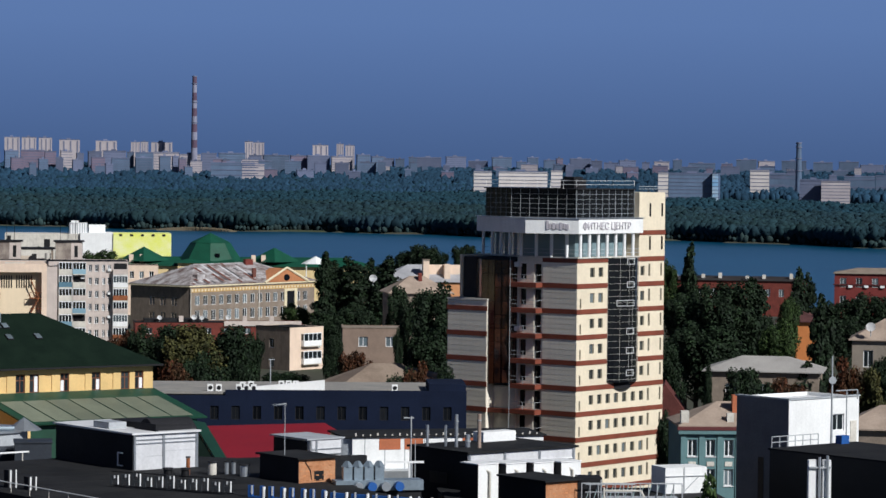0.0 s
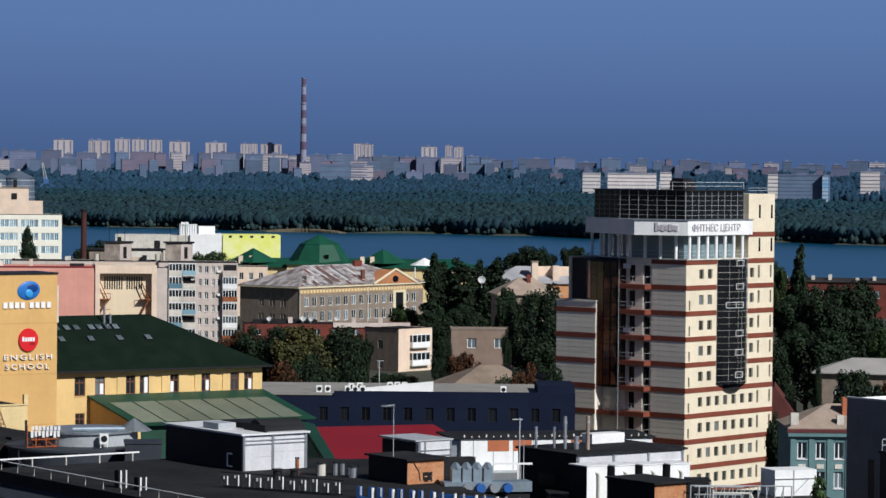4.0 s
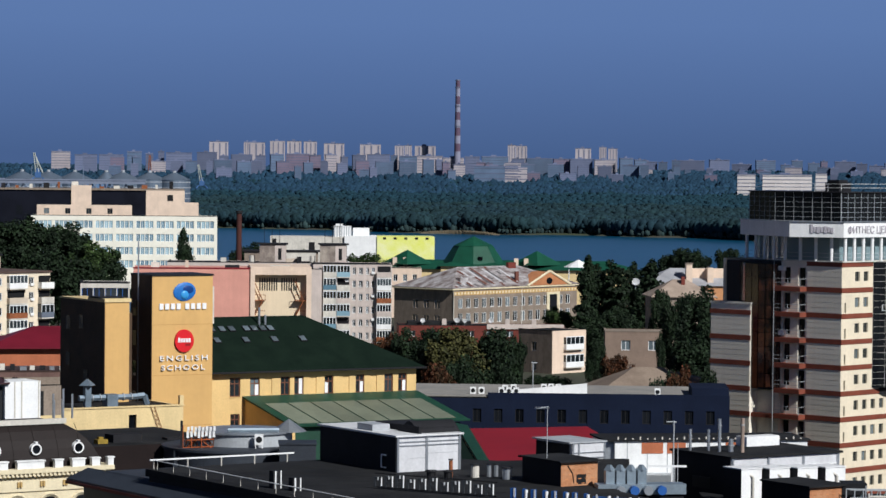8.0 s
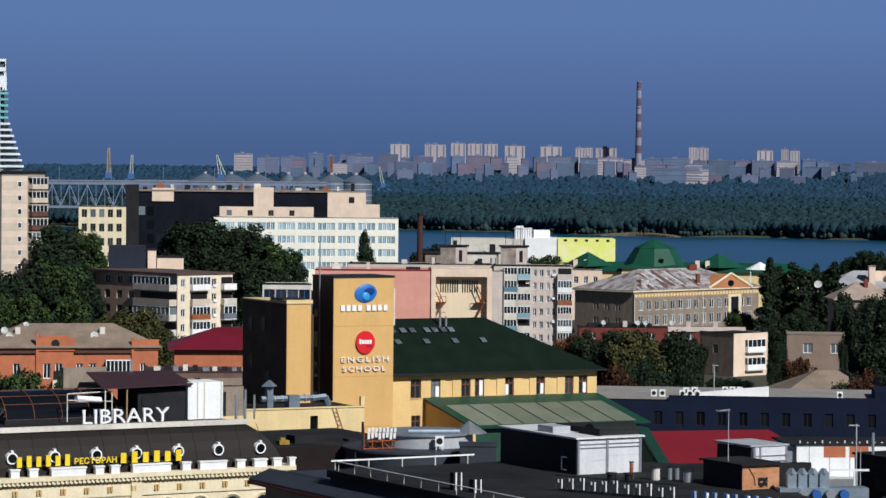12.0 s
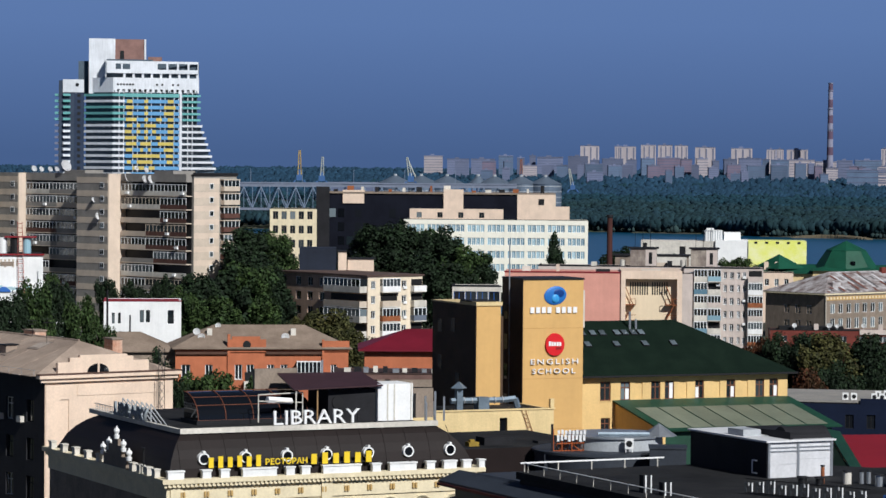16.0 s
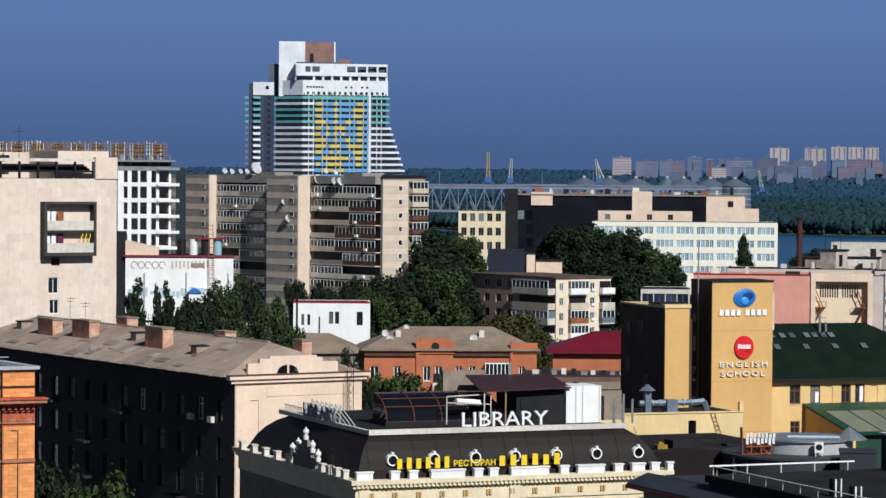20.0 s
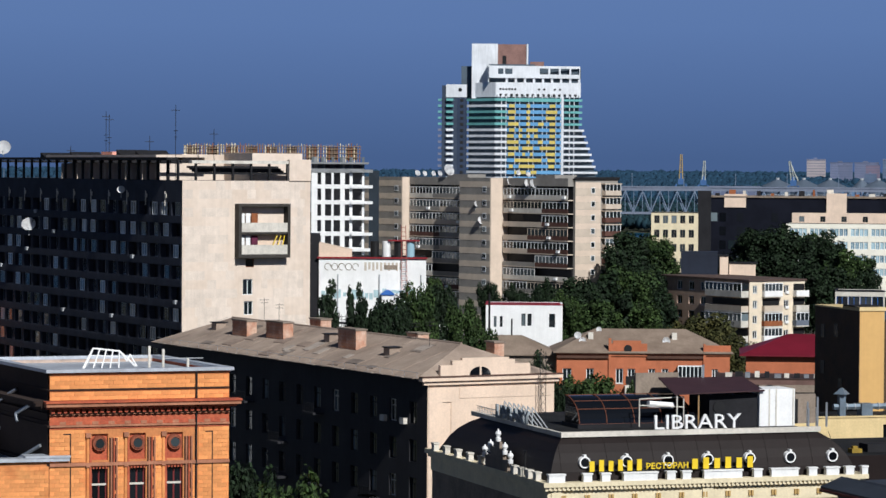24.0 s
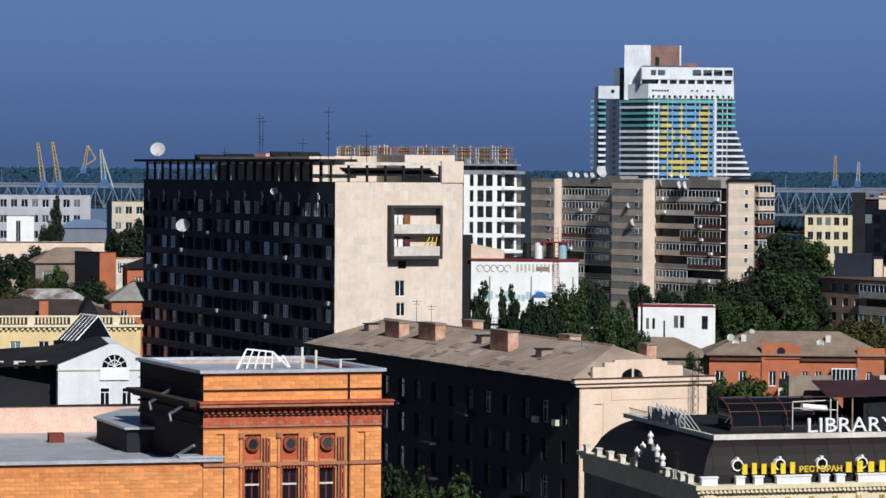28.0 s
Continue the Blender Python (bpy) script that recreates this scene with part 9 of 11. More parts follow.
    part("cornice", boxes((-0.3, -0.3, 12.6, 26.3, 0, 13.0)), mat("dark_red_edge", (0.08, 0.02, 0.02), 0.9, 0.2, 1), ob)
    for k in range(4):
        part("air_conditioner", boxes((4 + k * 4.6, -0.5, 12.0, 5.2 + k * 4.6, -0.01, 12.7)), WHITE, ob)
    ob = house("orange_corner_house", "orange rendered house with a brown tiled roof", 58.5, 514, 348, 6.6, 9, 2, 17.6, mat("bright_orange_render", (0.62, 0.22, 0.07), 0.8, 0.15, 0.4), roof=mat("worn_brown_tile", (0.10, 0.040, 0.038), 0.8, 0.35, 0.5), roof_kind="hip", peak=2.2, category="house")
    part("base_wall", boxes((1.5, -0.1, 0, 6.7, -0.01, 9.0)), PEACH, ob)
    ob = house("grey_villa", "grey villa with a hipped slate roof", 59.0, 425, 350, 12, 10, 2, 19.6, mat("grey_plaster", (0.26, 0.22, 0.18), 0.9, 0.2, 0.4), [(1.6, 3.0, 15.8, 18.2)], roof=ASBESTOS, roof_kind="hip", peak=3.0, category="house")
    p = (61.5, 424, 20.5)
    dish(*p, 0.7, 350)
    house("slate_house", "old house with a weathered slate roof", 26.5, 300, 355, 12, 9, 2, 17.2, PEACH, grid(1.5, 3.2, 3, 1.2, 13.8, 10, 1, 1.6), roof=ASBESTOS, roof_kind="hip", peak=3.0, category="house")
    ob = house("half_timbered_house", "steep gabled half timbered house", 27.2, 399, 355, 6.0, 8, 2, 10.2, WHITE, roof=mat("brown_red_tile", (0.11, 0.03, 0.025), 0.8, 0.3, 0.6), roof_kind="hip", peak=4.8, inset=0.2, category="house")
    for k in range(4):
        part("timber", boxes((0.3 + k * 1.7, -0.06, 4, 0.5 + k * 1.7, -0.01, 8.2)), DARK, ob)
    house("roof_behind", "low tiled roof behind the white block", 39.5, 290, 350, 14, 8, 2, 18.6, STONE, roof=ASBESTOS, roof_kind="hip", peak=2.2, category="house")

    # ---- far left, down to the port ----
    ob = house("balustrade_house", "ochre classical house with a roof balustrade and urns", -245, 345, 33, 52, 14, 0, 22.6, PALE_YELLOW, grid(1.6, 4.0, 12, 1.5, 18.4, 10, 1, 2.2), roof=GREYROOF, category="house")
    part("cornice", boxes((-0.4, -0.6, 22.6, 52.4, 0.1, 22.95)), SAND, ob)
    for k in range(68):
        part("dentil", boxes((0.2 + k * 0.76, -0.4, 22.2, 0.55 + k * 0.76, -0.01, 22.6)), SAND, ob)
    for k in range(102):
        if k % 12 not in (0, 11):
            part("baluster", boxes((0.4 + k * 0.5, -0.2, 23.1, 0.62 + k * 0.5, 0.02, 24.0)), SAND, ob)
    for k in range(9):
        part("pedestal", boxes((k * 6.0, -0.35, 22.95, k * 6.0 + 0.9, 0.15, 24.1)), SAND, ob)
    part("top_rail", boxes((0, -0.3, 24.0, 52, 0.1, 24.25)), SAND, ob)
    part("dark_roof", hip(bmesh.new(), 4, 5, 52, 26, 22.7, 25.9, 8), mat("dark_brown_felt", (0.052, 0.040, 0.034), 0.9, 0.3, 0.4), ob)
    part("chimney", boxes((38, 7, 23, 39.3, 8.3, 25.9)), BRICK_OR, ob)
    part("dormer", poly(bmesh.new(), [(43, 3, 23), (47, 3, 23), (45, 3, 26.6), (43, 12, 23), (47, 12, 23), (45, 12, 26.6)], [(0, 1, 2), (1, 4, 5, 2), (0, 2, 5, 3), (3, 5, 4)]), TAR, ob)
    ob.location.z -= 1.3
    ob = thing("gable_house", -164.0, 285.0, 0, 33, "white gabled house with a fan window, its shaded side coloured dark", "house")
    part("front_wall", poly(bmesh.new(), [(0, 0, -1), (9.8, 0, -1), (9.8, 0, 22.6), (8.4, 0, 23.3), (6.6, 0, 24.45), (5.6, 0, 24.45), (0, 0, 22.2), (0, 14, -1), (9.8, 14, -1), (9.8, 14, 22.6), (8.4, 14, 23.3), (6.6, 14, 24.45), (5.6, 14, 24.45), (0, 14, 22.2)],
                            [(0, 1, 2, 3, 4, 5, 6), (13, 12, 11, 10, 9, 8, 7), (0, 6, 13, 7), (1, 8, 9, 2), (6, 5, 12, 13), (5, 4, 11, 12), (4, 3, 10, 11), (3, 2, 9, 10)]), mat("cool_white_render", (0.70, 0.71, 0.72), 0.85, 0.14, 0.35, streak=0.12), ob)
    part("string_course", boxes((-0.15, -0.12, 21.55, 9.9, -0.005, 21.7)), OFFWHITE, ob)
    fan = part("fan_window", cyl(bmesh.new(), 0, 0, 0, 0.1, 1.35, 1.35, 28), DARK_GLASS, ob, m=pose(6.2, -0.01, 21.95, 90, 0, 0))
    part("fan_sill", boxes((4.6, -0.2, 20.5, 7.8, -0.11, 21.9)), WHITE, ob)
    for a in (30, 60, 90, 120, 150):
        part("fan_bar", rods(0.05, ((6.2, -0.14, 21.95), (6.2 + 1.3 * math.cos(radians(a)), -0.14, 21.95 + 1.3 * math.sin(radians(a))))), WHITE, ob)
    part("fan_arc", rods(0.05, *[((6.2 + 0.75 * math.cos(a), -0.14, 21.95 + 0.75 * math.sin(a)), (6.2 + 0.75 * math.cos(a + 0.4), -0.14, 21.95 + 0.75 * math.sin(a + 0.4))) for a in [0.4 * j for j in range(8)]]), WHITE, ob)
    for s in (4.6, 7.0):
        w = part("window", boxes((s, -0.08, 16.9, s + 1.1, -0.01, 19.7)), LETTER, ob)
        part("pane", boxes((s + 0.1, -0.1, 17.0, s + 0.5, -0.081, 19.1), (s + 0.6, -0.1, 17.0, s + 1.0, -0.081, 19.1), (s + 0.1, -0.1, 19.2, s + 1.0, -0.081, 19.6)), DARK_GLASS, w)
    # left wing coloured dark for the shade it stands in
    part("side_cladding", boxes((-9.5, 3.5, -1, -0.01, 14, 21.6)), DARK, ob)
    part("side_roof", poly(bmesh.new(), [(-9.5, 3.2, 21.6), (0, 0.3, 22.25), (5.6, 0.3, 24.5), (5.6, 16, 24.5), (0, 16, 23.4), (-9.5, 16, 22.8)], [(0, 1, 4, 5), (1, 2, 3, 4)]), TAR, ob)
    for k in range(4):
        part("side_coping", boxes((-9.5 + k * 2.4, 3.3, 21.6, -9.0 + k * 2.4, 3.7, 22.3), (-9.5 + k * 2.4, 3.3, 22.3, -8.2 + k * 2.4, 3.8, 22.42)), OFFWHITE, ob)
    sk = thing("glass_skylight", -175.0, 308.0, 20.3, 58, "steep glazed roof light with a white frame", "skylight")
    part("glazing", poly(bmesh.new(), [(0, 0, 2.9), (5.2, 0, 2.9), (3.2, 0, 5.9), (0, 4.4, 2.9), (5.2, 4.4, 2.9), (3.2, 4.4, 5.9)], [(0, 1, 2), (1, 4, 5, 2), (0, 2, 5, 3), (3, 5, 4)]), DARK_GLASS, sk)
    for k in range(6):
        part("bar", rods(0.04, ((0, k * 0.88, 3.0), (3.2, k * 0.88, 6.0))), WHITE, sk)
    part("frame", rods(0.08, ((5.2, -0.05, 2.9), (3.2, -0.05, 6.0)), ((3.2, -0.05, 6.0), (0, -0.05, 2.9)), ((3.2, 0, 6.0), (3.2, 4.4, 6.0)), ((0, -0.05, 2.95), (5.2, -0.05, 2.95))), WHITE, sk)
    part("base", boxes((-0.3, -0.3, -23, 5.5, 4.7, 2.9)), DARK, sk)
    for name, az, d, w, dep, z0, top, wall, roofm, pk in (
            ("grey_roof_house", 29.6, 500, 26, 10, 2, 18.6, STONE, SLATE_BROWN, 2.2), ("tin_roof_house", 30.9, 520, 16, 10, 2, 19.6, PALE_YELLOW, PATCHED, 3), ("pale_roof_house", 28.9, 500, 12, 9, 2, 21.6, BRICK_OR, GREYROOF, 3.0),
            ("brown_roof_house", 30.35, 590, 15, 10, 2, 25.0, STONE, SLATE_BROWN, 3), ("dark_gable_house", 28.6, 560, 12, 9, 2, 25.0, BRICK_OR, TAR, 2)):
        x, y = spot(az, d)
        house(name, "old low house under a worn pitched roof", x, y, az + 6, w, dep, z0, top, wall, grid(1.5, 3.4, int(w / 3.6), 1.2, top - 3.4, 10, 1, 1.8), roof=roofm, roof_kind="hip", peak=pk, category="house")
    x, y = spot(31.2, 690)
    house("pink_long_house", "long pale pink flat roofed building", x, y, 30, 26, 12, 0, 26.5, PEACH, grid(1, 3.0, 8, 1.4, 22.0, 10, 1, 2.0), category="building")
    x, y = spot(29.13, 560)
    house("dark_shed_house", "dark sided shed with an orange end", x, y, 70, 4.0, 7.2, 0, 28.0, BRICK_OR, lwall=DARK, category="shed")
    x, y = spot(28.82, 600)
    house("glazed_gallery", "orange trimmed gallery with white windows", x, y, 28, 7.6, 8, 0, 25.6, OFFWHITE, grid(0.3, 1.05, 7, 0.8, 22.6, 10, 1, 2.2), roof=mat("orange_edge", (0.50, 0.16, 0.05), 0.8, 0.2, 0.5), category="gallery")
    x, y = spot(28.9, 960)
    house("pale_slab", "pale slab block with square windows", x, y, 36, 15, 14, 0, 33.0, TAN, grid(1.0, 3.4, 4, 2.2, 29.0, -5.0, 4, 2.4), lwall=FAR_BLUE, category="apartment block")
    x, y = spot(31.3, 1150)
    house("port_office", "long white and grey port office", x, y, 32, 40, 14, -4, 33.2, mat("port_office_wall", (0.42, 0.42, 0.46), 0.8, 0.2, 0.2), grid(1.5, 4.0, 9, 2.6, 28.5, -6.0, 3, 3.0), glass=GLASS, roof=FAR_RED, category="office")
    x, y = spot(30.9, 1000)
    house("port_hall", "white port hall with a tall glazed strip", x, y, 30, 9, 14, -4, 27.5, WHITE, [(3.0, 4.6, 14, 26)], category="hall")
    x, y = spot(29.9, 1080)
    house("port_shed", "grey shed with a curved roof", x, y, 31, 20, 12, -4, 22.0, mat("port_shed_wall", (0.17, 0.19, 0.24), 0.8, 0.2, 0.2), roof=FAR_BLUE, roof_kind="hip", peak=3, category="shed")
    x, y = spot(29.4, 1300)
    house("blue_warehouse", "blue grey warehouse by the river", x, y, 31, 60, 20, -8, 26.0, FAR_BLUE, category="warehouse")


build_middle()


# ---- trees ----
def crown_mesh(name, blobs, leaves, size, seed):
    """A crown of small bent leaf sprays scattered in and on several uneven blobs. blobs: x, y, z, rx, rz."""
    rng = np.random.default_rng(seed)
    # clumps on the blobs give the crown an uneven outline with gaps
    clumps = []
    for x, y, z, rx, rz in blobs:
        clumps.append((x, y, z, rx * 0.72, rz * 0.72))
        for _ in range(7):
            d = rng.normal(size=3) + np.array([0, 0, 0.3])
            d /= np.linalg.norm(d)
            k = rng.uniform(0.26, 0.46)
            clumps.append((x + d[0] * rx * 0.78, y + d[1] * rx * 0.78, z + d[2] * rz * 0.78, rx * k, rz * k))
    blobs = clumps
    vol = np.array([b[3] * b[3] * b[4] for b in blobs]) ** 0.66
    pick = rng.choice(len(blobs), leaves, p=vol / vol.sum())
    B = np.array(blobs)[pick]
    d = rng.normal(size=(leaves, 3))
    d /= np.linalg.norm(d, axis=1)[:, None]
    rad = rng.uniform(0.35, 1.15, (leaves, 1)) ** 0.55
    lump = 1 + 0.22 * np.sin(d[:, :1] * 5 + B[:, :1] * 3) * np.cos(d[:, 2:] * 6 + B[:, 1:2])
    c = B[:, :3] + d * rad * lump * np.stack([B[:, 3], B[:, 3], B[:, 4]], 1)
    n = d + rng.normal(scale=0.42, size=(leaves, 3)) + np.array([0, 0, 0.35])
    n /= np.linalg.norm(n, axis=1)[:, None]
    a = np.cross(n, rng.normal(size=(leaves, 3)))
    a /= np.linalg.norm(a, axis=1)[:, None]
    b = np.cross(n, a)
    s = size * rng.uniform(0.6, 1.35, (leaves, 1))
    q = np.stack([c - a * s, c - b * s * 0.6 + n * s * 0.25, c + a * s, c + b * s * 0.6 - n * s * 0.2], 1)
    faces = np.arange(leaves * 4).reshape(-1, 4)
    me = bpy.data.meshes.new(name)
    me.from_pydata(q.reshape(-1, 3).tolist(), [], faces.tolist())
    return me


def trunk_mesh(h, r, top, seed):
    rng = random.Random(seed)
    bm = bmesh.new()
    cyl(bm, 0, 0, 0, h, r, r * 0.6, 8)
    for k in range(7):
        a = k * 2.4 + rng.uniform(-0.4, 0.4)
        z = h * rng.uniform(0.55, 1.0)
        rod(bm, (0, 0, z), (math.cos(a) * top * rng.uniform(0.3, 0.65), math.sin(a) * top * rng.uniform(0.3, 0.65), z + top * rng.uniform(0.4, 0.9)), r * 0.28, 5)
    return mesh_of("trunk", bm)


# crowns of unit height and half-width: round, poplar
ROUND = [[(0, 0, 0.60, 0.70, 0.36), (0.45, 0.1, 0.55, 0.48, 0.26), (-0.45, 0.22, 0.58, 0.5, 0.28), (0.05, -0.48, 0.52, 0.5, 0.27), (-0.3, -0.2, 0.80, 0.42, 0.19), (0.3, 0.25, 0.80, 0.42, 0.2), (0.55, -0.3, 0.33, 0.38, 0.2), (-0.58, -0.25, 0.32, 0.38, 0.2)],
         [(0.1, 0, 0.56, 0.68, 0.38), (-0.5, 0.0, 0.55, 0.46, 0.28), (0.52, 0.2, 0.64, 0.44, 0.24), (0.0, -0.45, 0.66, 0.46, 0.24), (0.2, 0.1, 0.84, 0.42, 0.16), (-0.35, 0.3, 0.76, 0.42, 0.2), (0.4, -0.4, 0.32, 0.42, 0.22), (-0.4, -0.3, 0.28, 0.4, 0.2)],
         [(-0.05, 0.05, 0.55, 0.72, 0.36), (0.42, -0.3, 0.68, 0.42, 0.24), (-0.48, -0.2, 0.72, 0.42, 0.22), (0.52, 0.3, 0.45, 0.42, 0.25), (-0.5, 0.3, 0.40, 0.42, 0.25), (0.05, -0.1, 0.84, 0.46, 0.16), (0.1, -0.5, 0.35, 0.42, 0.24)]]
POPLAR = [[(0.1 * (-1) ** k, 0, 0.16 + 0.088 * k, (0.62, 0.8, 0.92, 1.0, 0.98, 0.95, 0.86, 0.72, 0.5)[k], 0.11) for k in range(9)] + [(0.45, 0.2, 0.45, 0.6, 0.14), (-0.4, -0.3, 0.6, 0.58, 0.13), (0.3, -0.4, 0.78, 0.45, 0.1)],
          [(0.14 * (-1) ** k, 0.1, 0.14 + 0.088 * k, (0.7, 0.9, 1.0, 0.94, 0.9, 0.88, 0.8, 0.66, 0.42)[k], 0.1) for k in range(9)] + [(-0.45, 0.2, 0.5, 0.55, 0.13), (0.4, -0.3, 0.7, 0.5, 0.11)]]
TREE_BANK = {}


def plant(x, y, top, half, kind):
    """A tree with its crown's top at that height; kinds: p poplar, g green, d dark, o olive, a turning."""
    z = ground_z(x, y) - 0.3
    h = max(top - z, 2.5)
    v = int(abs(x * 7 + y * 3)) % (2 if kind == "p" else 3)
    key = (kind, v)
    if key not in TREE_BANK:
        leaf = {"p": LEAF_DARK, "g": LEAF, "d": LEAF_DARK, "o": LEAF_OLIVE, "a": LEAF_AUTUMN}[kind]
        blobs = POPLAR[v] if kind == "p" else ROUND[v]
        # built at a middling true size, then scaled
        sx, sz = (2.2, 14.0) if kind == "p" else (4.0, 10.0)
        big = [(a * sx, b * sx, c * sz, r * sx, q * sz) for a, b, c, r, q in blobs]
        me = crown_mesh("crown", big, 8000 if kind == "p" else 11000, 0.24 if kind == "p" else 0.18, 31 + v)
        me.materials.append(leaf)
        tr = trunk_mesh(sz * 0.6, 0.3 if kind == "p" else 0.34, sz * 0.28, v)
        tr.materials.append(BARK)
        TREE_BANK[key] = (me, tr, sx, sz)
    me, tr, sx, sz = TREE_BANK[key]
    words = {"p": "tall narrow dark green poplar", "g": "leafy green broad tree in sun", "d": "dense dark green broad tree", "o": "olive green tree turning yellow", "a": "tree with rust red autumn leaves"}[kind]
    ob = thing("poplar_tree" if kind == "p" else "tree", x, y, z, (x * 37 + y * 11) % 360, words, "tree", "trees between the houses")
    wide = half * (1.4 if kind == "p" else 1.45)
    # poplars are leafy to the ground, broad crowns sit on a longer trunk
    tall = h if kind == "p" else min(h, max(2.5 * wide, 0.66 * h))
    part("trunk", tr, None, ob, m=Matrix.Diagonal((wide / sx, wide / sx, (h - tall * 0.25) / sz, 1)))
    part("crown", me, None, ob, m=Matrix.Translation((0, 0, h - tall)) @ Matrix.Diagonal((wide / sx, wide / sx, tall / sz, 1)))


plant(-25.2, 634, 26.9, 1.9, "p")
plant(-22.6, 646, 24.4, 1.9, "p")
plant(-19.5, 640, 25.6, 2.6, "p")
plant(-16.2, 646, 24.0, 2.1, "p")
plant(-12.0, 628, 25.2, 2.7, "p")
plant(-6.9, 505, 24.1, 2.1, "d")
plant(-40.5, 408, 21.6, 2.8, "d")
plant(-44.0, 412, 20.6, 2.2, "a")
plant(-36.7, 398.3, 22.9, 3.2, "d")
plant(-32.5, 393.7, 23.2, 3.4, "o")
plant(-28.8, 399, 22.9, 3.2, "d")
plant(-26.0, 405, 21.0, 1.6, "d")
plant(-25.6, 409.2, 20.6, 0.6, "d")
plant(-32.3, 358.5, 20, 2.1, "a")
plant(-29.7, 368.8, 20.4, 2.8, "d")
plant(-24.5, 364.2, 19.7, 1.5, "d")
plant(-25.3, 469.3, 11.1, 3.6, "d")
plant(-21.5, 585, 15.5, 3.4, "d")
plant(-17.0, 590, 16.5, 3.6, "d")
plant(-31.5, 640, 14.0, 3.0, "g")
plant(-21.3, 459.5, 11.8, 2.6, "d")
plant(-16.7, 454.7, 18.2, 1.3, "d")
plant(-11.6, 399.8, 19.5, 1.9, "a")
plant(-4, 440, 25, 2, "d")
plant(-0.7, 430, 27.1, 2.9, "d")
plant(-6.2, 420, 21, 0.6, "d")
plant(-1.7, 400, 21.4, 3, "d")
plant(-2.4, 340, 21.5, 1.6, "a")
plant(0.6, 410, 23.2, 2.3, "d")
plant(-4.1, 345, 20.5, 2, "d")
plant(-6.1, 720, 25.6, 4.1, "d")
plant(-9.5, 724.9, 23.8, 2.8, "d")
plant(-1.9, 715, 24.1, 3, "d")
plant(5.9, 700, 26.2, 2.9, "d")
plant(0.5, 350, 20.2, 1.3, "d")
plant(42.9, 558.4, 26.8, 1.4, "g")
plant(46.7, 558, 30.6, 1.5, "p")
plant(38.6, 468.4, 24.2, 3.6, "d")
plant(41.8, 458.1, 26, 3.5, "d")
plant(46.5, 462.7, 26.8, 3.5, "d")
plant(37.8, 438.4, 21.3, 3.8, "d")
plant(42.4, 438, 21.4, 3.8, "d")
plant(50, 467.3, 28.2, 2.1, "p")
plant(50.8, 447.1, 21.4, 2.4, "g")
plant(49.5, 467.4, 21.7, 2.2, "d")
plant(61.9, 516.3, 27.3, 1.5, "p")
plant(64.7, 521, 27.4, 1.2, "p")
plant(53.6, 416.6, 28.2, 1.5, "p")
plant(49.2, 397, 19.5, 1.8, "p")
plant(70.5, 515.2, 22.1, 3.5, "d")
plant(74.8, 514.6, 22.6, 3.5, "d")
plant(58, 496.6, 23.2, 1.6, "g")
plant(67.8, 495.4, 19.6, 2.9, "d")
plant(31.2, 298.4, 23, 2.3, "d")
plant(27.7, 288.7, 20.6, 1.7, "o")
plant(44.8, 326.9, 23.3, 1.8, "a")
plant(47.6, 326.6, 23, 1.9, "o")
plant(25.6, 329, 17, 1.3, "a")
plant(24.6, 319.1, 17.8, 1.2, "d")
plant(29.7, 328.7, 22.6, 0.5, "d")
plant(39, 327.7, 21, 1.9, "a")
plant(12.9, 149.4, 28.3, 1.7, "g")
plant(62, 415.4, 17.7, 2, "d")
plant(31.8, 418.8, 19.9, 2, "d")
plant(-154.9, 631.3, 31.2, 5, "d")
plant(-148.2, 627.8, 32.2, 5.5, "d")
plant(-143.6, 633.9, 31.9, 5.6, "g")
plant(-137.4, 630.2, 31.3, 4.9, "d")
plant(-130.7, 626.5, 27.3, 4.9, "g")
plant(-140.3, 614.2, 26.3, 5.4, "d")
plant(-133.3, 615.7, 25.1, 5.4, "d")
plant(-127.7, 627.1, 23.7, 3.7, "d")
plant(-164.2, 577.1, 32.4, 5.6, "d")
plant(-160.9, 582.7, 30.5, 4.0, "g")
plant(-139.5, 787.7, 27.4, 1.8, "p")
plant(-153.2, 538.6, 27, 4.8, "d")
plant(-149.7, 539.6, 24.9, 2.7, "d")
plant(-146.3, 535.4, 21.9, 2.1, "p")
plant(-115, 445.4, 21.8, 4.4, "o")
plant(-109.2, 436.5, 19.8, 3, "o")
plant(-117.1, 439.7, 20.8, 3, "o")
plant(-138.3, 889.3, 20.5, 5.1, "d")
plant(-109.3, 792.5, 21.3, 3, "g")
plant(-90.4, 794.9, 21.4, 4.6, "g")
plant(-89.6, 317.6, 20.3, 1.3, "d")
plant(-148.6, 371.4, 30.7, 1.5, "p")
plant(-147.6, 377.1, 28.2, 1, "p")
plant(-144.3, 373.1, 30.3, 1, "p")
plant(-140.4, 374.6, 26.9, 2.3, "d")
plant(-138.9, 380.4, 28.2, 2.3, "g")
plant(-137.7, 386.2, 28.8, 2.3, "d")
plant(-129.8, 373.1, 26.4, 2.3, "g")
plant(-142.1, 373.9, 25.4, 1.9, "d")
plant(-125.7, 369.2, 23.7, 1.9, "g")
plant(-139.5, 459.3, 27.3, 3.7, "d")
plant(-138.4, 470.1, 28.8, 3.2, "p")
plant(-136.6, 475.8, 27.7, 4.6, "g")
plant(-134, 450.5, 24.1, 4, "g")
plant(-138.7, 449.1, 24.9, 2.7, "g")
plant(-135.2, 481.4, 26.7, 2.9, "d")
plant(-137.8, 501.4, 24.5, 2.2, "p")
plant(-178.3, 615.8, 31.6, 5.5, "d")
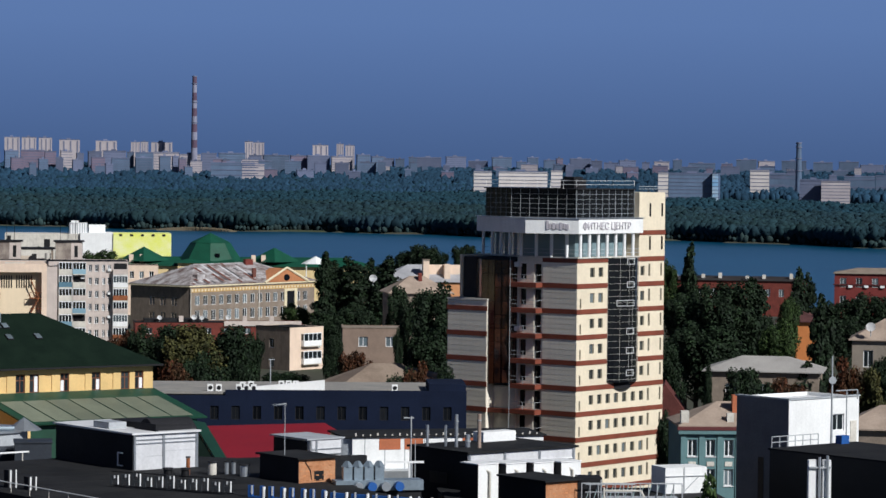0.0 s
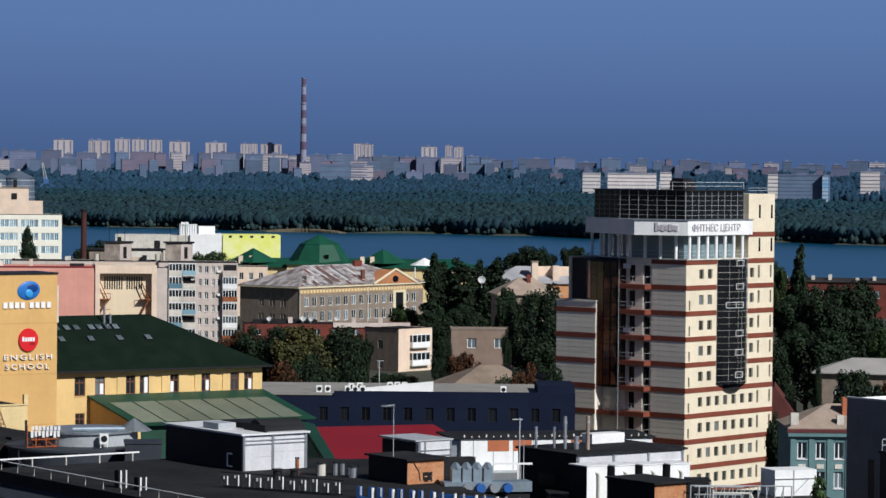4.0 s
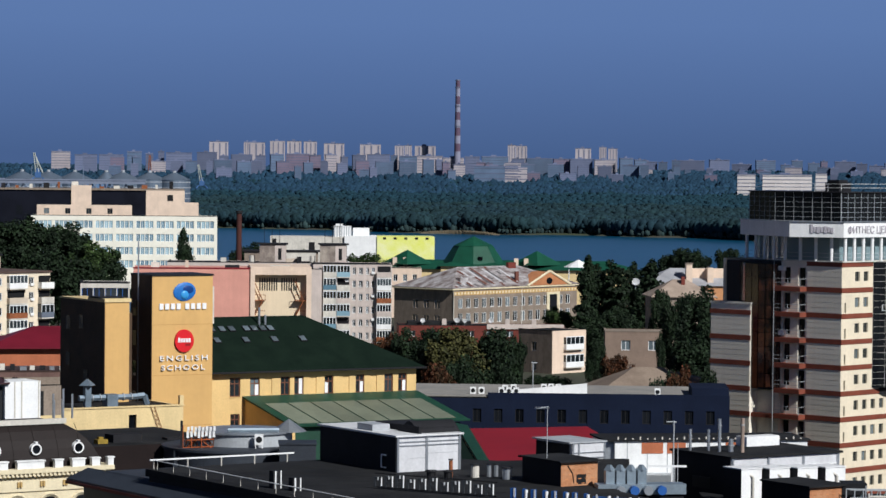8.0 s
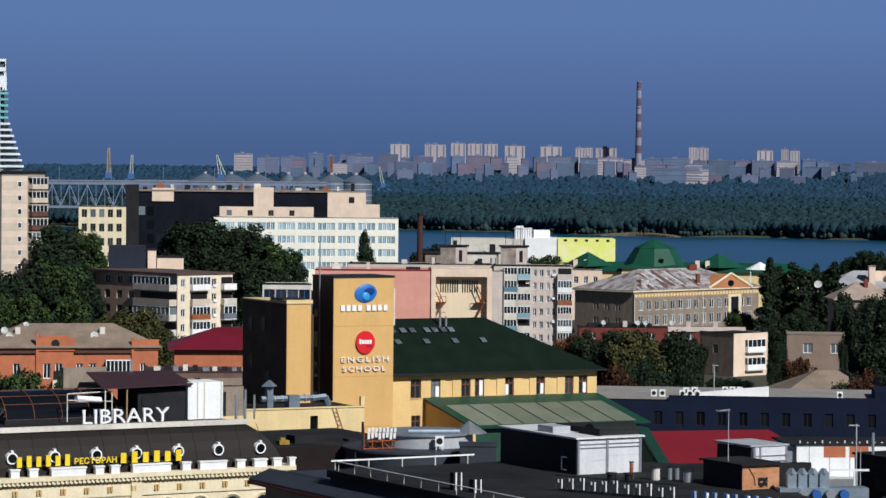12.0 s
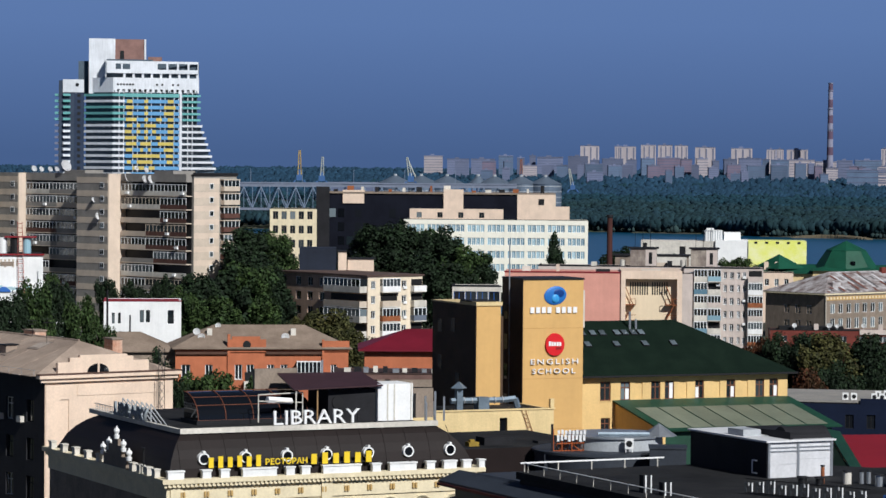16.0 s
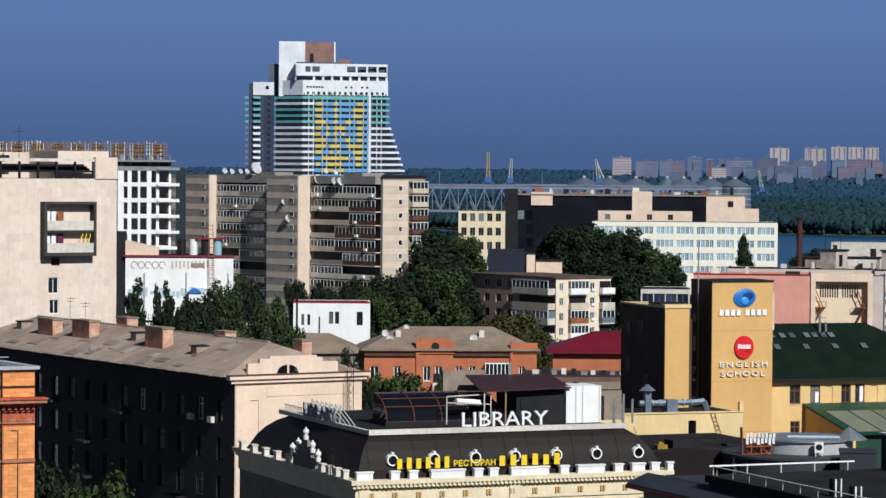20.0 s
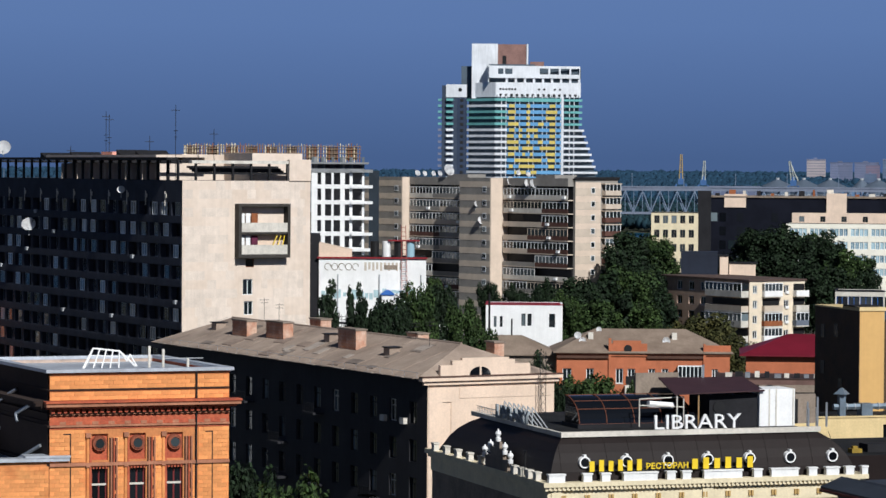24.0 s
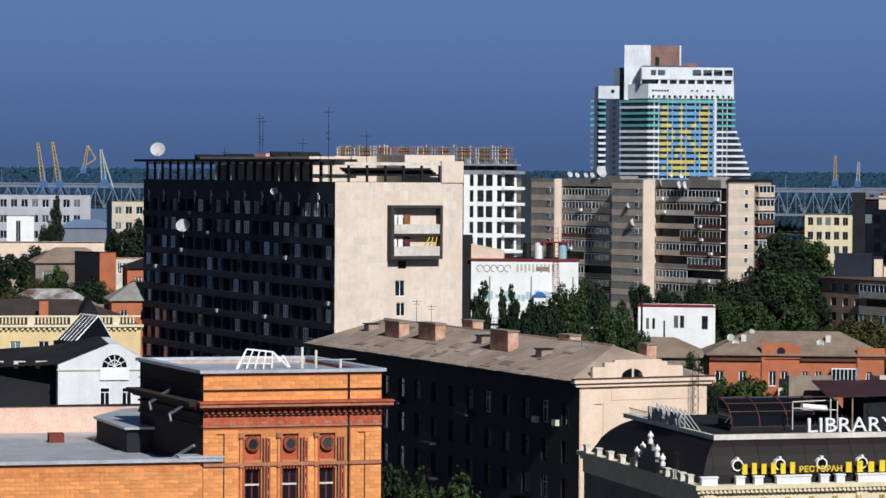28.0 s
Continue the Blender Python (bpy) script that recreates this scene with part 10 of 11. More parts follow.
plant(-176.7, 615.1, 30.3, 3, "d")
plant(-97, 304.9, 24.3, 1.8, "d")
plant(-94.1, 316.3, 22.0, 3.0, "g")
plant(-90.5, 318, 20.8, 1.6, "g")
plant(40.2, 383, 18.9, 2.6, "d")
plant(43.6, 384, 17.6, 1.9, "a")
plant(35.5, 352, 16.8, 1.7, "o")
plant(-86.3, 287.3, 23.5, 2.3, "g")
plant(-88.8, 286.6, 22.7, 1.4, "d")
plant(-89.8, 317.6, 20.3, 1.3, "g")
plant(-166.2, 492.7, 24.8, 2, "d")
plant(-168.2, 513.1, 23.1, 2.6, "d")
plant(-157.7, 495.5, 24.9, 2, "d")
plant(-77.8, 178.8, 25.3, 2, "d")
plant(-68.7, 166.4, 25.2, 2.2, "g")
plant(-75.7, 168.8, 25.2, 1.6, "d")
plant(-189.1, 527.1, 24.3, 1.6, "g")
plant(-317.7, 532.4, 26.5, 4.7, "d")
plant(-322.8, 552.6, 27.1, 3.7, "d")
plant(-499.8, 866.1, 35.1, 2.3, "p")
plant(-491.9, 847.6, 24.7, 2.8, "d")
plant(-383.2, 702.3, 28.3, 3.5, "d")
plant(-362.2, 668.2, 31.3, 2.9, "p")
plant(-396.2, 718, 28.7, 1.9, "p")
plant(-266.2, 469.8, 23.7, 4.1, "d")
plant(-265.1, 476.2, 23, 3.6, "g")
plant(-283.3, 483, 23.4, 2.1, "o")
plant(-284.7, 493.8, 25.2, 2.2, "g")
plant(-265.6, 447.1, 22.9, 3, "o")
plant(-266.3, 492.6, 23.5, 2.1, "d")
plant(-129.2, 225.6, 23.4, 0.7, "o")
plant(-293.8, 523.2, 23.1, 2.9, "d")

# ---- the near roofs ----
def build_near_roofs():
    rng = random.Random(17)
    X, Y, TH = -37.7, 197.3, 38
    ob = thing("flat_roof_block", X, Y, 0, TH, "dark flat roofed block with a parapet and white rails", "building")
    slate = mat("blue_grey_slate", (0.035, 0.042, 0.055), 0.6, 0.3, 0.4)
    part("body", prism(bmesh.new(), [(0.4, -48), (16.3, -48), (20.3, -26.5), (23.2, -21.8), (33.4, -9.9), (33.2, -9.5), (24.4, -6.7), (19.6, -0.2), (0.4, -0.2)], -1, 22.9), DARK, ob)
    part("roof", prism(bmesh.new(), [(0.2, -48), (16.5, -48), (20.5, -26.5), (23.4, -21.8), (33.6, -9.8), (33.4, -9.3), (24.6, -6.5), (19.8, 0), (0.2, 0)], 22.9, 23.4), TAR, ob, "black bitumen flat roof")
    for k in range(14):
        part("felt_strip", boxes((1.0, -46 + k * 3.2, 23.4, 16.2 if k < 12 else 12, -43.1 + k * 3.2, 23.412)), TAR, ob)
    part("low_roof", boxes((0.3, 0.0, 18, 13, 9.6, 22.3)), slate, ob)
    part("eave", poly(bmesh.new(), [(-0.9, -48, 22.0), (0.6, -48, 23.3), (0.6, 9.6, 22.6), (-0.9, 9.9, 21.9), (-0.9, -48, 21.8), (0.6, -48, 21.8), (0.6, 9.6, 21.7), (-0.9, 9.9, 21.7)], [(0, 1, 2, 3), (4, 7, 6, 5), (0, 3, 7, 4), (2, 6, 7, 3), (1, 5, 6, 2), (0, 4, 5, 1)]), slate, ob)
    part("red_strip", boxes((-1.0, -48, 21.55, -0.85, 9.9, 21.75)), mat("dark_red_strip", (0.13, 0.025, 0.02), 0.7, 0.3, 1.0), ob)
    part("rail", rods(0.032, ((0.6, -46, 24.0), (0.6, -0.5, 24.0))), LETTER, ob)
    part("rail", boxes((0.3, -0.5, 23.97, 11.5, -0.4, 24.07)), LETTER, ob)
    for k in range(20):
        part("rail_post", rods(0.025, ((0.6, -1 - k * 2.3, 23.4), (0.6, -1 - k * 2.3, 24.0))), OFFWHITE, ob)
    for k in range(5):
        part("rail_post", rods(0.05, ((0.6 + k * 2.6, -0.45, 23.4), (0.6 + k * 2.6, -0.45, 24.0))), OFFWHITE, ob)
    for x, y, h in ((1.6, -15.0, 1.15), (2.0, -16.8, 0.85)):
        v = part("vent_shaft", boxes((x, y, 23.4, x + 0.55, y + 0.55, 23.4 + h)), DARK, ob)
        part("vent_edge", boxes((x + 0.5, y - 0.05, 23.4, x + 0.58, y - 0.002, 23.4 + h), (x + 0.1, y - 0.05, 23.4, x + 0.2, y - 0.002, 23.4 + h)), WHITE, v)

    # plant house clad in pale sheet
    ph = thing("plant_house", X, Y, 23.4, TH, "pale sheet clad roof plant house, its shaded side coloured dark", "plant house")
    pale = mat("pale_grey_sheet", (0.62, 0.62, 0.64), 0.5, 0.14, 0.5, streak=0.12)
    part("body", boxes((13.9, -10.1, 0, 19.0, -0.1, 2.4)), pale, ph)
    # thin dark sheet gives the left side its shade
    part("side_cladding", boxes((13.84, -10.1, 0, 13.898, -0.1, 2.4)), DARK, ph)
    part("roof_sheet", boxes((13.7, -10.3, 2.4, 19.2, 0.1, 2.52)), mat("pale_roof_sheet", (0.70, 0.70, 0.71), 0.5, 0.15, 0.6, streak=0.1), ph)
    for x in (13.9, 16.2, 18.86):
        part("frame_post", boxes((x, -10.2, 0, x + 0.16, -10.105, 2.4)), STEEL, ph)
    for z in (1.75, 2.0):
        part("frame_rail", boxes((13.95, -10.16, z, 18.9, -10.106, z + 0.07)), STEEL, ph)
    part("panel_joint", boxes((15.0, -10.11, 0.9, 16.2, -10.103, 0.93), (16.4, -10.11, 1.2, 18.8, -10.103, 1.22)), DULL_STEEL, ph)
    part("duct", boxes((16.2, -9.4, 2.52, 19.0, -3.6, 2.9)), DARK, ph)
    n = 8
    bm = bmesh.new()
    a = [bm.verts.new((15.9, -9.6 + 2.2 * k / n * 1.0 + 0.0, 2.55 + 0.75 * math.sin(math.pi * k / n))) for k in range(n + 1)]
    b = [bm.verts.new((19.3, -9.6 + 2.2 * k / n, 2.55 + 0.75 * math.sin(math.pi * k / n))) for k in range(n + 1)]
    for k in range(n):
        bm.faces.new((a[k], b[k], b[k + 1], a[k + 1]))
    bm.faces.new(a[::-1])
    bm.faces.new(b)
    part("round_duct", bm, DARK, ph, "curved galvanised duct cover")
    part("duct_end", boxes((15.8, -9.9, 2.52, 16.0, -7.2, 3.0)), DARK, ph)
    part("fan_box", boxes((14.2, -6.5, 2.52, 15.6, -4.5, 2.95)), DULL_STEEL, ph)
    part("handle", rods(0.05, ((13.75, -8.4, 0.25), (13.75, -8.4, 1.1)), ((13.75, -8.4, 1.1), (13.75, -9.0, 1.1)), ((13.75, -8.4, 0.25), (13.75, -9.0, 0.25))), WHITE, ph)

    # roof letters seen from behind: dark backs, white edges
    rs = thing("roof_sign", X, Y, 23.4, TH, "back of a roof sign with dark letter boxes", "roof sign")
    p, q = Vector((7.4, -17.8, 0)), Vector((11.2, -26.2, 0))
    d = (q - p).normalized()
    ang = math.degrees(math.atan2(d.y, d.x))
    for k in range(11):
        c = p.lerp(q, k / 11)
        h = 0.78 + 0.1 * (k % 3)
        kind = (7 * k) % 4
        rows = [(0, -0.05, 0.15, 0.14, 0.05, h), (0.14, -0.05, h - 0.14, 0.5, 0.05, h)] + ([(0.42, -0.05, 0.15, 0.56, 0.05, h)] if kind != 1 else []) + ([(0.14, -0.05, 0.4, 0.42, 0.05, 0.52)] if kind > 1 else [])
        lt = part("letter_back", boxes(*rows), mat("letter_back", (0.05, 0.055, 0.06), 0.6, 0.3, 1.0), rs, m=pose(c.x, c.y, 0, 0, 0, ang))
        part("letter_edge", boxes((0.565, -0.07, 0.2, 0.60, 0.05, h), (0.3, -0.075, h - 0.2, 0.4, -0.055, h)), WHITE, lt)
    part("sign_frame", rods(0.04, (p + Vector((0, 0, 0.15)), q + Vector((0, 0, 0.15))), (p + Vector((0.5, 0.3, 0.0)), q + Vector((0.5, 0.3, 0.0))), (p + Vector((0.1, 0.05, 1.0)), q + Vector((0.1, 0.05, 1.0)))), BLACK, rs)
    p2, q2 = Vector((11.6, -27.2, 0)), Vector((17.2, -39.0, 0))
    for k in range(9):
        c = p2.lerp(q2, k / 9)
        w = 1.15
        if k < 4:
            rows = [(0, -0.1, -0.4, 0.3, 0.1, 0.75), (0.3, -0.1, -0.4, w - 0.3, 0.1, 0.1), (w - 0.3, -0.1, -0.4, w - 0.1, 0.1, 0.75)]
        else:
            rows = [(0, -0.1, -0.4, w - 0.08, 0.1, 0.62)]
        lt = part("letter_back", boxes(*rows), BLUE, rs, "blue letter back", m=pose(c.x, c.y, 0, 0, 0, ang))
        part("letter_edge", boxes((w - 0.08, -0.13, -0.4, w, 0.1, 0.7), (0.24, -0.13, 0.2, 0.36, -0.105, 0.75)), WHITE, lt)
    # stub pipes and vents behind the sign
    for x, y, h, r, m in ((13.4, -15.2, 0.55, 0.3, BLACK), (14.6, -15.4, 0.5, 0.28, BLACK), (15.6, -14.2, 1.1, 0.13, ORANGE_RUST), (17.0, -15.0, 0.8, 0.28, OFFWHITE), (18.0, -15.2, 0.75, 0.14, STEEL), (18.5, -15.3, 0.75, 0.14, STEEL), (18.2, -17.0, 0.7, 0.3, STEEL)):
        pv = thing("vent_pipe", *(Matrix.Translation((X, Y, 0)) @ Matrix.Rotation(radians(TH), 4, "Z") @ Vector((x, y, 23.4)))[:], TH, "short roof vent pipe with a cap", "vent", "roof vents")
        part("pipe", cyl(bmesh.new(), 0, 0, 0, h, r, r, 12), m, pv)
        part("cap", cyl(bmesh.new(), 0, 0, h + 0.04, h + 0.12, r * 1.35, r * 1.2, 12), DARK, pv)

    # brick lift house
    def brick_house(x, y, a, b, z0, z1, label):
        bh = thing("brick_lift_house", x, y, z0, TH, label, "lift house", "brick lift houses")
        h = z1 - z0
        part("wall", boxes((0, 0, 0, a, b, h)), mat("lift_house_brick", (0.40, 0.165, 0.075), 0.9, 0.3, 0.8, second=(0.50, 0.26, 0.14), fine=7), bh)
        # shade of the left side laid on as a dark sheet
        part("side_cladding", boxes((-0.03, 0, 0, -0.002, b, h)), DARK, bh)
        part("roof", boxes((-0.25, -0.25, h, a + 0.2, b + 0.2, h + 0.12)), TAR, bh)
        part("opening", boxes((a * 0.42, -0.02, 0.1, a * 0.68, -0.002, 0.75)), BLACK, bh)
        me = mesh_of("brick", boxes((0.006, -0.022, 0.006, 0.244, 0.0, 0.069)))
        me.materials.append(BRICK)
        for r in range(int(h / 0.3)):
            for c in range(int(a / 0.52)):
                part("brick", me, None, bh, m=pose(0.05 + c * 0.52 + 0.26 * (r % 2), 0, 0.12 + r * 0.3))
        return bh

    F = Matrix.Translation((X, Y, 0)) @ Matrix.Rotation(radians(TH), 4, "Z")
    p = F @ Vector((18.7, -22.5, 0))
    bh = brick_house(p.x, p.y, 2.9, 4.4, 23.4, 24.95, "square brick lift house with a tar roof")
    part("cable", rods(0.03, ((0.5, -0.03, 1.35), (0.9, -0.03, 0.8)), ((0.9, -0.03, 0.8), (1.0, -0.03, 0.2))), BLACK, bh)
    an = thing("roof_antenna", *(F @ Vector((18.9, -20.6, 25.05)))[:], TH, "slim roof mast with a yagi antenna", "antenna")
    part("mast", cyl(bmesh.new(), 0, 0, 0, 3.4, 0.03, 0.025, 6), DULL_STEEL, an)
    part("yagi", rods(0.02, ((-0.9, 0, 3.3), (0.1, 0, 3.4)), *[((-0.9 + k * 0.22, -0.2, 3.32), (-0.9 + k * 0.22, 0.2, 3.32)) for k in range(5)], *[((-0.9 + k * 0.22, 0, 3.22), (-0.9 + k * 0.22, 0, 3.42)) for k in range(5)]), DULL_STEEL, an)
    hv = thing("air_handling_unit", *(F @ Vector((29.6, -8.4, 22.95)))[:], TH, "white framed air handling unit with a dark side", "air handler")
    part("body", boxes((0, 0, 0, 2.9, 4.4, 1.6)), pale, hv)
    # dark sheet for the unlit side
    part("side_cladding", boxes((-0.05, 0.3, 0, -0.002, 4.4, 1.5)), DARK, hv)
    for x in (0.02, 0.5, 2.75):
        part("frame_post", boxes((x, -0.08, 0, x + 0.12, -0.002, 1.6)), STEEL, hv)
    part("frame_rail", boxes((0.15, -0.07, 0.5, 2.8, -0.003, 0.58), (0.15, -0.07, 0.9, 2.8, -0.003, 0.96)), STEEL, hv)
    part("roof_sheet", boxes((-0.3, -0.1, 1.6, 3.0, 4.6, 1.7)), DULL_STEEL, hv)
    # four exhaust hoods on a trough
    hood_steel = mat("blue_grey_hood_sheet", (0.27, 0.33, 0.38), 0.45, 0.2, 0.8, metal=0.5, bump=0.05)
    hd = thing("exhaust_hoods", *(F @ Vector((20.9, -24.4, 23.3)))[:], TH - 24, "row of four galvanised exhaust hoods on a trough", "exhaust")
    part("trough", boxes((-0.6, -0.5, -0.3, 5.2, 0.9, 0.35)), hood_steel, hd)
    part("plinth", boxes((-0.5, -0.3, -24, 5.1, 0.9, -0.31)), DARK, hd)
    for k in range(4):
        h = part("hood", boxes((k * 0.70, 0, 0.35, k * 0.70 + 0.58, 0.58, 1.2)), hood_steel, hd)
        part("hood_top", cyl(bmesh.new(), k * 0.70 + 0.29, 0.29, 1.2, 1.56, 0.41, 0.14, 4), hood_steel, h)
        part("fan_bulge", cyl(bmesh.new(), 0, 0, 0, 0.5, 0.3, 0.3, 12), BLUE if k % 2 else STEEL, h, m=pose(k * 0.9 + 0.8, -0.55, 0.0, 90, 0, 0))

    # white hall with flues
    wh = thing("white_plant_hall", -6.4, 216.0, 13.2, 14, "long white panelled plant hall with brick patches", "plant hall")
    part("wall", boxes((0, 0, -14, 14.5, 5, 10.9)), WHITE, wh)
    part("end_wall", boxes((-0.6, 0.4, 0, -0.002, 5, 10.8)), STEEL, wh)
    part("roof_edge", boxes((-0.8, -0.15, 10.9, 14.7, 5.2, 11.02)), TAR, wh)
    for a, b in ((2.0, 3.6), (3.9, 5.3), (8.3, 9.2), (9.5, 10.6)):
        part("brick_patch", boxes((a, -0.03, 10.0, b, -0.002, 10.8)), BRICK_OR, wh)
    for k in range(9):
        part("panel_joint", boxes((0.9 + k * 1.5, -0.02, 0, 0.96 + k * 1.5, -0.003, 10.9)), DULL_STEEL, wh)
    for k in range(26):
        part("roof_peg", boxes((0.2 + k * 0.55, 0.0, 11.02, 0.3 + k * 0.55, 0.1, 11.12 + 0.1 * (k % 3 == 0))), OFFWHITE, wh)
    part("base_step", boxes((-0.5, -1.8, 0, 6, -0.01, 8.6)), STEEL, wh)
    for x, y, z0, z1, r, m in ((-0.9, 209.2, 21.5, 25.7, 0.10, STEEL), (0.4, 209.2, 21.5, 25.7, 0.10, STEEL), (1.15, 208.6, 22, 26.5, 0.12, STEEL), (1.95, 208.6, 22, 25.1, 0.18, STEEL), (2.75, 208.2, 22, 26.6, 0.14, mat("rust_topped_flue", (0.36, 0.27, 0.22), 0.6, 0.4, 0.6))):
        fl = thing("boiler_flue", x, y, z0, 0, "slim steel boiler flue", "flue", "boiler flues")
        part("shaft", cyl(bmesh.new(), 0, 0, 0, z1 - z0, r, r, 12), m, fl)
        part("collar", cyl(bmesh.new(), 0, 0, z1 - z0 - 0.5, z1 - z0 - 0.42, r * 1.3, r * 1.3, 12), DULL_STEEL, fl)
        part("foot", cyl(bmesh.new(), 0, 0, 0, 0.4, r * 1.5, r * 1.5, 12), STEEL, fl)
    # dark plant block with a steel framed top, and the row of white boxes
    db = thing("dark_plant_block", 1.9, 205.0, 12.15, 38, "dark plant block with a grey framed top", "plant block")
    part("body", boxes((0, 0, -13.6, 9.8, 6.6, 11.9)), DARK, db)
    part("grey_front", boxes((0.02, -0.05, 10.7, 9.8, -0.002, 11.9)), pale, db)
    part("roof", boxes((-0.1, -0.2, 11.9, 10.0, 6.8, 12.05)), TAR, db)
    for k in range(4):
        part("frame_post", boxes((0.05 + k * 3.15, -0.16, 10.2, 0.2 + k * 3.15, -0.051, 12.0)), STEEL, db)
    for z in (10.9, 11.15):
        part("frame_rail", boxes((0.1, -0.12, z, 9.7, -0.052, z + 0.06)), WHITE, db)
    part("dark_window", boxes((-0.04, 2.2, 9.6, -0.002, 4.2, 10.4)), BLACK, db)
    part("upper_box", boxes((5.6, 5.2, 12.05, 8.6, 6.4, 12.75)), WHITE, db)
    tp = thing("tee_mast", -2.0, 203.0, 14, 10, "white tee shaped roof mast with an aerial", "mast")
    part("mast", rods(0.05, ((0, 0, 0), (0, 0, 12.8)), ((-0.5, 0.1, 12.7), (0.2, 0, 12.7))), DULL_STEEL, tp)
    part("cross_arm", boxes((-1.7, -0.06, 9.6, 0.9, 0.06, 9.74), (-0.16, -0.08, 0, -0.06, 0.05, 9.6)), LETTER, tp)
    part("loop", rods(0.03, ((0.1, 0, 9.6), (0.1, 0, 8.4)), ((0.1, 0, 8.4), (0.3, 0, 8.4)), ((0.3, 0, 8.4), (0.3, 0, 11.2))), DULL_STEEL, tp)
    for k in range(4):
        c = Vector((2.6 + k * 1.9, 199.6 + k * 0.75, 20.0))
        cb = thing("white_chiller", c.x, c.y, c.z, 38, "white chiller cabinet, its shaded side coloured dark", "chiller", "row of chillers")
        part("body", boxes((0, 0, 0, 1.75, 1.9, 3.85)), WHITE, cb)
        # dark sheet instead of shade on the cabinet's left side
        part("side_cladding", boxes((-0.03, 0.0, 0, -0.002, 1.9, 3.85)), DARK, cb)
        part("lid", boxes((-0.05, -0.05, 3.85, 1.8, 1.95, 3.92)), LETTER, cb)
        part("pipe", rods(0.08, ((0.9, -0.15, 0), (0.9, -0.15, 3.3)), ((0.9, -0.15, 3.3), (0.7, 0.1, 3.5))), OFFWHITE, cb)
    brick_house(6.9, 191.9, 2.9, 4.6, 21.4, 23.55, "brick lift house beside the chillers")
    ft = thing("low_roof_block", -6, 186, 0, 6, "low dark roof under the plant", "building")
    part("body", boxes((8, 0, -1, 27, 20, 21.4)), DARK, ft)
    part("roof", boxes((7.9, -0.1, 21.4, 27.1, 20.1, 21.5)), TAR, ft)
    part("support", boxes((4, 12, -1, 20, 32, 20.0)), DARK, ft)
    # platform with rails, ducts and a white cabin
    pf = thing("roof_platform", 9.4, 190.5, 21.5, 3, "railed roof platform with pipes and units", "platform")
    part("deck", boxes((0, 2.5, 0.6, 6.6, 5.5, 0.75)), DULL_STEEL, pf)
    part("rail", rods(0.04, ((0, 0, 1.6), (3, 0, 1.6)), ((0, 0, 2.1), (3.2, 0, 2.1)), ((1.0, 0, 0), (1.0, 0, 2.4)), ((0, 2.5, 1.9), (6.6, 2.5, 1.9)), *[((k * 0.55, 2.5, 0.7), (k * 0.55, 2.5, 1.9)) for k in range(13)]), DULL_STEEL, pf)
    part("lattice", rods(0.03, *[((0.3 + k * 0.5, 2.6, 0.8), (0.6 + k * 0.5, 2.6, 1.8)) for k in range(12)]), mat("pale_teal_steel", (0.35, 0.46, 0.46), 0.6, 0.2, 1.0), pf)
    part("dark_tank", boxes((-0.2, 3.0, 0.8, 1.4, 5.0, 2.2)), DARK, pf)
    part("pipe", rods(0.07, ((1.2, 0, 0.4), (1.2, 0, 1.9)), ((1.2, 0, 1.7), (3.6, 0, 1.7)), ((3.6, 0, 1.7), (3.8, 0, 1.3))), OFFWHITE, pf)
    for k in range(3):
        part("unit", boxes((1.6 + k * 0.95, -0.6, 0.2, 2.45 + k * 0.95, 0.3, 1.15)), WHITE, pf)
        part("unit_grille", boxes((1.7 + k * 0.95, -0.65, 0.4, 2.35 + k * 0.95, -0.601, 1.0)), DARK, pf)
    cb = thing("white_cabin", 15.6, 204.4, 21.4, 22, "small white sheet metal roof cabin", "cabin")
    part("body", boxes((0, 0, 0, 3.2, 2.2, 1.9)), WHITE, cb)
    part("corner_post", boxes((1.4, -0.04, 0, 1.48, -0.002, 1.9)), DULL_STEEL, cb)
    part("brace", rods(0.03, ((1.5, -0.06, 0.3), (2.6, -0.06, 1.3)), ((0.0, -0.06, 1.3), (3.2, -0.06, 1.3))), DULL_STEEL, cb)

    # white block at the near right, black roof and twin stacks
    wb = thing("white_block", 26.9, 228.4, 0, 40, "white rendered block with its shaded side coloured grey", "building")
    holes = [(4.9, 6.3, 23.6, 24.9)]
    facade(wb, "R", 0, 8.0, -1, 26.2, holes, WHITE, deep=0.2)
    window(wb, "R", holes[0], LETTER, cols=2)
    # left side coloured grey to stand for its shade
    part("grey_side", boxes((0, 0.001, -1, 0.3, 5.6, 26.2)), mat("shaded_side_grey", (0.16, 0.17, 0.19), 0.7, 0.2, 0.4, streak=0.1), wb)
    part("rear", boxes((0.3, 5.3, -1, 8, 5.6, 26.2), (7.7, 0.2, -1, 8, 5.3, 26.2)), WHITE, wb)
    part("roof", boxes((0.3, 0.2, 25.8, 7.7, 5.3, 25.95)), LETTER, wb)
    part("coping", boxes((-0.08, -0.08, 26.2, 8.1, 0.3, 26.32), (-0.08, 0.3, 26.2, 0.35, 5.7, 26.32)), DULL_STEEL, wb)
    part("door", boxes((7.0, -0.05, 22.3, 7.7, -0.002, 24.3)), OFFWHITE, wb)
    part("slit", boxes((-0.03, 2.6, 17, -0.002, 3.2, 21.6)), BLACK, wb)
    bb = thing("black_roof_block", 23.3, 209.0, 0, 40, "block coloured black for shade, with a railed flat roof", "building")
    # body coloured black because the visible side stands in shade
    part("body", boxes((0, -40, -1, 9, 0, 24.2)), BLACK, bb)
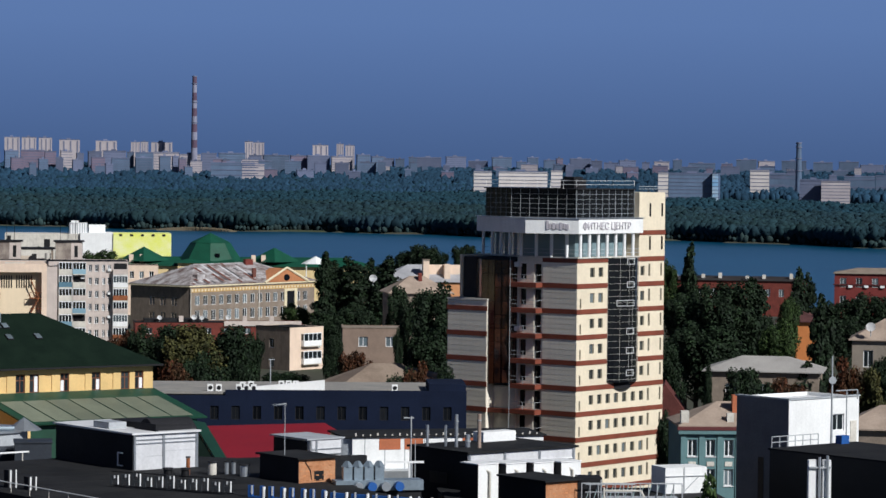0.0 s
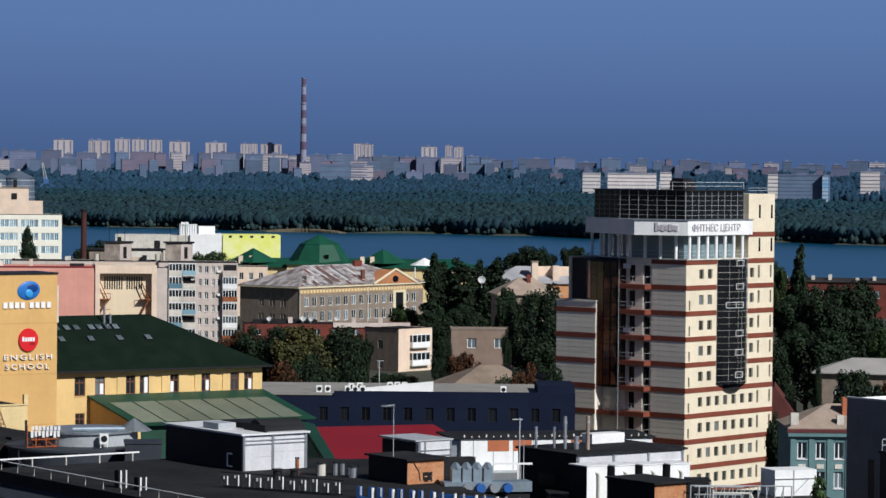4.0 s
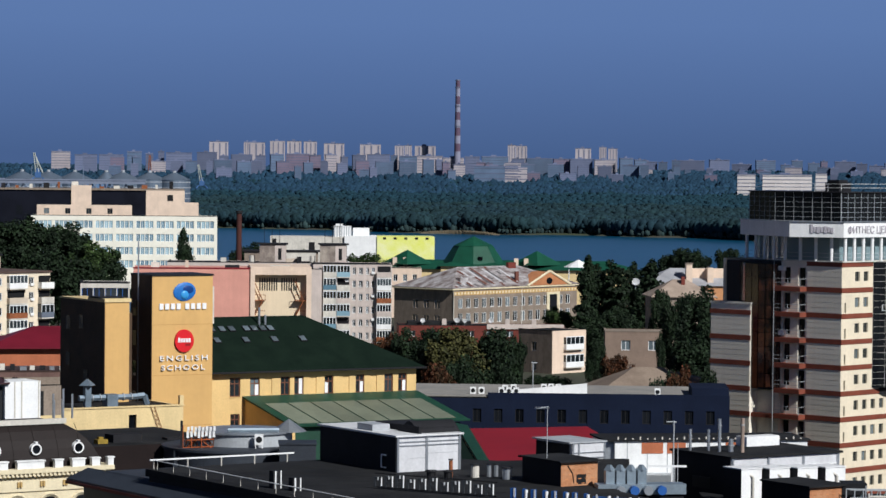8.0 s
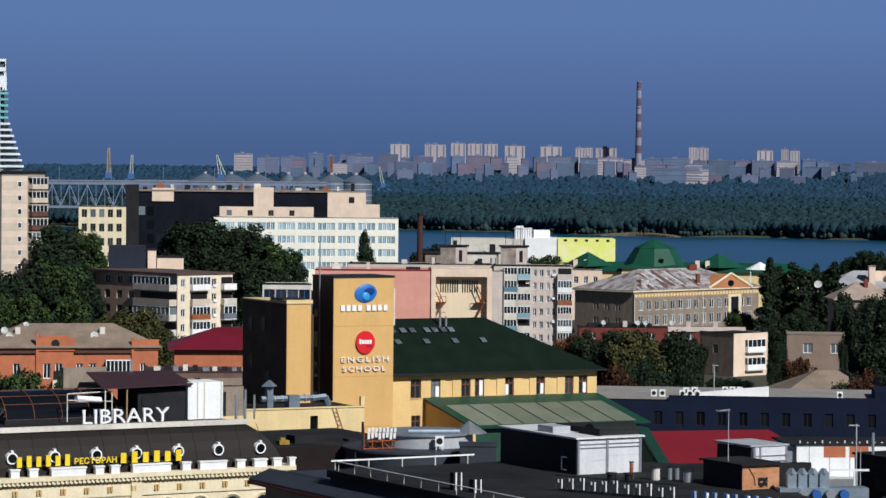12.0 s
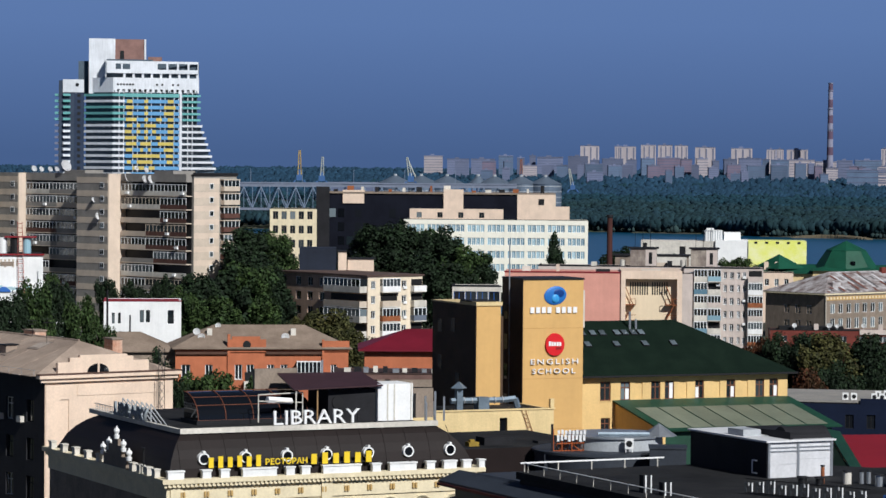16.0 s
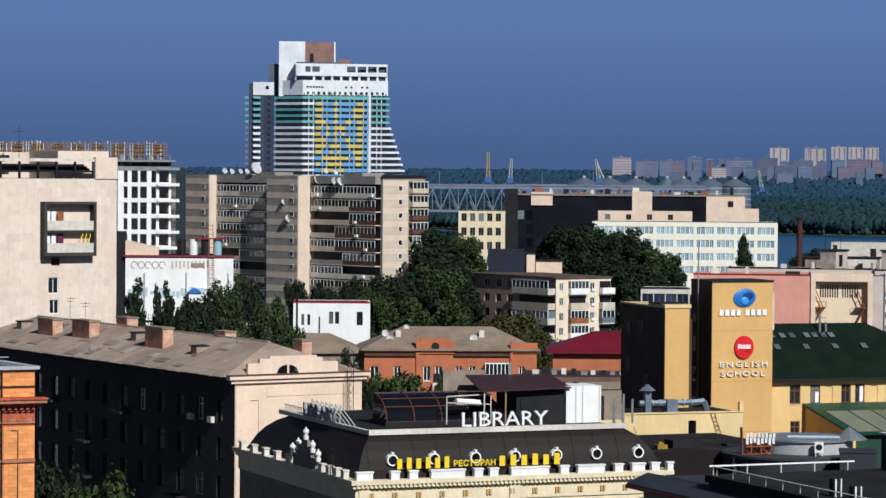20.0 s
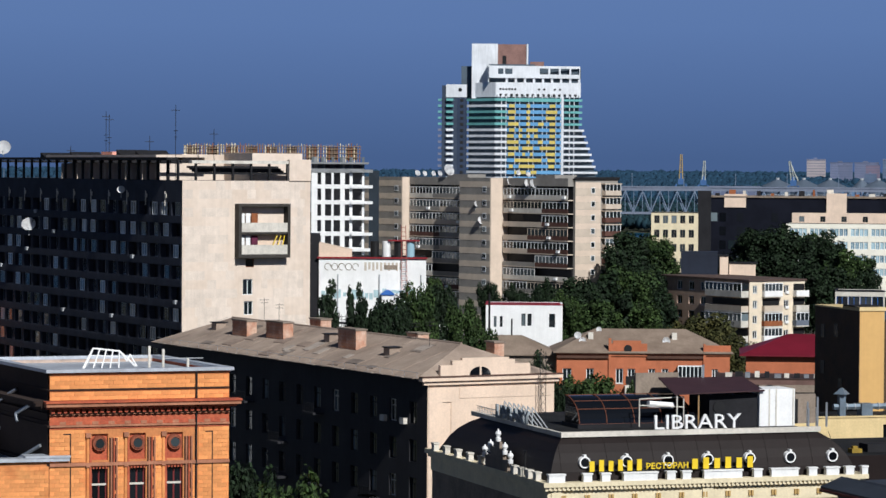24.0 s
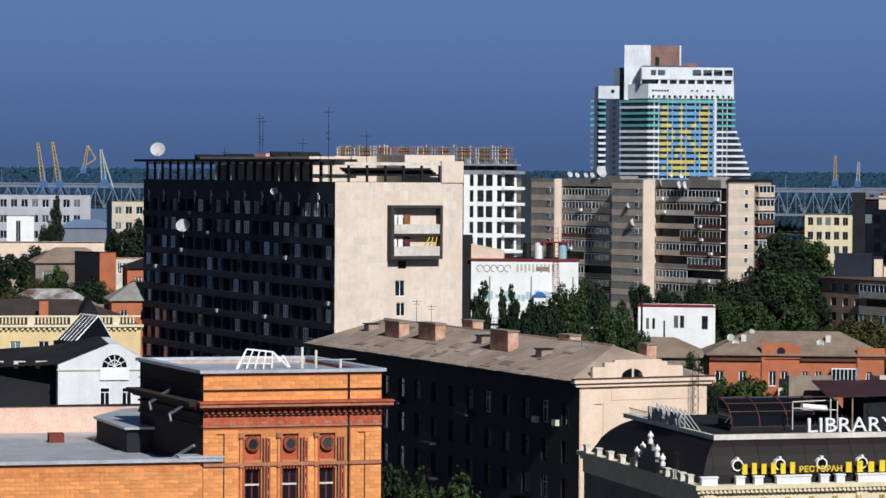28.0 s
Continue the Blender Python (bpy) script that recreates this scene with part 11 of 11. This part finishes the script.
    part("roof", boxes((-0.1, -40, 24.2, 9, 0.1, 24.32)), TAR, bb)
    part("rail", rods(0.035, ((0.2, 0, 25.1), (5.0, 0, 25.1)), ((0.2, 0, 24.7), (5.0, 0, 24.7)), *[((0.2 + k * 0.8, 0, 24.3), (0.2 + k * 0.8, 0, 25.1)) for k in range(7)]), DULL_STEEL, bb)
    part("blue_box", boxes((6.6, -0.8, 24.32, 7.4, -0.2, 24.9)), BLUE, bb)
    ms = thing("roof_mast", 29.1, 220, 22, 0, "tall slim roof mast with a small dish", "mast")
    part("mast", cyl(bmesh.new(), 0, 0, 0, 8.2, 0.11, 0.05, 8), DULL_STEEL, ms)
    part("drum_dish", cyl(bmesh.new(), 0, 0, 0, 0.15, 0.28, 0.28, 16), DULL_STEEL, ms, m=pose(0, -0.15, 6.4, 90, 0, 0))
    part("side_frame", rods(0.05, ((1.1, 0, 2), (1.1, 0, 5.6)), ((0.3, 0, 5.6), (1.9, 0, 5.7)), ((0.3, 0, 5.2), (1.9, 0, 5.2)), ((1.9, 0, 5.0), (1.9, 0, 5.7))), DULL_STEEL, ms)
    tw = thing("twin_stacks", 22.9, 183.5, 20, 3, "twin white rectangular flue stacks", "flue")
    part("stack", boxes((0, 0, 0, 0.5, 0.5, 6.0)), WHITE, tw)
    part("stack", boxes((0.9, 0, 0, 1.4, 0.5, 6.0)), WHITE, tw)
    part("pipe", cyl(bmesh.new(), 0.65, -0.1, 0, 6.2, 0.09, 0.09, 8), STEEL, tw)
    part("pipe", cyl(bmesh.new(), 1.15, -0.1, 0, 6.3, 0.09, 0.09, 8), STEEL, tw)
    part("tie", boxes((0.0, -0.15, 5.5, 1.4, -0.02, 5.6)), DULL_STEEL, tw)
    part("plinth", boxes((-0.4, -0.4, -21, 1.8, 1, 0)), DARK, tw)
    # teal house
    th = house("teal_house", "teal rendered house with white windows and slate roof", 21.2, 261.1, 3, 10, 8, 0, 21.2, TEAL, [(0.66 + k * 1.62, 1.5 + k * 1.62, z, z + 1.5) for k in range(5) for z in (18.6, 16.0)], roof=ASBESTOS, roof_kind="hip", peak=2.0, cols=2, sill=LETTER, category="house", eave=0.2)
    for k in range(4):
        part("pilaster", boxes((0.05 + k * 1.62, -0.1, 0, 0.5 + k * 1.62, -0.005, 20.6)), TEAL, th)
        part("wall_panel", boxes((0.75 + k * 1.62, -0.06, 17.75, 1.4 + k * 1.62, -0.005, 18.15)), OFFWHITE, th)
    part("cornice", boxes((-0.2, -0.35, 20.6, 9.2, 0.0, 20.9)), TEAL, th)
    part("roof_strip", boxes((-0.3, -0.4, 20.95, 9.3, -0.1, 21.25)), mat("maroon_gutter", (0.12, 0.03, 0.03), 0.7, 0.2, 1), th)
    part("stack", boxes((0.1, 0.3, 21.2, 0.8, 1.0, 22.6)), OFFWHITE, th)
    part("stack", boxes((4.2, 0.4, 21.2, 4.8, 1.0, 22.4)), OFFWHITE, th)
    part("stack", boxes((4.9, 2.0, 22.0, 5.8, 2.8, 23.9)), BRICK_OR, th)
    # red sheet roof with a green valley
    rr = thing("red_roof_house", -18.4, 236, -0.75, 4, "low house under a bright red sheet roof", "house")
    part("roof", poly(bmesh.new(), [(-0.6, 14, 22.6), (9.6, 14, 22.9), (13.0, 5, 21.6), (2.0, -8, 20.3), (13.0, -4, 20.4), (-0.6, 14, 22.2), (9.6, 14, 22.5), (13.0, 5, 21.2), (2.0, -8, 19.9), (13.0, -4, 20.0)], [(0, 3, 4, 2, 1), (5, 6, 7, 9, 8), (0, 5, 8, 3), (3, 8, 9, 4)]), REDROOF, rr)
    part("wall", boxes((2.4, -3.5, -1, 12.4, 12, 19.9)), STONE, rr)
    for x, y in ((4.0, -0.5), (5.6, 0.5)):
        part("skylight", boxes((x, y, 21.1, x + 0.9, y + 0.5, 21.35)), DARK_GLASS if x > 5 else OFFWHITE, rr)
    part("valley", poly(bmesh.new(), [(-1.6, 15, 23.0), (-0.5, 14, 22.9), (2.4, -8.2, 20.5), (1.6, -8.6, 20.4), (-1.6, 15, 22.6), (-0.5, 14, 22.5), (2.4, -8.2, 20.1), (1.6, -8.6, 20.0)], [(0, 3, 2, 1), (4, 5, 6, 7), (1, 2, 6, 5), (0, 4, 7, 3)]), GREENTRIM, rr, "green sheet metal valley")
    part("green_slope", poly(bmesh.new(), [(-1.5, 14, 22.7), (1.6, -8.6, 20.2), (-3.5, -8.6, 20.0), (-7, 10, 22.0)], [(0, 3, 2, 1)]), GREENROOF, rr)
    # dark plant box between the drum and the roof house
    pb = thing("roof_plant_box", -33.6, 233.6, 0, 9, "dark slate clad plant box beside the roof drum", "plant box")
    part("body", boxes((0, 0, 0, 2.9, 3.0, 21.75)), slate, pb)
    part("lid", boxes((-0.08, -0.08, 21.75, 2.98, 3.08, 21.86)), slate, pb)
    # round roof structure with a rusty sign frame
    x, y = spot(9.05, 243)
    dr = thing("round_roof_drum", x, y, 0, 9, "round grey roof drum with ducts", "roof drum")
    part("lower_drum", cyl(bmesh.new(), 0, 0, 0, 20.9, 5.8, 5.8, 72), slate, dr)
    part("lower_rim", cyl(bmesh.new(), 0, 0, 20.9, 21.1, 6.0, 6.0, 72), slate, dr)
    part("upper_drum", cyl(bmesh.new(), 0.8, 1, 21.1, 22.1, 3.9, 3.9, 72), DULL_STEEL, dr)
    part("upper_rim", cyl(bmesh.new(), 0.8, 1, 22.1, 22.25, 4.1, 4.1, 72), STEEL, dr)
    part("duct", rods(0.17, ((-0.6, -1.6, 22.43), (3.6, -1.2, 22.43))), hood_steel, dr)
    ac = part("air_conditioner", boxes((1.6, -3.6, 21.4, 2.3, -3.25, 22.25), (1.65, -3.55, 21.1, 1.72, -3.3, 21.4), (2.18, -3.55, 21.1, 2.25, -3.3, 21.4)), WHITE, dr)
    part("fan", cyl(bmesh.new(), 0, 0, 0, 0.02, 0.26, 0.26, 14), BLACK, ac, m=pose(1.95, -3.6, 21.83, 90, 0, 0))
    part("cowl", cyl(bmesh.new(), 4.4, 0, 22.2, 23.2, 1.5, 0.05, 8), STEEL, dr)
    x, y = spot(9.98, 240)
    sf = thing("rusty_sign_frame", x, y, 20.9, 9, "rusty steel frame holding white letters from behind", "sign frame")
    part("base", boxes((-1.0, -0.5, -21, 2.4, 2, 0)), slate, sf)
    part("frame", rods(0.05, ((-0.3, 0, 0), (-0.3, 0, 2.0)), ((2.2, 0, 0), (0.2, 0.4, 1.6)), ((-0.3, 0, 0.2), (2.2, 0.1, 0.3)), ((-0.2, 0.6, 0), (1.6, 0, 1.5)), ((0.4, 0, 0), (0.4, 0, 1.6)), ((1.2, 0, 0), (1.2, 0, 1.6)), ((0, 0, 0.8), (2.2, 0, 0.9))), mat("orange_rust", (0.42, 0.10, 0.03), 0.8, 0.3, 1.5), sf)
    for k in range(8):
        part("letter_back", boxes((0.0 + k * 0.3, -0.1, 1.0 + 0.08 * (k % 3), 0.2 + k * 0.3, 0.0, 1.55), (0.05 + k * 0.3, -0.12, 1.6, 0.24 + k * 0.3, -0.02, 1.9 + 0.06 * (k % 2))), WHITE, sf)
    for k in range(8):
        part("brace", rods(0.04, ((-0.2 + k * 0.33, 0.9, 0.0), (0.1 + k * 0.3, 0.0, 1.1))), ORANGE_RUST, sf)
    for k in range(6):
        part("brace", rods(0.04, ((0.2 + k * 0.4, 0.8, 0.0), (-0.2 + k * 0.4, 0.1, 0.9))), ORANGE_RUST, sf)
    part("end_plate", boxes((-0.5, -0.05, 0.0, -0.3, 0.1, 2.4)), DARK, sf)


build_near_roofs()
